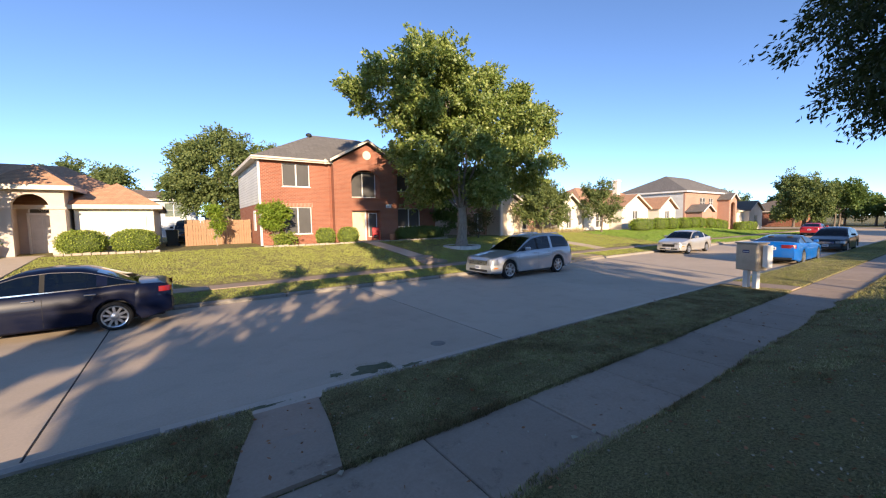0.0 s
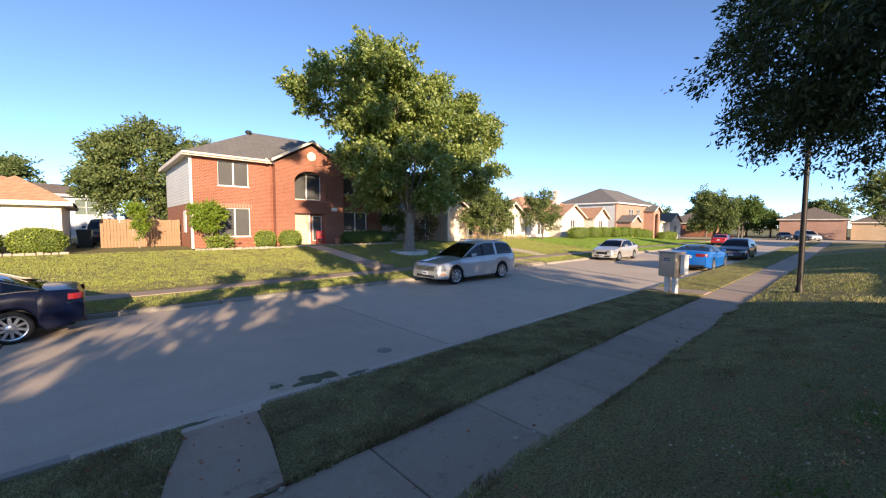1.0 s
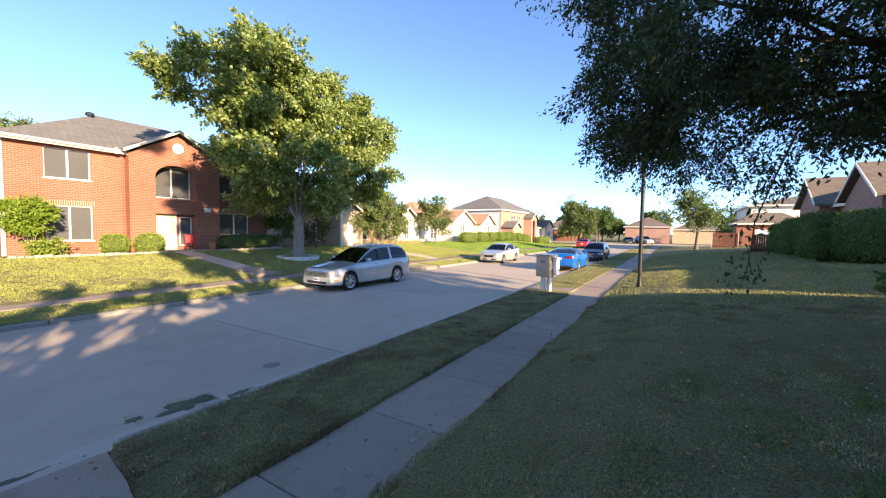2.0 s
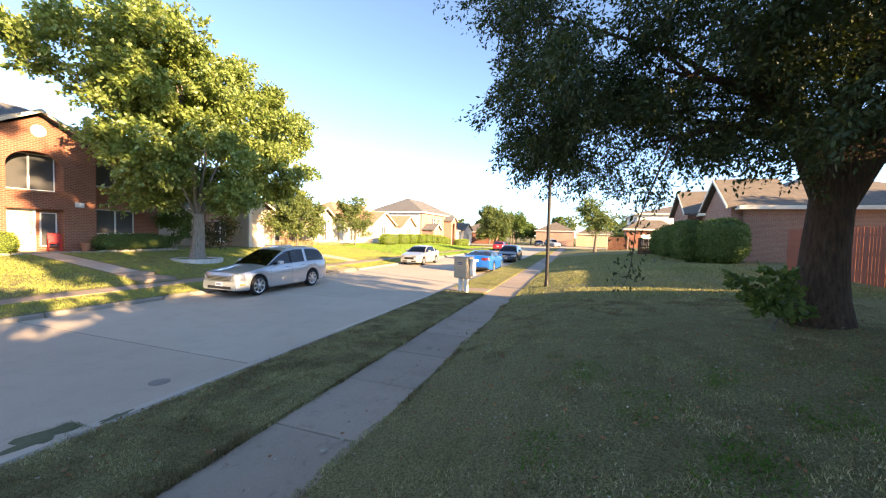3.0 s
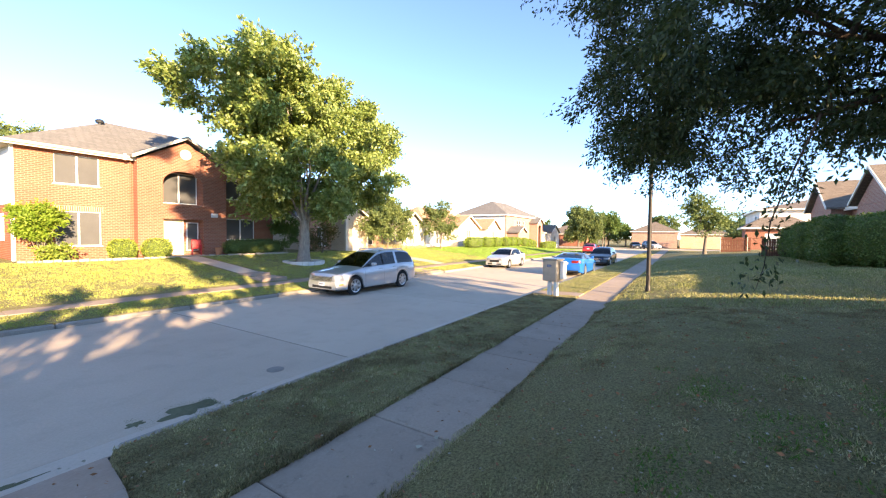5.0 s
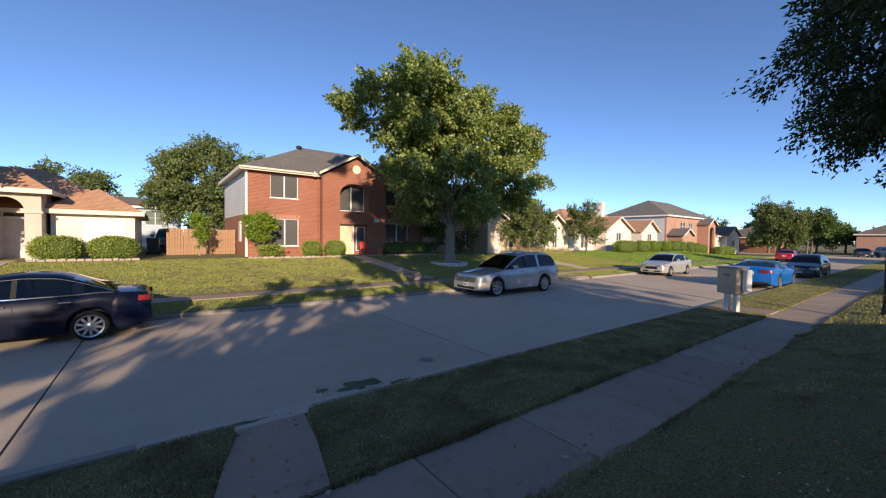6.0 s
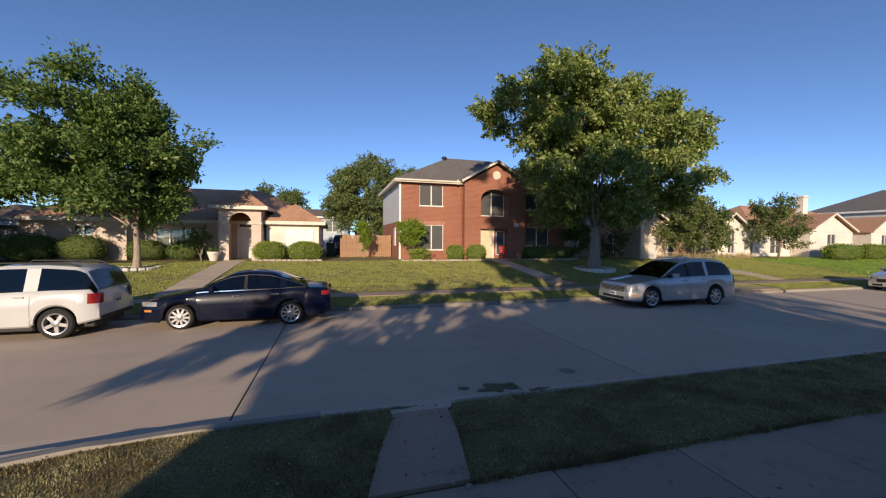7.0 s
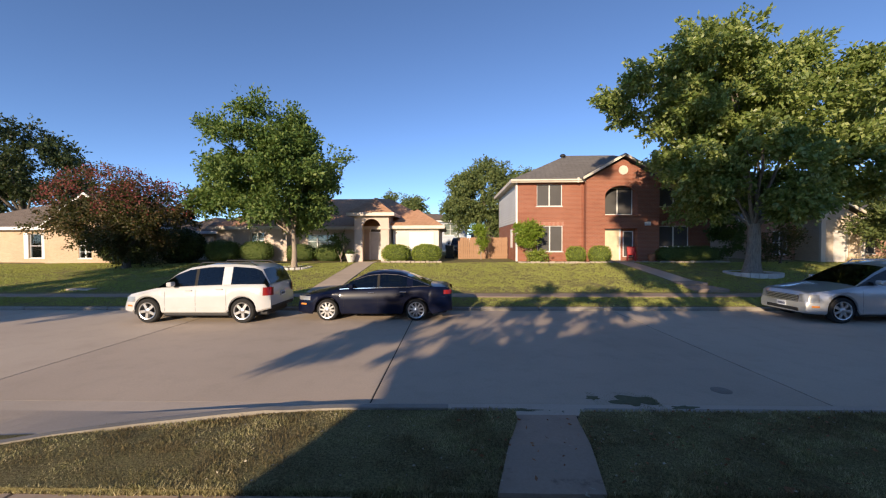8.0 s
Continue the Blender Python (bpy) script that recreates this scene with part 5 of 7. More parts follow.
        part("side_moulding", b2, M[col if not lower else lower], body)
        if chrome:
            b2 = bmesh.new()
            a, b = roof_a - 0.35, roof_b + 0.5
            for xa, xb in zip(np.linspace(g0 + 0.1, g1 - 0.1, 18), np.linspace(g0 + 0.1, g1 - 0.1, 18)[1:]):
                sa, sb = gsec(xa), gsec(xb)
                for (i, up) in ((0, 0.022), (1, -0.022)):
                    b2.faces.new([b2.verts.new(v) for v in ((xa, s * (sa[i][0] + 0.006), sa[i][1]), (xb, s * (sb[i][0] + 0.006), sb[i][1]), (xb, s * (sb[i][0] + 0.004), sb[i][1] + up), (xa, s * (sa[i][0] + 0.004), sa[i][1] + up))])
            part("window_trim", b2, M["chrome"], c, "bright chrome window trim")
    # lights: patches laid over the body's corners
    def patch(nm, x_0, x_1, z_0, z_1, m, s, grow=0.008, end=None):
        b2 = bmesh.new()
        n = 8
        pts = []
        if end is not None:
            xe, yin = end
            for i in range(5):
                pts.append((xe, yin + (side(x_0 if xe < L / 2 else x_1, (z_0 + z_1) / 2) - yin) * i / 4))
        line = [(x_0 + (x_1 - x_0) * i / n) for i in range(n + 1)]
        if end is not None and end[0] > L / 2:
            line = line[::-1]
        cols = []
        if end is not None:
            for x, y in pts[:-1]:
                cols.append([(x - grow if end[0] < L / 2 else x + grow, s * y, z) for z in np.linspace(z_0, z_1, 4)])
        for x in line:
            cols.append([(x, s * (side(x, z) + grow), z) for z in np.linspace(z_0, z_1, 4)])
        for a, b in zip(cols, cols[1:]):
            for i in range(3):
                b2.faces.new([b2.verts.new(v) for v in (a[i], b[i], b[i + 1], a[i + 1])])
        bmesh.ops.remove_doubles(b2, verts=b2.verts, dist=0.0005)
        part(nm, b2, m, body, smooth=60)
    hx, hz0, hz1, hy = head or (0.45, 0.58, 0.72, 0.45)
    tx, tz0, tz1, ty = tail or (0.4, 0.75, 0.9, 0.4)
    for s in (-1, 1):
        patch("headlight", 0.03, hx, hz0, hz1, M["lens"], s, end=(0.0, hy))
        patch("tail_light", L - tx, L - 0.02, tz0, tz1, M["redlens"], s, end=(L, ty))
        patch("side_marker", 0.12, 0.3, hz0 - 0.14, hz0 - 0.09, M["amber"], s)
    gz0, gz1, gy, gm = grille or (0.45, 0.62, 0.38, "plastic")
    gr = part("grille", boxes((-0.014, 0.02, -gy, gy, gz0, gz1), bevel=0.01), M["plastic"], c)
    nb = 4
    for i in range(nb):
        z = gz0 + (gz1 - gz0) * (i + 0.5) / nb
        part("grille_bar", boxes((-0.024, -0.012, -gy + 0.02, gy - 0.02, z - 0.012, z + 0.012)), M[gm], gr)
    part("front_intake", boxes((-0.01, 0.03, -0.55, 0.55, sill + 0.06, sill + 0.16), bevel=0.01), M["plastic"], c)
    part("rear_valance", boxes((L - 0.03, L + 0.012, -H2 * 0.8, H2 * 0.8, sill + 0.1, sill + 0.2), bevel=0.01), M["plastic"], c)
    for x, y, z, nm in ((-0.026, 0, gz0 - 0.1, "front"), (L + 0.006, 0, tz0 - 0.02 if tz0 < 0.9 else 0.75, "rear")):
        pl = part("number_plate", boxes((x, x + 0.012, -0.155, 0.155, z - 0.07, z + 0.07), bevel=0.003), M["plate"], c)
        xx = x - 0.003 if nm == "front" else x + 0.012
        for i in range(6):
            part("plate_bar", boxes((xx, xx + 0.003, -0.12 + i * 0.042, -0.12 + i * 0.042 + 0.028, z - 0.035, z + 0.03)), M["platebar"], pl)
    if rack:
        for s in (-1, 1):
            b2 = bmesh.new()
            ye = s * (gsec((roof_a + roof_b) / 2)[2][0] - 0.03)
            p = [(roof_a + 0.15, ye, interp(roof, roof_a + 0.15)), (roof_a + 0.3, ye, full + 0.04), (roof_b - 0.4, ye, full + 0.035), (roof_b - 0.22, ye, interp(roof, roof_b - 0.22))]
            tube(b2, p, (0.016, 0.02, 0.02, 0.016), 8)
            part("roof_rail", b2, M["chrome" if col != "p_white" else "plastic"], c, smooth=60)
    # wheels
    meshes = wheel_mesh(r, 0.22, spokes, rim or r * 0.7)
    for w in wx:
        for s in (-1, 1):
            e = new("wheel")
            e.parent = c
            e.matrix_basis = pose(w, s * (H2 - 0.125), r, 0, (w * 37) % 30, 0 if s < 0 else 180)
            for nm, me in meshes:
                o = new(nm, me)
                o.parent = e
            
    # centre the shape on its own middle
    for ch in list(c.children):
        ch.matrix_basis = Matrix.Translation((-(wx[0] + wx[1]) / 2, 0, 0)) @ ch.matrix_basis
    return c


# white SUV: wheels at x -8.91 and -6.09
car("car", "white suv with roof rails, dusty, parked at the kerb", (-7.5, 11.78, 0), 0, 4.38, 1.83, 2.82, 0.76, 0.355,
    [(0, 0.58), (0.04, 0.74), (0.16, 0.83), (0.85, 0.98), (1.12, 1.04), (2.3, 1.1), (3.5, 1.14), (4.25, 1.14), (4.34, 0.95), (4.38, 0.76)],
    [(1.05, 1.03), (1.6, 1.46), (1.95, 1.62), (2.55, 1.71), (3.3, 1.72), (3.9, 1.67), (4.1, 1.59), (4.33, 1.14)], [(2.16, 2.25), (2.98, 3.24)], "p_white", 5, 0.25, 0.29, belt_in=0.05, roof_in=0.17, nose=0.16,
    rack=True, tail=(0.2, 0.8, 1.04, 0.62), head=(0.4, 0.62, 0.77, 0.45), cut_rear=0.04)
# navy sedan: wheels at x -3.71 and -1.04
car("car", "dark navy sedan with chrome window trim parked at the kerb", (-2.375, 12.1, 0), 0, 4.66, 1.76, 2.67, 0.93, 0.32,
    [(0, 0.55), (0.05, 0.66), (0.2, 0.74), (1.1, 0.91), (1.45, 0.95), (3.4, 1.0), (3.75, 1.03), (4.55, 1.0), (4.66, 0.8)],
    [(1.2, 0.92), (1.75, 1.26), (2.15, 1.41), (2.6, 1.455), (3.1, 1.42), (3.45, 1.3), (4.1, 1.02)], [(2.42, 2.5), (3.32, 3.5)], "p_navy", 10, 0.245, 0.2,
    chrome=True, head=(0.42, 0.62, 0.73, 0.4), tail=(0.24, 0.8, 0.92, 0.4))
# silver crossover: wheels at x 11.06 and 14.02
car("car", "silver crossover wagon with wide chrome grille parked in the shade", (12.54, 11.84, 0), 0, 4.95, 1.84, 2.957, 0.92, 0.365,
    [(0, 0.6), (0.03, 0.79), (0.13, 0.86), (1.25, 1.02), (1.5, 1.07), (4.0, 1.14), (4.85, 1.12), (4.95, 0.95)],
    [(1.35, 1.06), (1.95, 1.42), (2.4, 1.63), (2.9, 1.71), (3.9, 1.71), (4.5, 1.64), (4.9, 1.12)], [(2.55, 2.65), (3.42, 3.56), (4.72, 4.8)], "p_silver", 7, 0.26, 0.24,
    rack=True, head=(0.3, 0.58, 0.81, 0.58), tail=(0.12, 0.8, 1.12, 0.72), grille=(0.57, 0.76, 0.54, "alloy"), cut_rear=0.02, nose=0.15)
# pewter sedan
car("car", "pale pewter sedan parked facing down the street", (28.5, 11.9, 0), 0, 4.5, 1.75, 2.65, 0.9, 0.31,
    [(0, 0.55), (0.05, 0.68), (0.2, 0.75), (1.1, 0.92), (1.45, 0.96), (3.4, 1.0), (3.75, 1.04), (4.4, 1.01), (4.5, 0.8)],
    [(1.2, 0.93), (1.75, 1.28), (2.1, 1.41), (2.6, 1.45), (3.05, 1.42), (3.4, 1.3), (4.0, 1.03)], [(2.35, 2.43), (3.25, 3.4)], "p_sedan", 7, 0.2, 0.2,
    head=(0.5, 0.6, 0.73, 0.35))
# blue coupe seen from behind
car("car", "bright blue sports coupe with red tail lamps parked at the kerb", (26.2, 6.0, 0), 180, 4.78, 1.88, 2.72, 0.88, 0.35,
    [(0, 0.55), (0.05, 0.68), (0.2, 0.78), (1.3, 0.95), (1.75, 0.98), (3.7, 1.03), (4.2, 1.08), (4.7, 1.07), (4.78, 0.85)],
    [(1.6, 0.98), (2.1, 1.25), (2.55, 1.37), (3.0, 1.38), (3.5, 1.31), (4.45, 1.07)], [(3.05, 3.3)], "p_blue", 10, 0.26, 0.18,
    tail=(0.12, 0.82, 0.98, 0.35), roof_col="p_black")
# charcoal hatch facing the other way
car("car", "charcoal estate car parked nose to tail at the kerb", (36.0, 5.95, 0), 0, 4.6, 1.78, 2.65, 0.9, 0.33,
    [(0, 0.56), (0.05, 0.7), (0.2, 0.78), (1.1, 0.96), (1.45, 1.0), (3.6, 1.06), (4.5, 1.05), (4.6, 0.85)],
    [(1.2, 0.97), (1.8, 1.36), (2.2, 1.5), (2.7, 1.54), (3.6, 1.5), (4.1, 1.38), (4.5, 1.06)], [(2.42, 2.5), (3.3, 3.4), (3.95, 4.03)], "p_black", 7, 0.22, 0.2,
    grille=(0.52, 0.68, 0.4, "chrome"))
car("car", "red compact car parked far up the street", (60.5, 11.6, 0), 180, 4.4, 1.76, 2.6, 0.88, 0.32,
    [(0, 0.55), (0.05, 0.68), (0.2, 0.75), (1.1, 0.93), (1.45, 0.97), (3.4, 1.02), (3.8, 1.05), (4.3, 1.02), (4.4, 0.8)],
    [(1.2, 0.94), (1.75, 1.28), (2.1, 1.42), (2.6, 1.46), (3.05, 1.42), (3.4, 1.3), (4.0, 1.05)], [(2.35, 2.43), (3.25, 3.4)], "p_red", 7, 0.2, 0.2)
car("car", "white suv standing in the side street", (92.5, 5.5, 0.06), 35, 4.59, 1.83, 2.82, 0.83, 0.36,
    [(0, 0.62), (0.06, 0.78), (0.2, 0.86), (0.9, 0.99), (1.25, 1.06), (3.6, 1.10), (4.5, 1.08), (4.59, 0.98)],
    [(1.15, 1.05), (1.95, 1.66), (2.4, 1.76), (3.4, 1.79), (4.1, 1.74), (4.25, 1.66), (4.52, 1.08)], [(2.28, 2.38), (3.15, 3.25)], "p_white", 6, 0.235, 0.3)
car("car", "dark sedan standing in the side street", (93.0, 8.6, 0.06), 15, 4.6, 1.76, 2.67, 0.93, 0.32,
    [(0, 0.55), (0.05, 0.66), (0.2, 0.74), (1.1, 0.91), (1.45, 0.95), (3.4, 1.0), (3.75, 1.03), (4.5, 1.0), (4.6, 0.8)],
    [(1.2, 0.92), (1.75, 1.26), (2.15, 1.41), (2.6, 1.455), (3.1, 1.42), (3.45, 1.3), (4.1, 1.02)], [(2.42, 2.5), (3.32, 3.5)], "p_black", 10, 0.245, 0.2)


car("car", "black estate car parked behind the cedar fence", (0.75, 34.2, 1.03), 90, 4.6, 1.82, 2.7, 0.9, 0.34,
    [(0, 0.6), (0.05, 0.76), (0.2, 0.84), (1.1, 1.0), (1.45, 1.06), (3.6, 1.12), (4.5, 1.1), (4.6, 0.9)],
    [(1.2, 1.04), (1.8, 1.46), (2.2, 1.62), (2.7, 1.67), (3.6, 1.64), (4.2, 1.52), (4.5, 1.12)], [(2.42, 2.5), (3.3, 3.4), (3.95, 4.03)], "p_black", 7, 0.22, 0.2,
    grille=(0.56, 0.74, 0.45, "chrome"))


# ---- trees and shrubs ----
def limb(rng, a, b, sag, n=6, wild=0.08):
    a, b = np.array(a, float), np.array(b, float)
    d = np.linalg.norm(b - a)
    pts = []
    for i in range(n + 1):
        t = i / n
        p = a + (b - a) * t
        p[2] += sag * math.sin(math.pi * t) * d
        if 0 < i < n:
            p += rng.normal(size=3) * wild * d / n
        pts.append(tuple(p))
    return pts


def tree(name, label, base, trunk, blobs, clumps, per, clump_r, leaf, leaf_w, leaves, bark, seed, flare=1.6, limbs=14, lean=(0, 0), droop=0.2, twigs=2, shell=0.55, category="tree", floor=None, tufts=60, tuft_r=1.0, limb_r=(0.3, 0.5)):
    """A tree: tapered trunk, limbs that reach into the crown, and a crown of leaf clumps inside overlapping ellipsoids.
    trunk: (radius, height of the first fork)."""
    rng = np.random.default_rng(seed)
    x, y, z = base
    t = thing(name, label, category, base)
    r0, h = trunk
    bm = bmesh.new()
    top = np.array((lean[0], lean[1], h))
    pts, rad = [], []
    for i in range(9):
        s = i / 8
        pts.append(tuple(top * s + np.array((0.05 * math.sin(3 * s), 0.04 * math.sin(4 * s + 1), -0.15 * (i == 0)))))
        rad.append(r0 * (1 + (flare - 1) * math.exp(-s * 9)) * (1 - 0.22 * s))
    tube(bm, pts, rad, 16)
    tr = part("trunk", bm, M[bark], t, smooth=60)
    B = np.array(blobs, float)
    B[:, :3] -= np.array(base)
    vol = B[:, 3] * B[:, 4] * B[:, 5]
    prob = vol ** 0.8 / (vol ** 0.8).sum()
    ends = []
    for i in range(limbs):
        b = B[rng.choice(len(B), p=prob)]
        d = rng.normal(size=3)
        d /= np.linalg.norm(d)
        d[2] = abs(d[2]) * 0.8 - 0.1
        end = b[:3] + d * b[3:] * 0.72
        start = top * rng.uniform(0.82, 1.0)
        bm = bmesh.new()
        p = limb(rng, start, end, 0.07)
        r1 = r0 * rng.uniform(*limb_r)
        tube(bm, p, [r1 * (1 - 0.85 * k / (len(p) - 1)) for k in range(len(p))], 8)
        for k in range(twigs):
            q = p[rng.integers(2, len(p) - 1)]
            d2 = rng.normal(size=3)
            d2[2] = abs(d2[2]) * 0.4
            e2 = np.array(q) + d2 / np.linalg.norm(d2) * min(b[3:]) * 0.55
            p2 = limb(rng, q, e2, 0.05, 4)
            tube(bm, p2, [r1 * 0.35 * (1 - 0.8 * j / 4) for j in range(5)], 6)
        part("limb", bm, M[bark], t, smooth=60)
        ends.append(end)
    # crown
    # tufts on the skin of the ellipsoids, clumps in the tufts
    pick = rng.choice(len(B), size=tufts, p=prob)
    d = rng.normal(size=(tufts, 3))
    d /= np.linalg.norm(d, axis=1, keepdims=True)
    tc = B[pick, :3] + d * B[pick, 3:] * (shell + (1 - shell) * rng.random((tufts, 1))) * 0.9
    tr2 = tuft_r * rng.uniform(0.6, 1.3, (tufts, 1))
    pick = rng.integers(0, tufts, clumps)
    d = rng.normal(size=(clumps, 3))
    d /= np.linalg.norm(d, axis=1, keepdims=True)
    c = tc[pick] + d * tr2[pick] * (0.45 + 0.55 * rng.random((clumps, 1))) * np.array((1.0, 1.0, 0.62))
    mid = (B[:, :3] * prob[:, None]).sum(axis=0)
    out = d * 0.7 + (c - mid) / (np.linalg.norm(c - mid, axis=1, keepdims=True) + 1e-9) * 0.6
    if floor is not None:
        wave = 0.45 * np.sin(c[:, 0] * 1.7 + 1) * np.sin(c[:, 1] * 1.9) + 0.2 * np.sin(c[:, 0] * 5.1 + c[:, 1] * 4.3)
        wave = wave + 0.1 * np.maximum(0.0, c[:, 0] + 1.5) * (c[:, 1] < 3.2)
        ok = c[:, 2] > floor - z + wave
        c, out = c[ok], out[ok]
    me = poly_mesh("crown", spray_leaves(rng, c, out, per, clump_r * 2.0, leaf, leaf_w, droop), 4)
    cr = finish("crown", me, M[leaves], t)
    return t


def spray_leaves(rng, c, out, per, length, leaf, leaf_w, droop):
    """Leaves set along short twigs that reach outwards and hang a little at their tips."""
    n = len(c)
    d = out * 0.9 + rng.normal(size=(n, 3)) * 0.55
    d[:, 2] -= droop * 0.6
    d /= np.linalg.norm(d, axis=1, keepdims=True) + 1e-9
    t = rng.random((n, per, 1)) ** 0.8
    lengths = length * rng.uniform(0.6, 1.3, (n, 1, 1))
    pos = c[:, None, :] + d[:, None, :] * lengths * (t - 0.4) + rng.normal(size=(n, per, 3)) * lengths * 0.15 * (1.15 - 0.5 * t)
    pos[:, :, 2] -= 0.22 * droop * (lengths * t * t)[:, :, 0]
    a = d[:, None, :] * 0.75 + rng.normal(size=(n, per, 3)) * 0.6
    a[:, :, 2] -= droop * 0.5
    a = a.reshape(-1, 3)
    a /= np.linalg.norm(a, axis=1, keepdims=True) + 1e-9
    b = np.cross(a, rng.normal(size=(n * per, 3)) + np.array((0, 0, 0.6)))
    b /= np.linalg.norm(b, axis=1, keepdims=True) + 1e-9
    k = rng.uniform(0.65, 1.3, (n * per, 1))
    p = pos.reshape(-1, 3)
    a, b = a * leaf * k, b * leaf_w * k * 0.5
    return np.stack((p, p + 0.45 * a + b, p + a, p + 0.45 * a - b), axis=1)


def clipped(name, label, x, y, z, rx, ry, rz, seed, leaves="hedge", n=5200, square=2.6, leaf=0.075, group=""):
    """A clipped shrub: a dense rounded block with leaves standing off its skin."""
    rng = np.random.default_rng(seed)
    t = thing(name, label, "shrub", (x, y, z), group=group)
    bm = bmesh.new()
    bmesh.ops.create_icosphere(bm, subdivisions=3, radius=1.0)
    def shape(v):
        m = (np.abs(v) ** square).sum(axis=-1, keepdims=True) ** (-1 / square)
        return v * m
    for v in bm.verts:
        p = shape(np.array(v.co))
        k = 0.9 + 0.05 * noise.noise(Vector(p) * 2.2 + Vector((seed, 0, 0)))
        v.co = Vector((p[0] * rx * k, p[1] * ry * k, (p[2] * k + 1) * rz))
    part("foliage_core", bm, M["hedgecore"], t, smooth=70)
    d = rng.normal(size=(n, 3))
    d /= np.linalg.norm(d, axis=1, keepdims=True)
    lump = 1 + 0.05 * np.sin(d[:, :1] * 5 + seed) * np.sin(d[:, 1:2] * 6 + 2 * seed)
    p = shape(d) * rng.uniform(0.88, 1.03, (n, 1)) * lump * np.array((rx, ry, rz)) + np.array((0, 0, rz))
    p = p[p[:, 2] > 0.02]
    finish("leaves", poly_mesh("leaves", leaf_quads(rng, p, leaf, leaf * 0.6), 4), M[leaves], t)
    return t


def gz(x, y):
    return float(height(x, y))


# the great elm on the far lawn
tree("tree", "large leafy tree with spreading crown inside a white ring", (15.6, 20.0, gz(15.6, 20)), (0.34, 2.6),
     [(13.2, 20, 10.2, 4.0, 4.2, 2.5), (10.3, 20, 9.9, 2.7, 3.0, 1.5), (17.6, 20, 8.8, 3.8, 4.0, 2.3), (15.2, 19.6, 6.4, 4.2, 4.0, 2.3), (20.2, 19.5, 6.6, 3.8, 3.0, 2.0), (13.4, 20, 11.6, 2.4, 2.8, 1.1), (19.2, 20, 9.9, 2.5, 2.6, 1.5), (12.9, 20.4, 7.2, 2.0, 2.6, 1.5), (21.6, 20, 8.8, 2.6, 2.4, 1.5),
      (15.2, 19.6, 4.6, 3.0, 3.0, 1.3), (17.6, 19.5, 4.9, 2.2, 2.4, 1.2), (15.9, 20, 10.7, 2.5, 2.5, 1.5), (13.6, 22.2, 5.2, 1.4, 1.8, 1.6)],
     4700, 36, 0.42, 0.215, 0.125, "leaf", "elmbark", 3, limbs=22, tufts=165, tuft_r=0.98, shell=0.62, droop=0.15, limb_r=(0.18, 0.32), twigs=1)
# young tree before the stucco house
tree("tree", "round young street tree with dense green crown on a pale trunk", (-9.3, 22.1, gz(-9.3, 22.1)), (0.15, 2.3),
     [(-10.6, 22, 6.3, 4.2, 3.8, 2.6), (-11.2, 22, 8.6, 2.9, 2.8, 2.1), (-9.6, 22, 5.8, 2.1, 2.4, 2.0), (-13.1, 22, 5.7, 2.1, 2.2, 1.7), (-9.9, 22, 7.6, 1.7, 2.0, 1.5), (-7.2, 22, 4.7, 1.0, 1.2, 0.7), (-9.8, 22, 4.2, 3.0, 2.8, 0.9)],
     2200, 30, 0.48, 0.2, 0.11, "streetleaf", "palebark", 5, limbs=20, tufts=88, tuft_r=0.84, droop=0.05)
# crape myrtle
tree("crape_myrtle", "spreading crape myrtle with dull red blossom", (-19.6, 22.3, gz(-19.6, 22.3)), (0.2, 1.2),
     [(-20.3, 22, 4.5, 3.0, 2.6, 2.2), (-17.6, 22, 4.0, 2.6, 2.4, 1.8), (-22.0, 22, 3.6, 1.6, 1.8, 1.5), (-19.2, 22, 2.6, 2.4, 2.0, 1.1)],
     1500, 26, 0.42, 0.15, 0.085, "crape", "bark", 7, limbs=10, tufts=60, tuft_r=0.8)
rng0 = np.random.default_rng(17)
d0 = rng0.normal(size=(500, 3))
d0[:, 2] = np.abs(d0[:, 2])
d0 /= np.linalg.norm(d0, axis=1, keepdims=True)
bc = np.concatenate((np.array((-20.3, 22, 4.5)) + d0[:300] * np.array((3.1, 2.7, 2.3)), np.array((-17.6, 22, 4.0)) + d0[300:] * np.array((2.7, 2.5, 1.9))))
bc = (bc[:, None, :] + rng0.normal(size=(500, 9, 3)) * 0.14).reshape(-1, 3)
tagged(finish("crape_blossom", poly_mesh("crape_blossom", leaf_quads(rng0, bc, 0.11, 0.09), 4), M["blossom"]), "dull red crape myrtle blossom in loose heads", "blossom", kind="stuff")
# trees behind the houses
tree("tree", "broad dark cedar-like tree behind the brick house", (4.2, 42, 1.0), (0.35, 3.0),
     [(3.8, 42, 7.6, 4.8, 4.2, 3.7), (8.6, 42, 8.3, 2.5, 2.4, 2.2), (1.0, 42, 6.0, 2.4, 2.4, 2.2), (3.8, 42, 4.2, 3.6, 3.2, 1.8)], 2000, 26, 0.48, 0.26, 0.13, "farleaf", "bark", 11, limbs=8, twigs=1, tufts=140, tuft_r=0.95)
tree("tree", "dark tree beyond the tan brick house", (-46, 40, 1.0), (0.4, 4.0),
     [(-46, 40, 10.5, 5.5, 5, 5.0), (-42, 40, 8.5, 2.8, 3, 2.6), (-50, 40, 9, 4, 4, 4)], 1200, 24, 0.75, 0.32, 0.18, "oakleaf", "bark", 13, limbs=8, twigs=1, tufts=60, tuft_r=1.6)
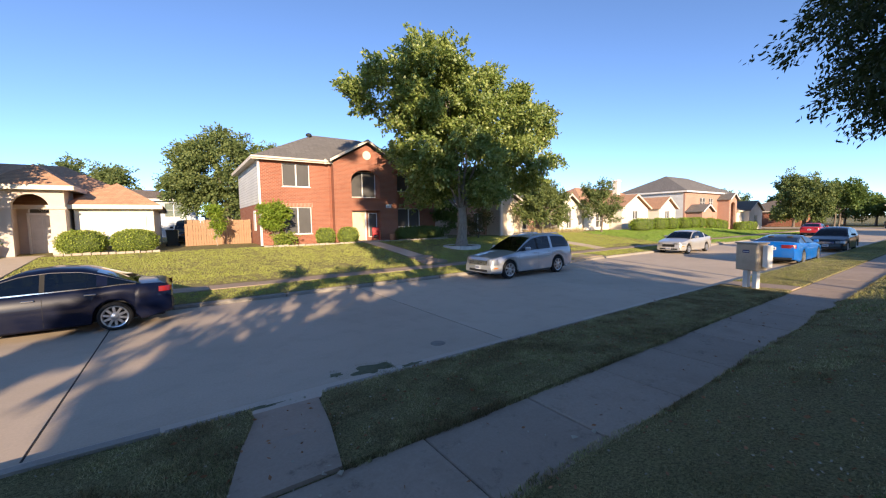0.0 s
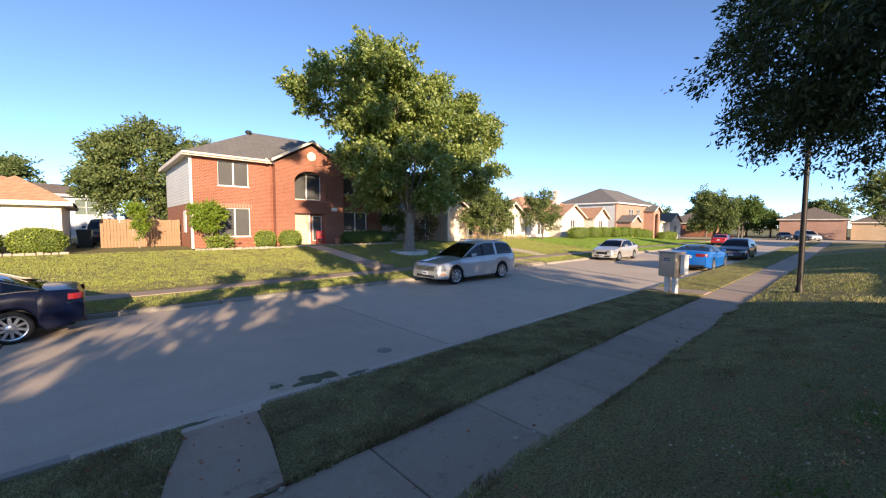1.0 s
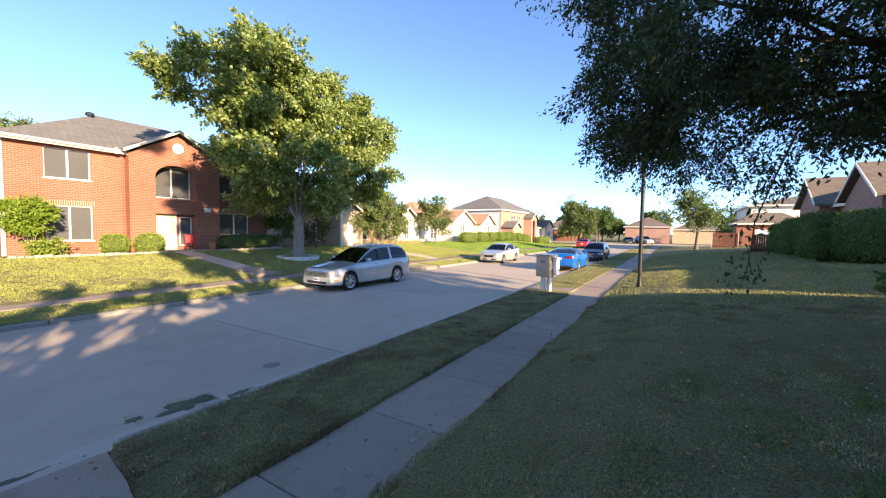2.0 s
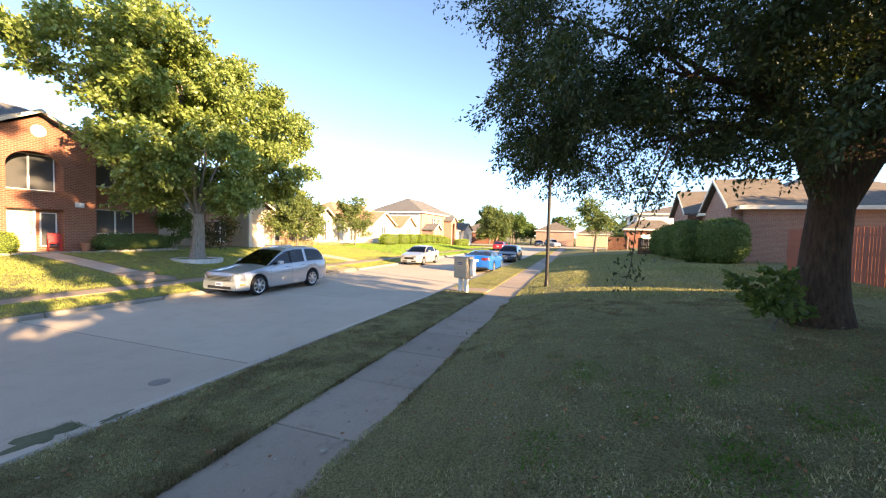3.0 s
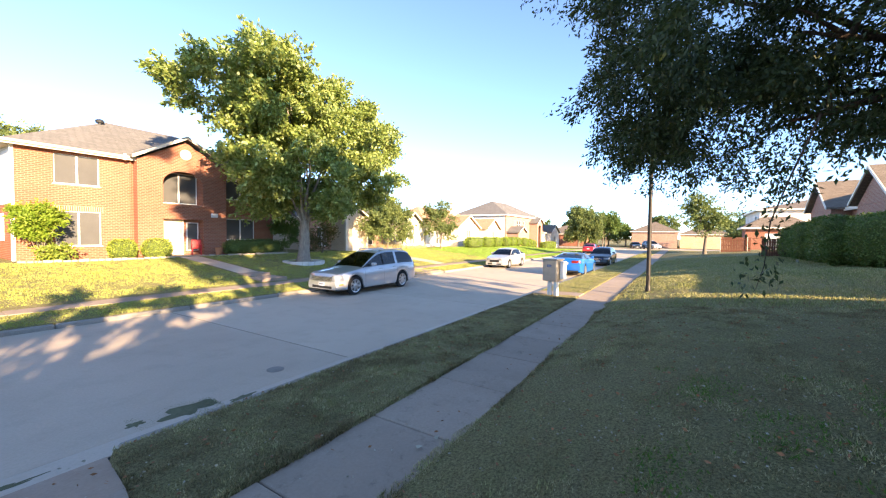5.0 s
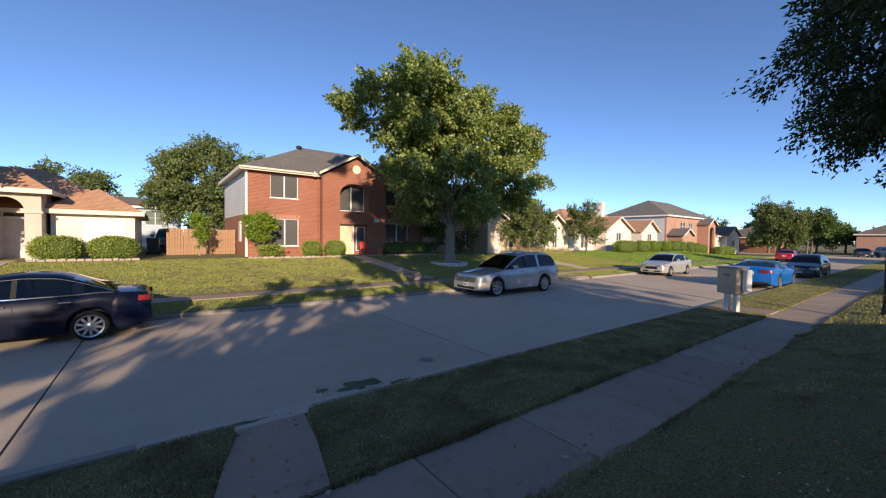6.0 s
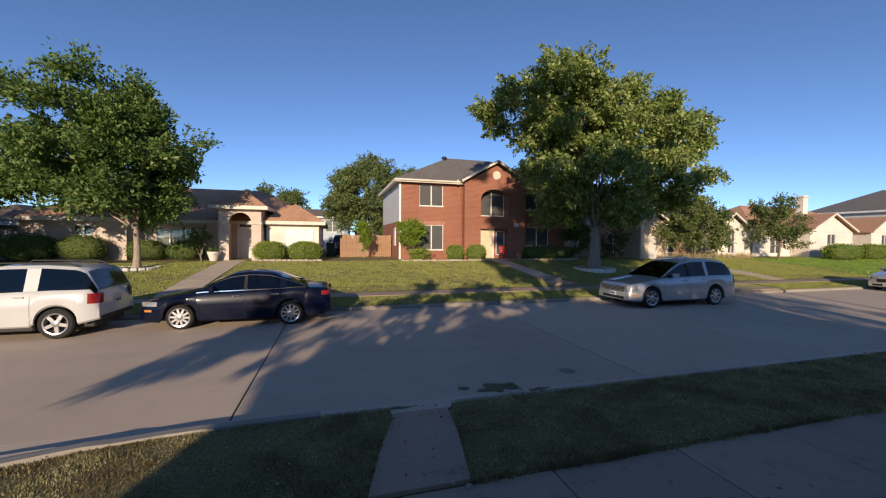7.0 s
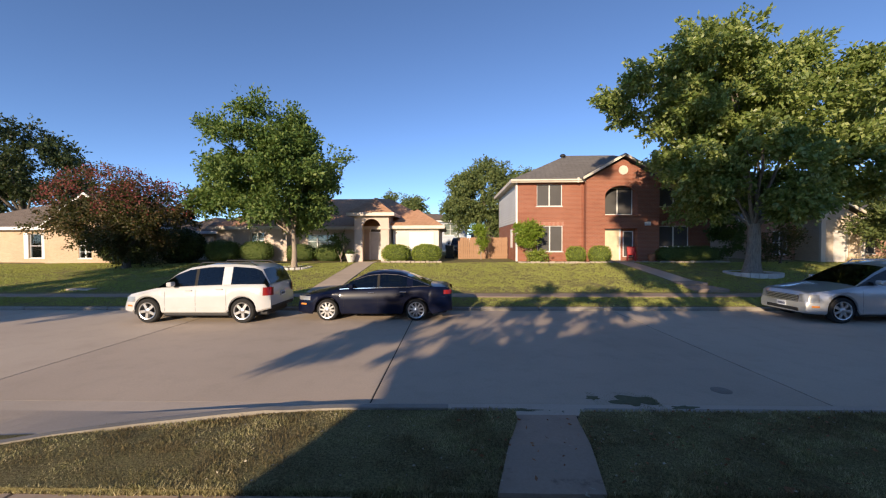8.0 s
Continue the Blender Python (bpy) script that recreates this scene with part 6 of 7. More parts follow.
for i, (tx, ty, th, tr) in enumerate(((-9.4, 62, 9.8, 2.6), (-6.2, 60, 8.8, 2.2), (37.5, 44, 7.5, 3.0), (49, 46, 8.0, 2.6), (24, 46, 7.0, 3.0), (100, 60, 9.0, 4.0))):
    tree("tree", "distant round-headed tree above the rooftops", (tx, ty, 1.0), (0.2, 2.5),
         [(tx, ty, th - 1.6, tr, tr, 2.2), (tx + tr * 0.6, ty, th - 2.4, tr * 0.7, tr * 0.7, 1.6), (tx - tr * 0.6, ty, th - 2.4, tr * 0.7, tr * 0.7, 1.6)], 420, 20, 0.6, 0.3, 0.18, "farleaf", "bark", 20 + i, limbs=5, twigs=1, tufts=26, tuft_r=1.1)
# small trees on the far side, up the street
tree("tree", "small dense ornamental tree on the lawn", (27.3, 23.2, gz(27.3, 23.2)), (0.09, 1.6),
     [(27.6, 23.2, 3.6, 2.9, 2.4, 1.5), (26.0, 23.2, 3.1, 1.6, 1.6, 1.1), (29.6, 23.2, 3.0, 1.6, 1.6, 1.1), (28, 23.2, 5.0, 1.9, 1.8, 1.1)], 900, 26, 0.36, 0.18, 0.11, "farleaf", "bark", 31, limbs=8, twigs=1, tufts=40, tuft_r=0.7)
tree("tree", "slender round ornamental tree on the green lawn", (36.2, 23.0, gz(36.2, 23)), (0.09, 1.7),
     [(36.0, 23, 4.0, 2.4, 2.3, 1.7), (35.4, 23, 5.3, 1.6, 1.6, 1.0), (37.8, 23, 3.0, 1.4, 1.4, 1.3)], 480, 26, 0.36, 0.17, 0.09, "farleaf", "bark", 33, limbs=8, twigs=1, tufts=40, tuft_r=0.6)
tree("tree", "wispy bronze-leaved shrub beside the house corner", (20.0, 23.5, gz(20, 23.5)), (0.06, 0.8),
     [(20.0, 23.5, 2.3, 1.5, 1.3, 1.3), (20.6, 23.5, 3.2, 0.9, 0.9, 0.8)], 150, 20, 0.35, 0.13, 0.08, "crape", "bark", 35, limbs=7, twigs=1, tufts=16, tuft_r=0.5)
tree("tree", "evergreen tree with rounded cone crown at the corner", (80, 16.6, 0.0), (0.3, 2.0),
     [(80, 16.6, 4.6, 3.6, 4.2, 3.6), (80, 17, 7.2, 2.4, 2.6, 2.4), (80, 14.6, 5.6, 2.2, 2.2, 2.6)], 1300, 24, 0.5, 0.28, 0.16, "farleaf", "bark", 37, limbs=6, twigs=1)
tree("tree", "thin roadside tree with open crown", (83, 13.2, 0.0), (0.14, 2.6),
     [(83, 13, 5.6, 2.6, 2.4, 2.0), (83, 14.5, 4.6, 1.6, 1.6, 1.3), (82, 12, 4.6, 1.6, 1.6, 1.3)], 360, 22, 0.55, 0.3, 0.18, "leaf2", "bark", 39, limbs=6, twigs=1)
tree("tree", "thin roadside tree with feathery crown", (86, 10.2 + 4, 0.0), (0.14, 2.6),
     [(86, 15.5, 5.4, 2.2, 2.2, 1.9), (86, 16.5, 4.6, 1.6, 1.6, 1.3)], 300, 22, 0.55, 0.3, 0.18, "leaf2", "bark", 40, limbs=6, twigs=1)
tree("tree", "feathery pale green tree in the next front yard", (48, -2.0, gz(48, -2.0)), (0.16, 2.2),
     [(48, -2.0, 4.8, 2.0, 1.7, 1.7), (48, -1.2, 5.8, 1.4, 1.2, 1.2), (48, -3.0, 4.2, 1.2, 1.0, 1.0)], 300, 22, 0.5, 0.24, 0.13, "farleaf", "bark", 41, limbs=7, twigs=1)
for i, (tx, ty) in enumerate(((128, 20), (130, 30), (126, 45), (134, 5), (132, -14), (126, -30))):
    tree("tree", "far green tree at the end of the street", (tx, ty, 0.0), (0.25, 3.0),
         [(tx, ty, 6.5, 4.5, 4.5, 3.2), (tx, ty + 3, 5.5, 3, 3, 2.4)], 380, 20, 0.8, 0.45, 0.28, "farleaf", "bark", 50 + i, limbs=5, twigs=1, tufts=26, tuft_r=1.1)

for i, (tx, ty, hh) in enumerate(((112, 17, 8.0), (110, 12.5, 6.0), (116, 37, 8.0), (114, 58, 8.5), (113, -14, 7.5), (118, -22, 8.5), (99, 22, 5.5), (100, 35, 6.0), (96, -12, 6.0))):
    tree("tree", "green tree between the houses at the street's end", (tx, ty, 0.0), (0.2, 2.0),
         [(tx, ty, hh * 0.62, hh * 0.42, hh * 0.42, hh * 0.34), (tx + 1, ty + hh * 0.3, hh * 0.5, hh * 0.3, hh * 0.3, hh * 0.24)], 330, 20, 0.7, 0.4, 0.25, "leaf2" if i % 2 else "farleaf", "bark", 140 + i, limbs=5, twigs=1, tufts=26, tuft_r=1.0)

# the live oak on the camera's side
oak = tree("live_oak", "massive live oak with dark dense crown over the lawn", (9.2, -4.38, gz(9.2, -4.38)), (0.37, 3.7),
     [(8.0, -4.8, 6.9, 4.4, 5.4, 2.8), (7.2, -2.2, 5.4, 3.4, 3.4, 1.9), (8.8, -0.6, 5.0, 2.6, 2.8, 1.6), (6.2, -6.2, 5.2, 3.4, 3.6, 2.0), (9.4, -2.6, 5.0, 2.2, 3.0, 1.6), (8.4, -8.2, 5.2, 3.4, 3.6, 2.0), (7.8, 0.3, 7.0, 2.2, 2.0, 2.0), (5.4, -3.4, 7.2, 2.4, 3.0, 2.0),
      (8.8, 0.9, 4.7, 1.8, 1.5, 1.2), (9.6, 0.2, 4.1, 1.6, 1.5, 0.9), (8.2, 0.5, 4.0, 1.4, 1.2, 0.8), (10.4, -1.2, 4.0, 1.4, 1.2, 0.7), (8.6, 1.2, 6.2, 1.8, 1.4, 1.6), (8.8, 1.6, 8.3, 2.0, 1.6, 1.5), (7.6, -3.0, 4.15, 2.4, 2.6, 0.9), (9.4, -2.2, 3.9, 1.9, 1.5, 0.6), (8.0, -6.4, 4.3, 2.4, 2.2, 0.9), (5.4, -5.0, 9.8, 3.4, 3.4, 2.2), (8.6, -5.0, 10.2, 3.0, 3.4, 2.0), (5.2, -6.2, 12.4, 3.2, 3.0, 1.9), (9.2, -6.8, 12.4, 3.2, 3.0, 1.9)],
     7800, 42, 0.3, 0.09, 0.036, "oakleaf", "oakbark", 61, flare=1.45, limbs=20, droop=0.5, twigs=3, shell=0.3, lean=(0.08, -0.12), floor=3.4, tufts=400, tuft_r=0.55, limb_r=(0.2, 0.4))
for pts, rad in ((((9.25, -4.42, 3.0), (9.3, -4.9, 4.0), (9.4, -5.7, 5.0), (9.3, -6.8, 6.2), (9.0, -7.8, 7.4)), (0.29, 0.27, 0.23, 0.18, 0.1)),
                 (((9.2, -4.45, 3.1), (9.05, -4.0, 4.1), (8.7, -3.3, 5.2), (8.2, -2.3, 6.4)), (0.28, 0.25, 0.2, 0.11))):
    bm = bmesh.new()
    tube(bm, [tuple(np.array(p) - np.array(oak.location)) for p in pts], rad, 14)
    part("fork", bm, M["oakbark"], oak, smooth=60)
# a twig that hangs low from the oak
rngt = np.random.default_rng(9)
o0 = np.array(oak.location)
bm = bmesh.new()
hang = [(6.6, -1.3, 3.9), (6.55, -1.05, 3.2), (6.45, -0.85, 2.6), (6.4, -0.8, 2.05), (6.36, -0.72, 1.75)]
tube(bm, [tuple(np.array(p) - o0) for p in hang], (0.016, 0.012, 0.009, 0.006, 0.003), 6)
twig = part("hanging_twig", bm, M["oakbark"], oak)
seg = np.array(hang) - o0
tt = rngt.uniform(0.6, 4, 170)
i0 = np.minimum(tt.astype(int), 3)
pc = seg[i0] + (seg[i0 + 1] - seg[i0]) * (tt - i0)[:, None] + rngt.normal(size=(170, 3)) * np.array((0.1, 0.12, 0.07))
finish("leaves", poly_mesh("leaves", leaf_quads(rngt, pc, 0.09, 0.036, 0.5), 4), M["oakleaf"], twig)
# the yard trees whose shade falls over the road
tree("tree", "leafy yard tree before the near-side house", (-5.8, -7.6, gz(-5.8, -7.6)), (0.2, 2.2),
     [(-6.7, -7.6, 5.2, 3.0, 2.6, 1.2), (-4.1, -7.4, 4.7, 2.4, 2.2, 1.3), (-4.7, -7.6, 6.4, 2.2, 2.2, 1.0), (-1.5, -7.2, 5.4, 2.4, 1.8, 1.2), (-2.9, -7.4, 6.4, 2.4, 1.8, 0.9), (0.5, -7.2, 5.8, 1.8, 1.6, 0.9)], 560, 24, 0.2, 0.19, 0.1, "leaf2", "bark", 63, limbs=16, tufts=95, tuft_r=0.34)
tree("tree", "leafy yard tree in the neighbouring front garden", (-24, -5.0, gz(-24, -5)), (0.24, 2.8),
     [(-24.5, -5, 6.6, 4.0, 3.4, 1.8), (-21, -5, 6.4, 2.8, 2.8, 1.6), (-28, -5, 6.2, 2.8, 2.8, 1.6), (-20.8, -5, 4.4, 2.2, 2.2, 0.9), (-28.5, -5, 9.0, 3.4, 2.6, 1.6), (-24.5, -5, 8.4, 3.0, 2.6, 1.4)], 1900, 26, 0.42, 0.24, 0.14, "leaf2", "bark", 64, limbs=12, tufts=90, tuft_r=0.8)

tree("tree", "tall narrow yard tree with dense crown", (0.2, -8.4, gz(0.2, -8.4)), (0.3, 5.0),
     [(0.5, -8.2, 9.8, 2.5, 2.2, 2.2), (0.9, -8.4, 13.0, 3.2, 2.6, 2.8), (-0.2, -8.4, 16.4, 3.4, 2.4, 2.4), (3.4, -8.2, 8.4, 2.0, 1.8, 1.7), (3.8, -8.4, 11.6, 2.2, 2.2, 2.4), (6.6, -8.4, 9.6, 2.2, 1.8, 2.0), (5.6, -8.6, 12.6, 2.7, 1.8, 2.2), (9.0, -8.8, 12.2, 2.7, 1.8, 2.2)], 3000, 24, 0.34, 0.22, 0.13, "leaf2", "bark", 66, limbs=16, tufts=130, tuft_r=0.62, twigs=1)

tree("tree", "broad backyard tree whose shade falls on the neighbouring wall", (20.5, -23.5, gz(20.5, -23.5)), (0.3, 2.6),
     [(20.5, -23.5, 6.4, 4.2, 3.0, 2.2), (16.4, -23.5, 6.0, 2.8, 2.6, 1.9), (24.4, -23.5, 6.2, 2.8, 2.6, 2.0)], 1500, 24, 0.5, 0.26, 0.16, "leaf2", "bark", 67, limbs=10, tufts=80, tuft_r=0.8, twigs=1)
# suckers at the oak's foot
tree("sapling", "leafy sucker growing against the oak trunk", (8.46, -3.42, gz(8.46, -3.42)), (0.02, 0.25),
     [(8.42, -3.23, 1.6, 0.35, 0.38, 0.28), (8.34, -2.93, 1.8, 0.25, 0.28, 0.2), (8.48, -3.55, 1.35, 0.42, 0.36, 0.3)], 95, 9, 0.12, 0.13, 0.09, "leaf2", "bark", 65, limbs=7, twigs=1, tufts=12, tuft_r=0.2, category="shrub")

# clipped shrubs
for x, rx, rz in ((-3.7, 0.93, 0.6), (-1.67, 0.97, 0.6)):
    clipped("shrub", "clipped boxy green shrub against the pale house wall", x, 25.3, gz(x, 25.3) - 0.03, rx, 0.7, rz, int(x * 10) % 97, group="clipped shrubs")
clipped("shrub", "small clipped round shrub under the window", 8.0, 24.6, gz(8, 24.6) - 0.02, 0.6, 0.55, 0.52, 3, n=3200, group="clipped shrubs")
clipped("shrub", "small clipped round shrub beside the door", 9.42, 24.3, gz(9.4, 24.3) - 0.02, 0.68, 0.55, 0.54, 4, n=3200, group="clipped shrubs")
# shaded hedge: maple leaf colour, darker than boxwood, carries some of the shade
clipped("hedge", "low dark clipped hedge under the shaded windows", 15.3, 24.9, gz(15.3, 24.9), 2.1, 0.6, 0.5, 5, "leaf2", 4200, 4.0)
# these shrubs also take the darker leaf, with shade put into its colour
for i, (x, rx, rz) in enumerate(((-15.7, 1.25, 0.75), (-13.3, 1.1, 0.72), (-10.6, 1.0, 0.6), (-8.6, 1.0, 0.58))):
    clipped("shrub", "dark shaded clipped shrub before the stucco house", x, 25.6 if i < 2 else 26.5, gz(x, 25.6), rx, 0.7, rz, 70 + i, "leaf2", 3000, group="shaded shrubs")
# near-black oak leaves deepen the shade under the crape myrtle by colour
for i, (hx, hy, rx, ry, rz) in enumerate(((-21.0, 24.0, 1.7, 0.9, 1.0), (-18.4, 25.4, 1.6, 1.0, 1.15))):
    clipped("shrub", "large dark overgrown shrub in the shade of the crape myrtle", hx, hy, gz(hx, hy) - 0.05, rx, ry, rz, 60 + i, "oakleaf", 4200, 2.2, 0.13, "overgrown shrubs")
x = 41.8
for i in range(9):
    w = (2.0, 1.35, 1.1, 1.0, 1.0, 0.85, 0.85, 0.85, 1.0)[i]
    clipped("hedge_block", "sunlit yellow-green clipped hedge block along the front", x + w, 22.8 + 0.12 * (i % 3), gz(x, 22.8) - 0.05, w, 0.8, 0.72, 80 + i, "lime", 1800, 3.4, 0.12, "clipped hedge blocks")
    x += 2 * w + 0.75
for i in range(3):
    clipped("hedge_block", "sunlit yellow-green clipped hedge block along the front", 72.6 + i * 2.2, 22.4, gz(72, 22.4) - 0.05, 1.0, 0.8, 0.72, 90 + i, "lime", 1500, 5.0, 0.12, "clipped hedge blocks")
for i, (hx, hy, rx, ry, rz, sq) in enumerate(((26.0, -7.8, 1.25, 1.2, 1.28, 3.2), (27.0, -6.7, 0.8, 0.75, 0.85, 2.4), (29.6, -7.0, 1.35, 1.0, 1.3, 4.0), (33.2, -6.9, 1.3, 1.0, 1.2, 4.0), (36.8, -7.0, 1.2, 1.0, 1.1, 4.0))):
    clipped("hedge", ("tall clipped evergreen hedge in front of the brick house", "lower rounded bush between the tall hedges")[i == 1], hx, hy, gz(hx, hy) - 0.05, rx, ry, rz, 100 + i, "leaf2", 6500, sq, 0.11, "tall hedges")


def fountain_shrub(label, x, y, tall, wide, seed, leaves="lime", n=170):
    tree("shrub", label, (x, y, gz(x, y)), (0.035, 0.25),
         [(x, y, gz(x, y) + tall * 0.68, wide, wide * 0.8, tall * 0.33), (x, y, gz(x, y) + tall * 0.4, wide * 0.5, wide * 0.5, tall * 0.2)], n, 22, 0.2, 0.13, 0.06, leaves, "palebark", seed, limbs=11, twigs=1, tufts=22, tuft_r=0.3, category="shrub")


fountain_shrub("bright green multi-stemmed shrub before the brick wall", 5.0, 24.6, 2.75, 1.05, 110, n=330)
fountain_shrub("small bright green tree in front of the cedar fence", 2.1, 27.4, 2.5, 0.62, 111, n=160)
fountain_shrub("low spreading bush at the foot of the shrub", 5.4, 24.4, 0.7, 0.75, 112, "hedge", 110)
fountain_shrub("bare-stemmed bush beside the arched porch", -7.5, 25.4, 1.9, 0.8, 113, "leaf2", 70)
fountain_shrub("dark evergreen bush beside the shaded house corner", 17.6, 24.6, 3.0, 1.2, 114, "leaf2", 300)


# ---- small things ----
def mailbox():
    m = thing("cluster_mailbox", "dented aluminium cluster mailbox on two white posts", "mailbox", (14.75, 4.22, 0.12), -20)
    part("cabinet", boxes((-0.22, 0.22, -0.32, 0.32, 0.58, 1.4), bevel=0.02), M["mailbox"], m)
    part("cap", boxes((-0.25, 0.25, -0.35, 0.35, 1.402, 1.44), bevel=0.012), M["mailbox"], m)
    part("door_panel", boxes((-0.232, -0.221, -0.29, 0.29, 0.62, 1.36), bevel=0.004), M["mailbox"], m)
    part("emblem", boxes((-0.24, -0.2325, -0.1, 0.1, 1.12, 1.21), bevel=0.003), M["mark"], m, "small dark blue emblem")
    part("emblem_stripe", boxes((-0.2435, -0.2405, -0.09, 0.07, 1.15, 1.17)), M["white"], m)
    part("side_post", boxes((-0.06, 0.16, -0.5, -0.36, 0.7, 1.36), bevel=0.01), M["white"], m)
    for y in (-0.16, 0.12):
        part("post", boxes((-0.07, 0.07, y - 0.07, y + 0.07, -0.1, 0.58), bevel=0.008), M["white"], m)
    return m


mailbox()
lp = thing("street_lamp_pole", "slender dark bronze street lamp pole standing in the grass", "lamp pole", (16.35, 1.1, gz(16.35, 1.1)), 0)
bm = bmesh.new()
lathe(bm, ((0.1, -0.05), (0.1, 0.12), (0.085, 0.16), (0.075, 0.3), (0.07, 2.5), (0.06, 6.2)), "z", 20)
part("pole", bm, M["pole"], lp, smooth=40)
part("hand_hole_cover", boxes((-0.082, -0.07, -0.04, 0.04, 0.4, 0.6), bevel=0.003), M["pole"], lp)

# white ring round the elm
ring = thing("tree_ring", "low white painted masonry ring round the tree foot", "edging", (15.6, 20.0, gz(15.6, 20.0)))
n = 22
for i in range(n):
    a, b = 2 * math.pi * i / n, 2 * math.pi * (i + 0.93) / n
    bm = bmesh.new()
    prism(bm, tuple((r * math.cos(t), r * math.sin(t)) for r, t in ((1.02, a), (1.25, a), (1.25, b), (1.02, b))), "z", -0.3, 0.11)
    part("block", bm, M["whitestone"], ring)
bm = bmesh.new()
lathe(bm, ((1.02, -0.1), (1.0, 0.04), (0.3, 0.09)), "z", 24)
part("mulch", bm, M["mulch"], ring)
ring = thing("tree_ring", "ring of pale stones round the young tree", "edging", (-9.3, 22.1, gz(-9.3, 22.1)))
rr = random.Random(4)
for i in range(20):
    a = 2 * math.pi * i / 20
    bm = bmesh.new()
    box(bm, -0.13, 0.13, -0.08, 0.08, -0.05, 0.1, 0.03)
    ob = part("stone", bm, M["whitestone"], ring)
    ob.matrix_basis = pose(0.95 * math.cos(a), 0.95 * math.sin(a), 0, rr.uniform(-8, 8), rr.uniform(-8, 8), math.degrees(a) + 90 + rr.uniform(-12, 12))
bm = bmesh.new()
lathe(bm, ((0.9, -0.1), (0.88, 0.03), (0.15, 0.06)), "z", 20)
part("mulch", bm, M["mulch"], ring)

# bed edging before the brick house
for x0, x1, y in ((4.2, 9.9, 24.0), (12.0, 17.4, 24.15), (-4.6, -0.7, 24.75)):
    ed = thing("bed_edging", "uneven low stone edging of the flower bed", "edging")
    x = x0
    while x < x1:
        w = rr.uniform(0.22, 0.4)
        bm = bmesh.new()
        box(bm, 0, w - 0.02, -0.08, 0.08, -0.06, rr.uniform(0.07, 0.12), 0.025)
        ob = part("stone", bm, M["stone"], ed)
        ob.matrix_basis = pose(x, y + rr.uniform(-0.03, 0.03), gz(x, y), rr.uniform(-5, 5), rr.uniform(-4, 4), rr.uniform(-6, 6))
        x += w
    bed = part("bed_soil", boxes((x0, x1, y + 0.06, y + 1.0, gz(x0, y) - 0.1, gz(x0, y) + 0.045)), M["mulch"], ed)

for x in (-6.75, -4.15):
    p = thing("planter", "white glazed urn planter beside the porch", "planter", (x, 25.2, gz(x, 25.2)), group="porch planters")
    bm = bmesh.new()
    lathe(bm, ((0.2, -0.02), (0.22, 0.08), (0.3, 0.35), (0.36, 0.5), (0.37, 0.56), (0.31, 0.56), (0.28, 0.48)), "z", 22)
    part("pot", bm, M["pot"], p, smooth=50)
    rng1 = np.random.default_rng(int(-x * 10))
    q = rng1.normal(size=(160, 3)) * np.array((0.16, 0.16, 0.1)) + np.array((0, 0, 0.6))
    tagged(finish("plant", poly_mesh("plant", leaf_quads(rng1, q, 0.14, 0.05, -0.6), 4), M["leaf2"], p), kind="stuff")
rc = thing("garden_chair", "red moulded plastic garden chair in the entrance recess", "chair", (11.62, 24.75, 1.065), -20)
part("seat", boxes((-0.25, 0.25, -0.25, 0.25, 0.38, 0.43), bevel=0.02), M["redcloth"], rc)
part("backrest", boxes((-0.25, 0.25, 0.2, 0.25, 0.43, 0.92), bevel=0.02), M["redcloth"], rc)
for sx in (-0.22, 0.22):
    part("armrest", boxes((sx - 0.03, sx + 0.03, -0.22, 0.22, 0.6, 0.64), bevel=0.012), M["redcloth"], rc)
    for sy in (-0.21, 0.21):
        part("leg", boxes((sx - 0.025, sx + 0.025, sy - 0.025, sy + 0.025, 0, 0.6 if sy < 0 else 0.4), bevel=0.008), M["redcloth"], rc)
for x, y, r, hgt in ((12.75, 24.45, 0.2, 0.42), (9.86, 24.75, 0.18, 0.3)):
    p = thing("flower_pot", "terracotta flower pot by the entrance", "flower pot", (x, y, gz(x, y) + 0.02))
    bm = bmesh.new()
    lathe(bm, ((r * 0.7, 0), (r, hgt), (r * 1.08, hgt), (r * 1.08, hgt + 0.06), (r * 0.9, hgt + 0.06), (r * 0.85, hgt - 0.03)), "z", 18)
    part("pot", bm, M["clay"], p, smooth=40)
wb = thing("wheelie_bin", "dark green wheeled rubbish bin beside the fence", "bin", (-0.15, 29.6, 1.0))
bm = bmesh.new()
prism(bm, ((-0.26, 0.06), (0.26, 0.06), (0.34, 1.0), (-0.34, 1.0)), "y", -0.35, 0.3)
part("bin_body", bm, M["bin"], wb)
part("lid", boxes((-0.36, 0.36, -0.4, 0.34, 1.0, 1.06), bevel=0.02), M["bin"], wb)
for s in (-0.28, 0.28):
    bm = bmesh.new()
    lathe(bm, ((0.1, -0.03), (0.1, 0.03)), "y", 14, (s, 0.3, 0.1))
    part("bin_wheel", bm, M["plastic"], wb)


def blotch(name, label, category, x, y, z, rx, ry, material, seed, thick=0.006, n=26):
    """An irregular flat patch with a real edge, such as silt in a gutter."""
    rg = random.Random(seed)
    pts = []
    for i in range(n):
        a = 2 * math.pi * i / n
        k = 0.62 + 0.38 * math.sin(a * 3 + seed) * math.sin(a * 2 + 2 * seed) + rg.uniform(-0.12, 0.12)
        pts.append((x + rx * k * math.cos(a), y + ry * k * math.sin(a)))
    bm = bmesh.new()
    prism(bm, pts, "z", z - 0.003, z + thick)
    return tagged(part(name, bm, M[material]), label, category)


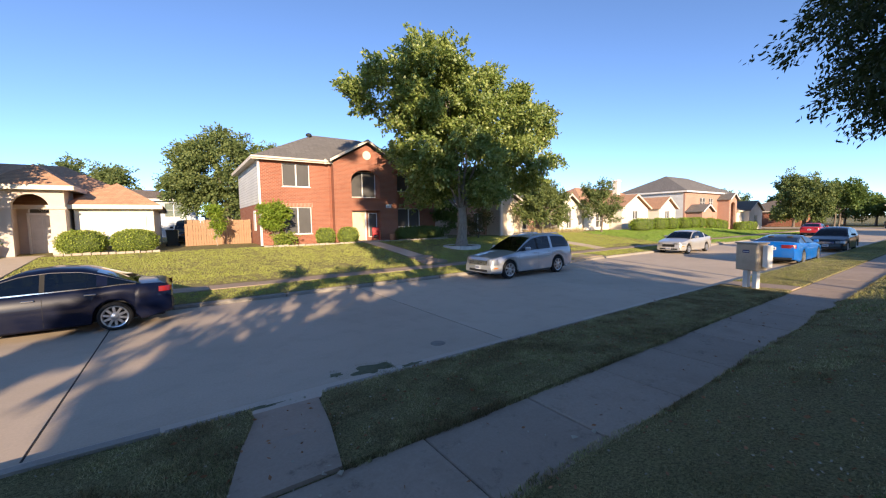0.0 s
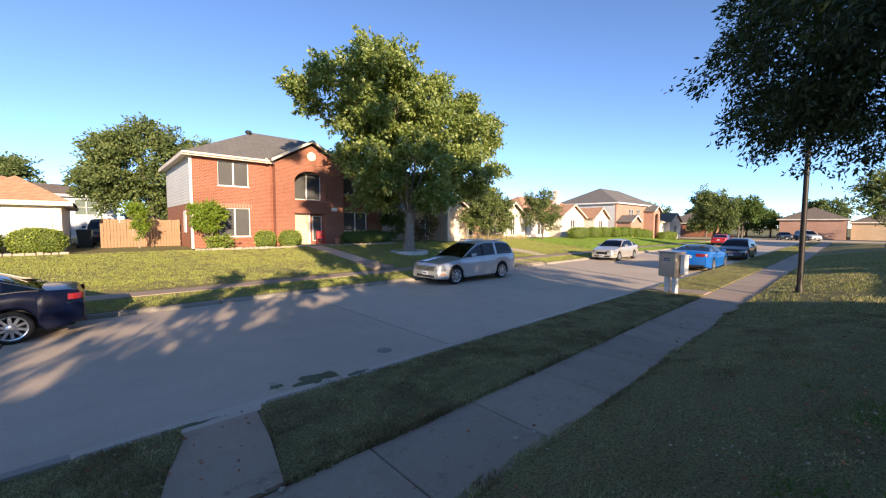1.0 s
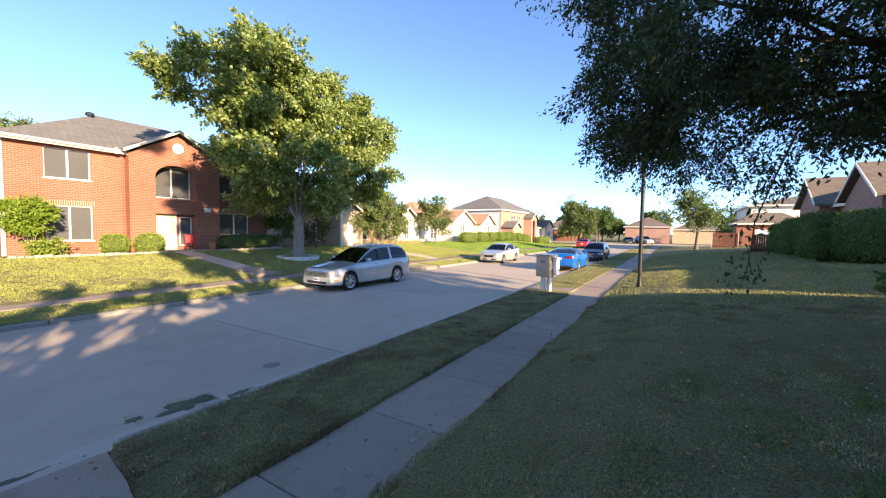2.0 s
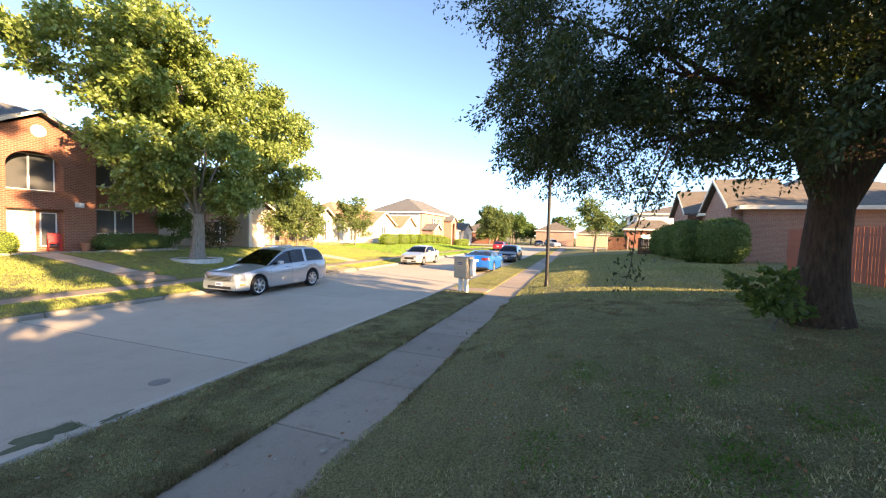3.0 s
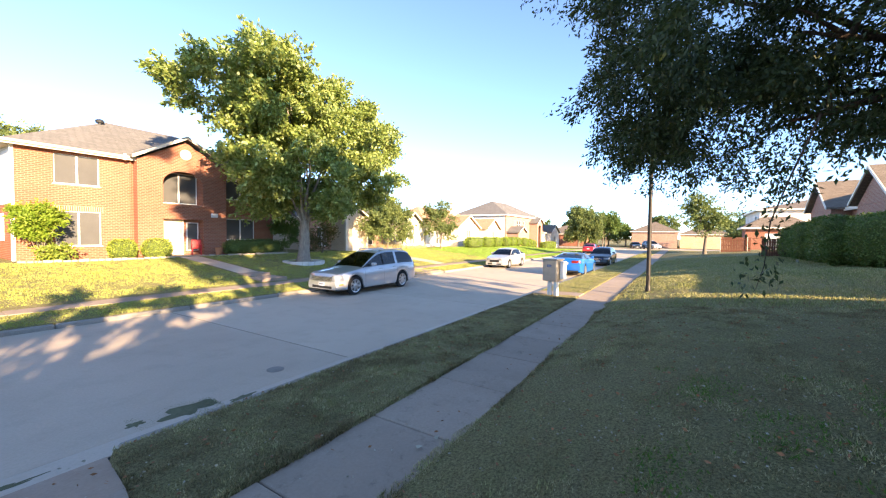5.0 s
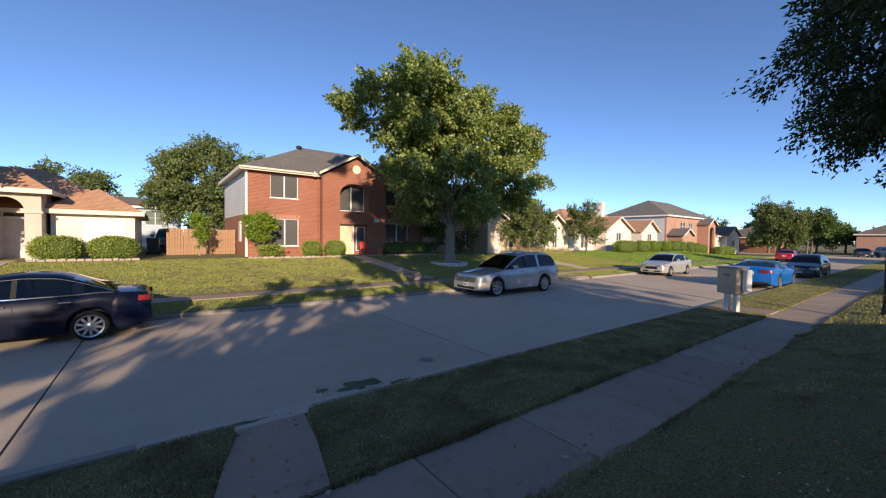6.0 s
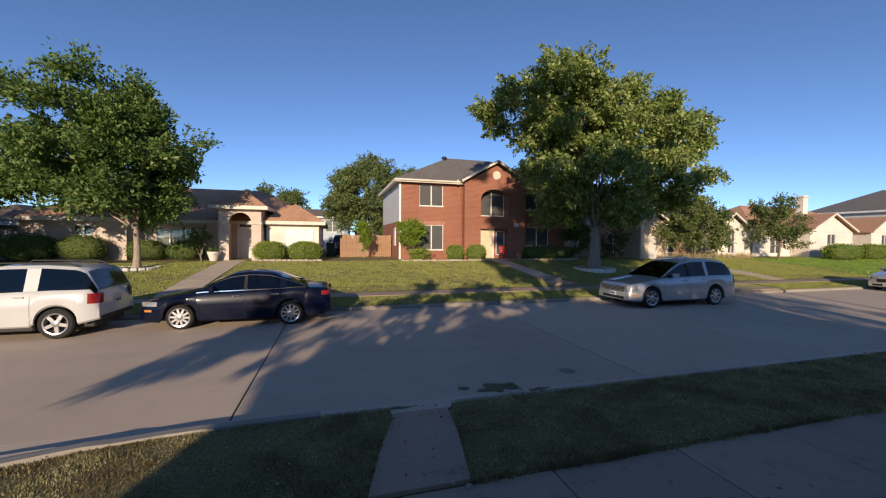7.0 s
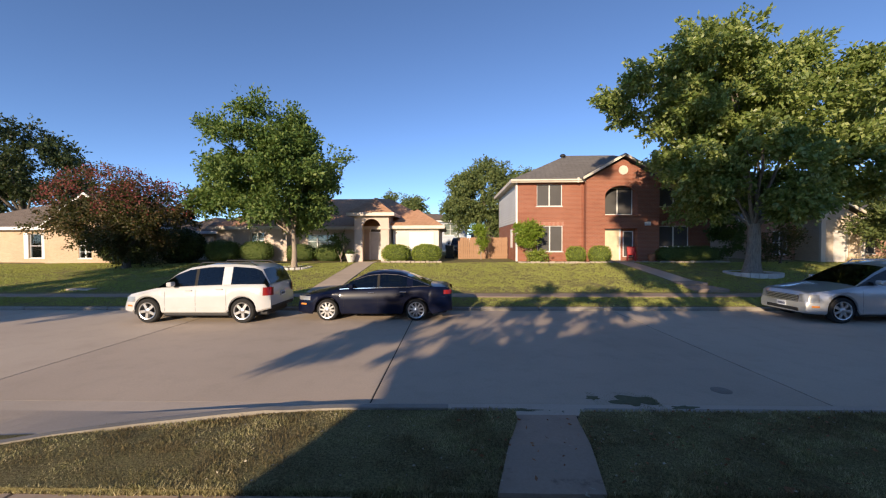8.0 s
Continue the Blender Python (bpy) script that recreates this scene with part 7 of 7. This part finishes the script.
blotch("silt_patch", "dark damp silt and weeds in the gutter", "silt", 2.75, 5.6, 0.0, 0.5, 0.26, "damp", 2)
blotch("silt_patch", "dark damp silt in the gutter", "silt", 3.3, 5.42, 0.0, 0.28, 0.1, "damp", 5)
blotch("silt_patch", "dark damp spot on the road", "silt", 2.15, 5.72, 0.0, 0.14, 0.1, "damp", 8)
blotch("silt_patch", "thin line of debris along the gutter", "silt", 0.95, 5.3, 0.0, 0.6, 0.06, "damp", 9)
# a faint darker stain on the road, drawn as a thin round disc
mh = thing("round_road_stain", "flat round iron cover set in the concrete road", "cover", (4.27, 6.05, 0.0))
bm = bmesh.new()
lathe(bm, ((0.145, -0.02), (0.145, 0.004), (0.125, 0.006)), "z", 26)
part("cover", bm, M["iron"], mh)
dl = thing("fallen_leaf", "curled reddish dead leaf at the pavement edge", "leaf", (2.98, 3.36, 0.16), 30)
bm = bmesh.new()
vs = [bm.verts.new(v) for v in ((-0.07, 0, 0.0), (0, 0.045, 0.035), (0.08, 0, 0.02), (0, -0.045, 0.04), (0.005, 0, 0.01))]
for q in ((0, 4, 1), (1, 4, 2), (2, 4, 3), (3, 4, 0)):
    bm.faces.new([vs[i] for i in q])
part("blade", bm, M["deadleaf"], dl)
for i, (x, y) in enumerate(((1.28, 3.36), (1.33, 3.22), (1.2, 3.3), (3.45, 2.35), (3.7, 2.3))):
    lt = thing("paper_scrap", "crumpled pale scrap of litter on the pavement", "litter", (x, y, 0.16), i * 50, "scraps of litter")
    bm = bmesh.new()
    vs = [bm.verts.new(v) for v in ((-0.035, -0.02, 0.0), (0.03, -0.025, 0.012), (0.035, 0.02, 0.0), (-0.03, 0.025, 0.016), (0, 0, 0.022))]
    for q in ((0, 1, 4), (1, 2, 4), (2, 3, 4), (3, 0, 4)):
        bm.faces.new([vs[k] for k in q])
    part("paper", bm, M["litter"], lt)


# pale slab at the walk's edge; the small raised plate on it is added
us = thing("utility_cover", "flat pale concrete utility cover set in the lawn", "cover", (-16.6, 16.6, gz(-16.6, 16.6)))
part("cover", boxes((-0.55, 0.55, -0.2, 0.2, -0.1, 0.05), bevel=0.015), M["gutter"], us)
part("lid", boxes((-0.25, 0.25, -0.13, 0.13, 0.052, 0.06), bevel=0.003), M["kerb"], us)


# ---- grass ----
def value_noise(x, y, scale, seed):
    """Smooth random values from 0 to 1 over the plan."""
    g = np.random.default_rng(seed).random((257, 257))
    u, v = np.asarray(x) * scale + 700.0, np.asarray(y) * scale + 700.0
    i, j = np.floor(u).astype(int), np.floor(v).astype(int)
    fx, fy = u - i, v - j
    fx, fy = fx * fx * (3 - 2 * fx), fy * fy * (3 - 2 * fy)
    i0, i1, j0, j1 = i % 257, (i + 1) % 257, j % 257, (j + 1) % 257
    return (g[i0, j0] * (1 - fx) + g[i1, j0] * fx) * (1 - fy) + (g[i0, j1] * (1 - fx) + g[i1, j1] * fx) * fy


def blades(name, label, x0, x1, y0, y1, n, tall, wide, seed, material="blade", keep=None, lean=0.55):
    rng = np.random.default_rng(seed)
    x, y = rng.uniform(x0, x1, n), rng.uniform(y0, y1, n)
    if keep is not None:
        ok = keep(x, y)
        x, y = x[ok], y[ok]
    n = len(x)
    tuft = 0.1 + 0.75 * value_noise(x, y, 4.3, 11) + 0.5 * value_noise(x, y, 0.9, 12) + rng.uniform(-0.25, 0.35, n)
    h = tall * np.clip(tuft, 0.3, 1.5)
    a = rng.uniform(0, 2 * math.pi, n)
    w = wide * rng.uniform(0.6, 1.3, n)
    z = np.where((y > 5.1) & (y < 12.9), 0.0, height(x, y)) + 0.02 * np.sin(x * 0.7 + 1.3 * np.sin(y * 0.4)) * (np.abs(y - 9) > 8) - 0.012
    z = np.where((y > 2.095) & (y < 3.275), 0.135, z)
    l = rng.uniform(0.1, lean * 1.8, n) * h
    b = rng.uniform(0, 2 * math.pi, n)
    p0 = np.stack((x - np.cos(a) * w, y - np.sin(a) * w, z), -1)
    p1 = np.stack((x + np.cos(a) * w, y + np.sin(a) * w, z), -1)
    p2 = np.stack((x + np.cos(b) * l, y + np.sin(b) * l, z + h), -1)
    return tagged(finish(name, poly_mesh(name, np.stack((p0, p1, p2), 1), 3), M[material]), label, "grass", kind="stuff")


def clumpy(x, y):
    """Thin spots and tufts."""
    v = value_noise(x, y, 5.1, 21) + value_noise(x, y, 1.3, 22)
    return v + np.random.default_rng(5).normal(size=len(x)) * 0.3 > 0.75


def verge(x, y):
    k = (y - 3.285) / 1.7
    return ~((x > 0.43 + 0.45 * k) & (x < 1.37 + 0.33 * k)) & ~((x > 14.9) & (x < 15.9))


blades("grass_near", "short mixed green and straw lawn grass", -4, 12, -6, 2.09, 330000, 0.038, 0.006, 200, "dryblade", keep=clumpy)
blades("grass_middle", "short mixed green and straw lawn grass", 12, 40, -8, 2.09, 110000, 0.07, 0.012, 201)
blades("grass_verge", "short grass of the verge with ragged edges", -8, 14.9, 3.26, 5.06, 170000, 0.04, 0.006, 202, "dryblade", keep=lambda x, y: verge(x, y) & (y < apron_edge(x) - 0.02))
blades("grass_verge_beyond", "short grass of the verge with ragged edges", 15.9, 60, 3.26, 5.06, 60000, 0.06, 0.007, 203)
blades("grass_far", "sunlit lawn grass rising to the houses", -30, 34, 16.02, 24.2, 290000, 0.06, 0.019, 204, "lushblade", keep=lambda x, y: ~((x > -6.25) & (x < -4.95)) & ~((x > 10.3) & (x < 11.6)))
blades("grass_far_verge", "grass of the far verge", -30, 34, 13.08, 14.88, 100000, 0.055, 0.014, 205, "lushblade")
blades("grass_far_beyond", "bright green lawn grass up the street", 34, 76, 13.1, 24.2, 110000, 0.09, 0.03, 208, "greenblade", keep=lambda x, y: (y < 14.9) | (y > 16.0))
blades("ornamental_grass", "tall dry straw-coloured grass before the pale houses", 25.0, 35.5, 24.3, 25.3, 2600, 0.55, 0.02, 209, "strawblade", lean=0.35)
blades("weeds", "patches of bright broad-leaved weeds in the lawn", 1.4, 6.5, -3.4, 0.4, 22000, 0.05, 0.012, 206, "weed", keep=lambda x, y: (np.sin(x * 3) * np.sin(y * 4 + x) + np.random.default_rng(8).normal(size=len(x)) * 0.35 > 0.45), lean=0.9)
blades("weeds_gutter", "weeds growing from the gutter silt", 2.1, 3.05, 5.2, 5.95, 7000, 0.022, 0.007, 207, "moss", keep=lambda x, y: value_noise(x, y, 3.4, 41) * 0.6 + value_noise(x, y, 9.0, 42) * 0.3 - 0.9 * np.abs(y - 5.95 + 0.3 * (x - 2.1)) > 0.12, lean=0.9)


def litter(name, label, n, x0, x1, y0, y1, seed, size, material):
    """Small fallen leaves strewn over the grass."""
    rng = np.random.default_rng(seed)
    x, y = rng.uniform(x0, x1, n), rng.uniform(y0, y1, n)
    ok = ~((y > 2.05) & (y < 3.3)) | (rng.random(n) < 0.25)
    x, y = x[ok], y[ok]
    z = np.where((y > 2.05) & (y < 3.3), 0.145, height(x, y) + 0.035)
    q = leaf_quads(rng, np.stack((x, y, z), -1), size, size * 0.5, 0.0, 0.85)
    tagged(finish(name, poly_mesh(name, q, 4), M[material]), label, "leaf litter", kind="stuff")


blades("grass_edge", "ragged grass creeping over the pavement edge", -4, 26, 2.0, 2.3, 34000, 0.05, 0.006, 210, "dryblade", keep=lambda x, y: y < 2.06 + 0.14 * value_noise(x, y, 1.3, 31) ** 2 + 0.05 * value_noise(x, y, 6.0, 32))
blades("grass_verge_edge", "ragged grass leaning over the pavement edge", -4, 14.8, 3.16, 3.32, 16000, 0.065, 0.006, 211, "dryblade", keep=lambda x, y: (y > 3.27 - 0.05 * value_noise(x, y, 2.4, 33)) & verge(x, np.maximum(y, 3.29)))
litter("fallen_leaves", "small dry brown oak leaves strewn on the lawn", 2600, 0, 14, -7, 5.0, 300, 0.05, "deadleaf")
litter("pale_litter", "pale dry grass clippings and leaf scraps", 2400, -3, 12, -6, 5.0, 301, 0.032, "litter")
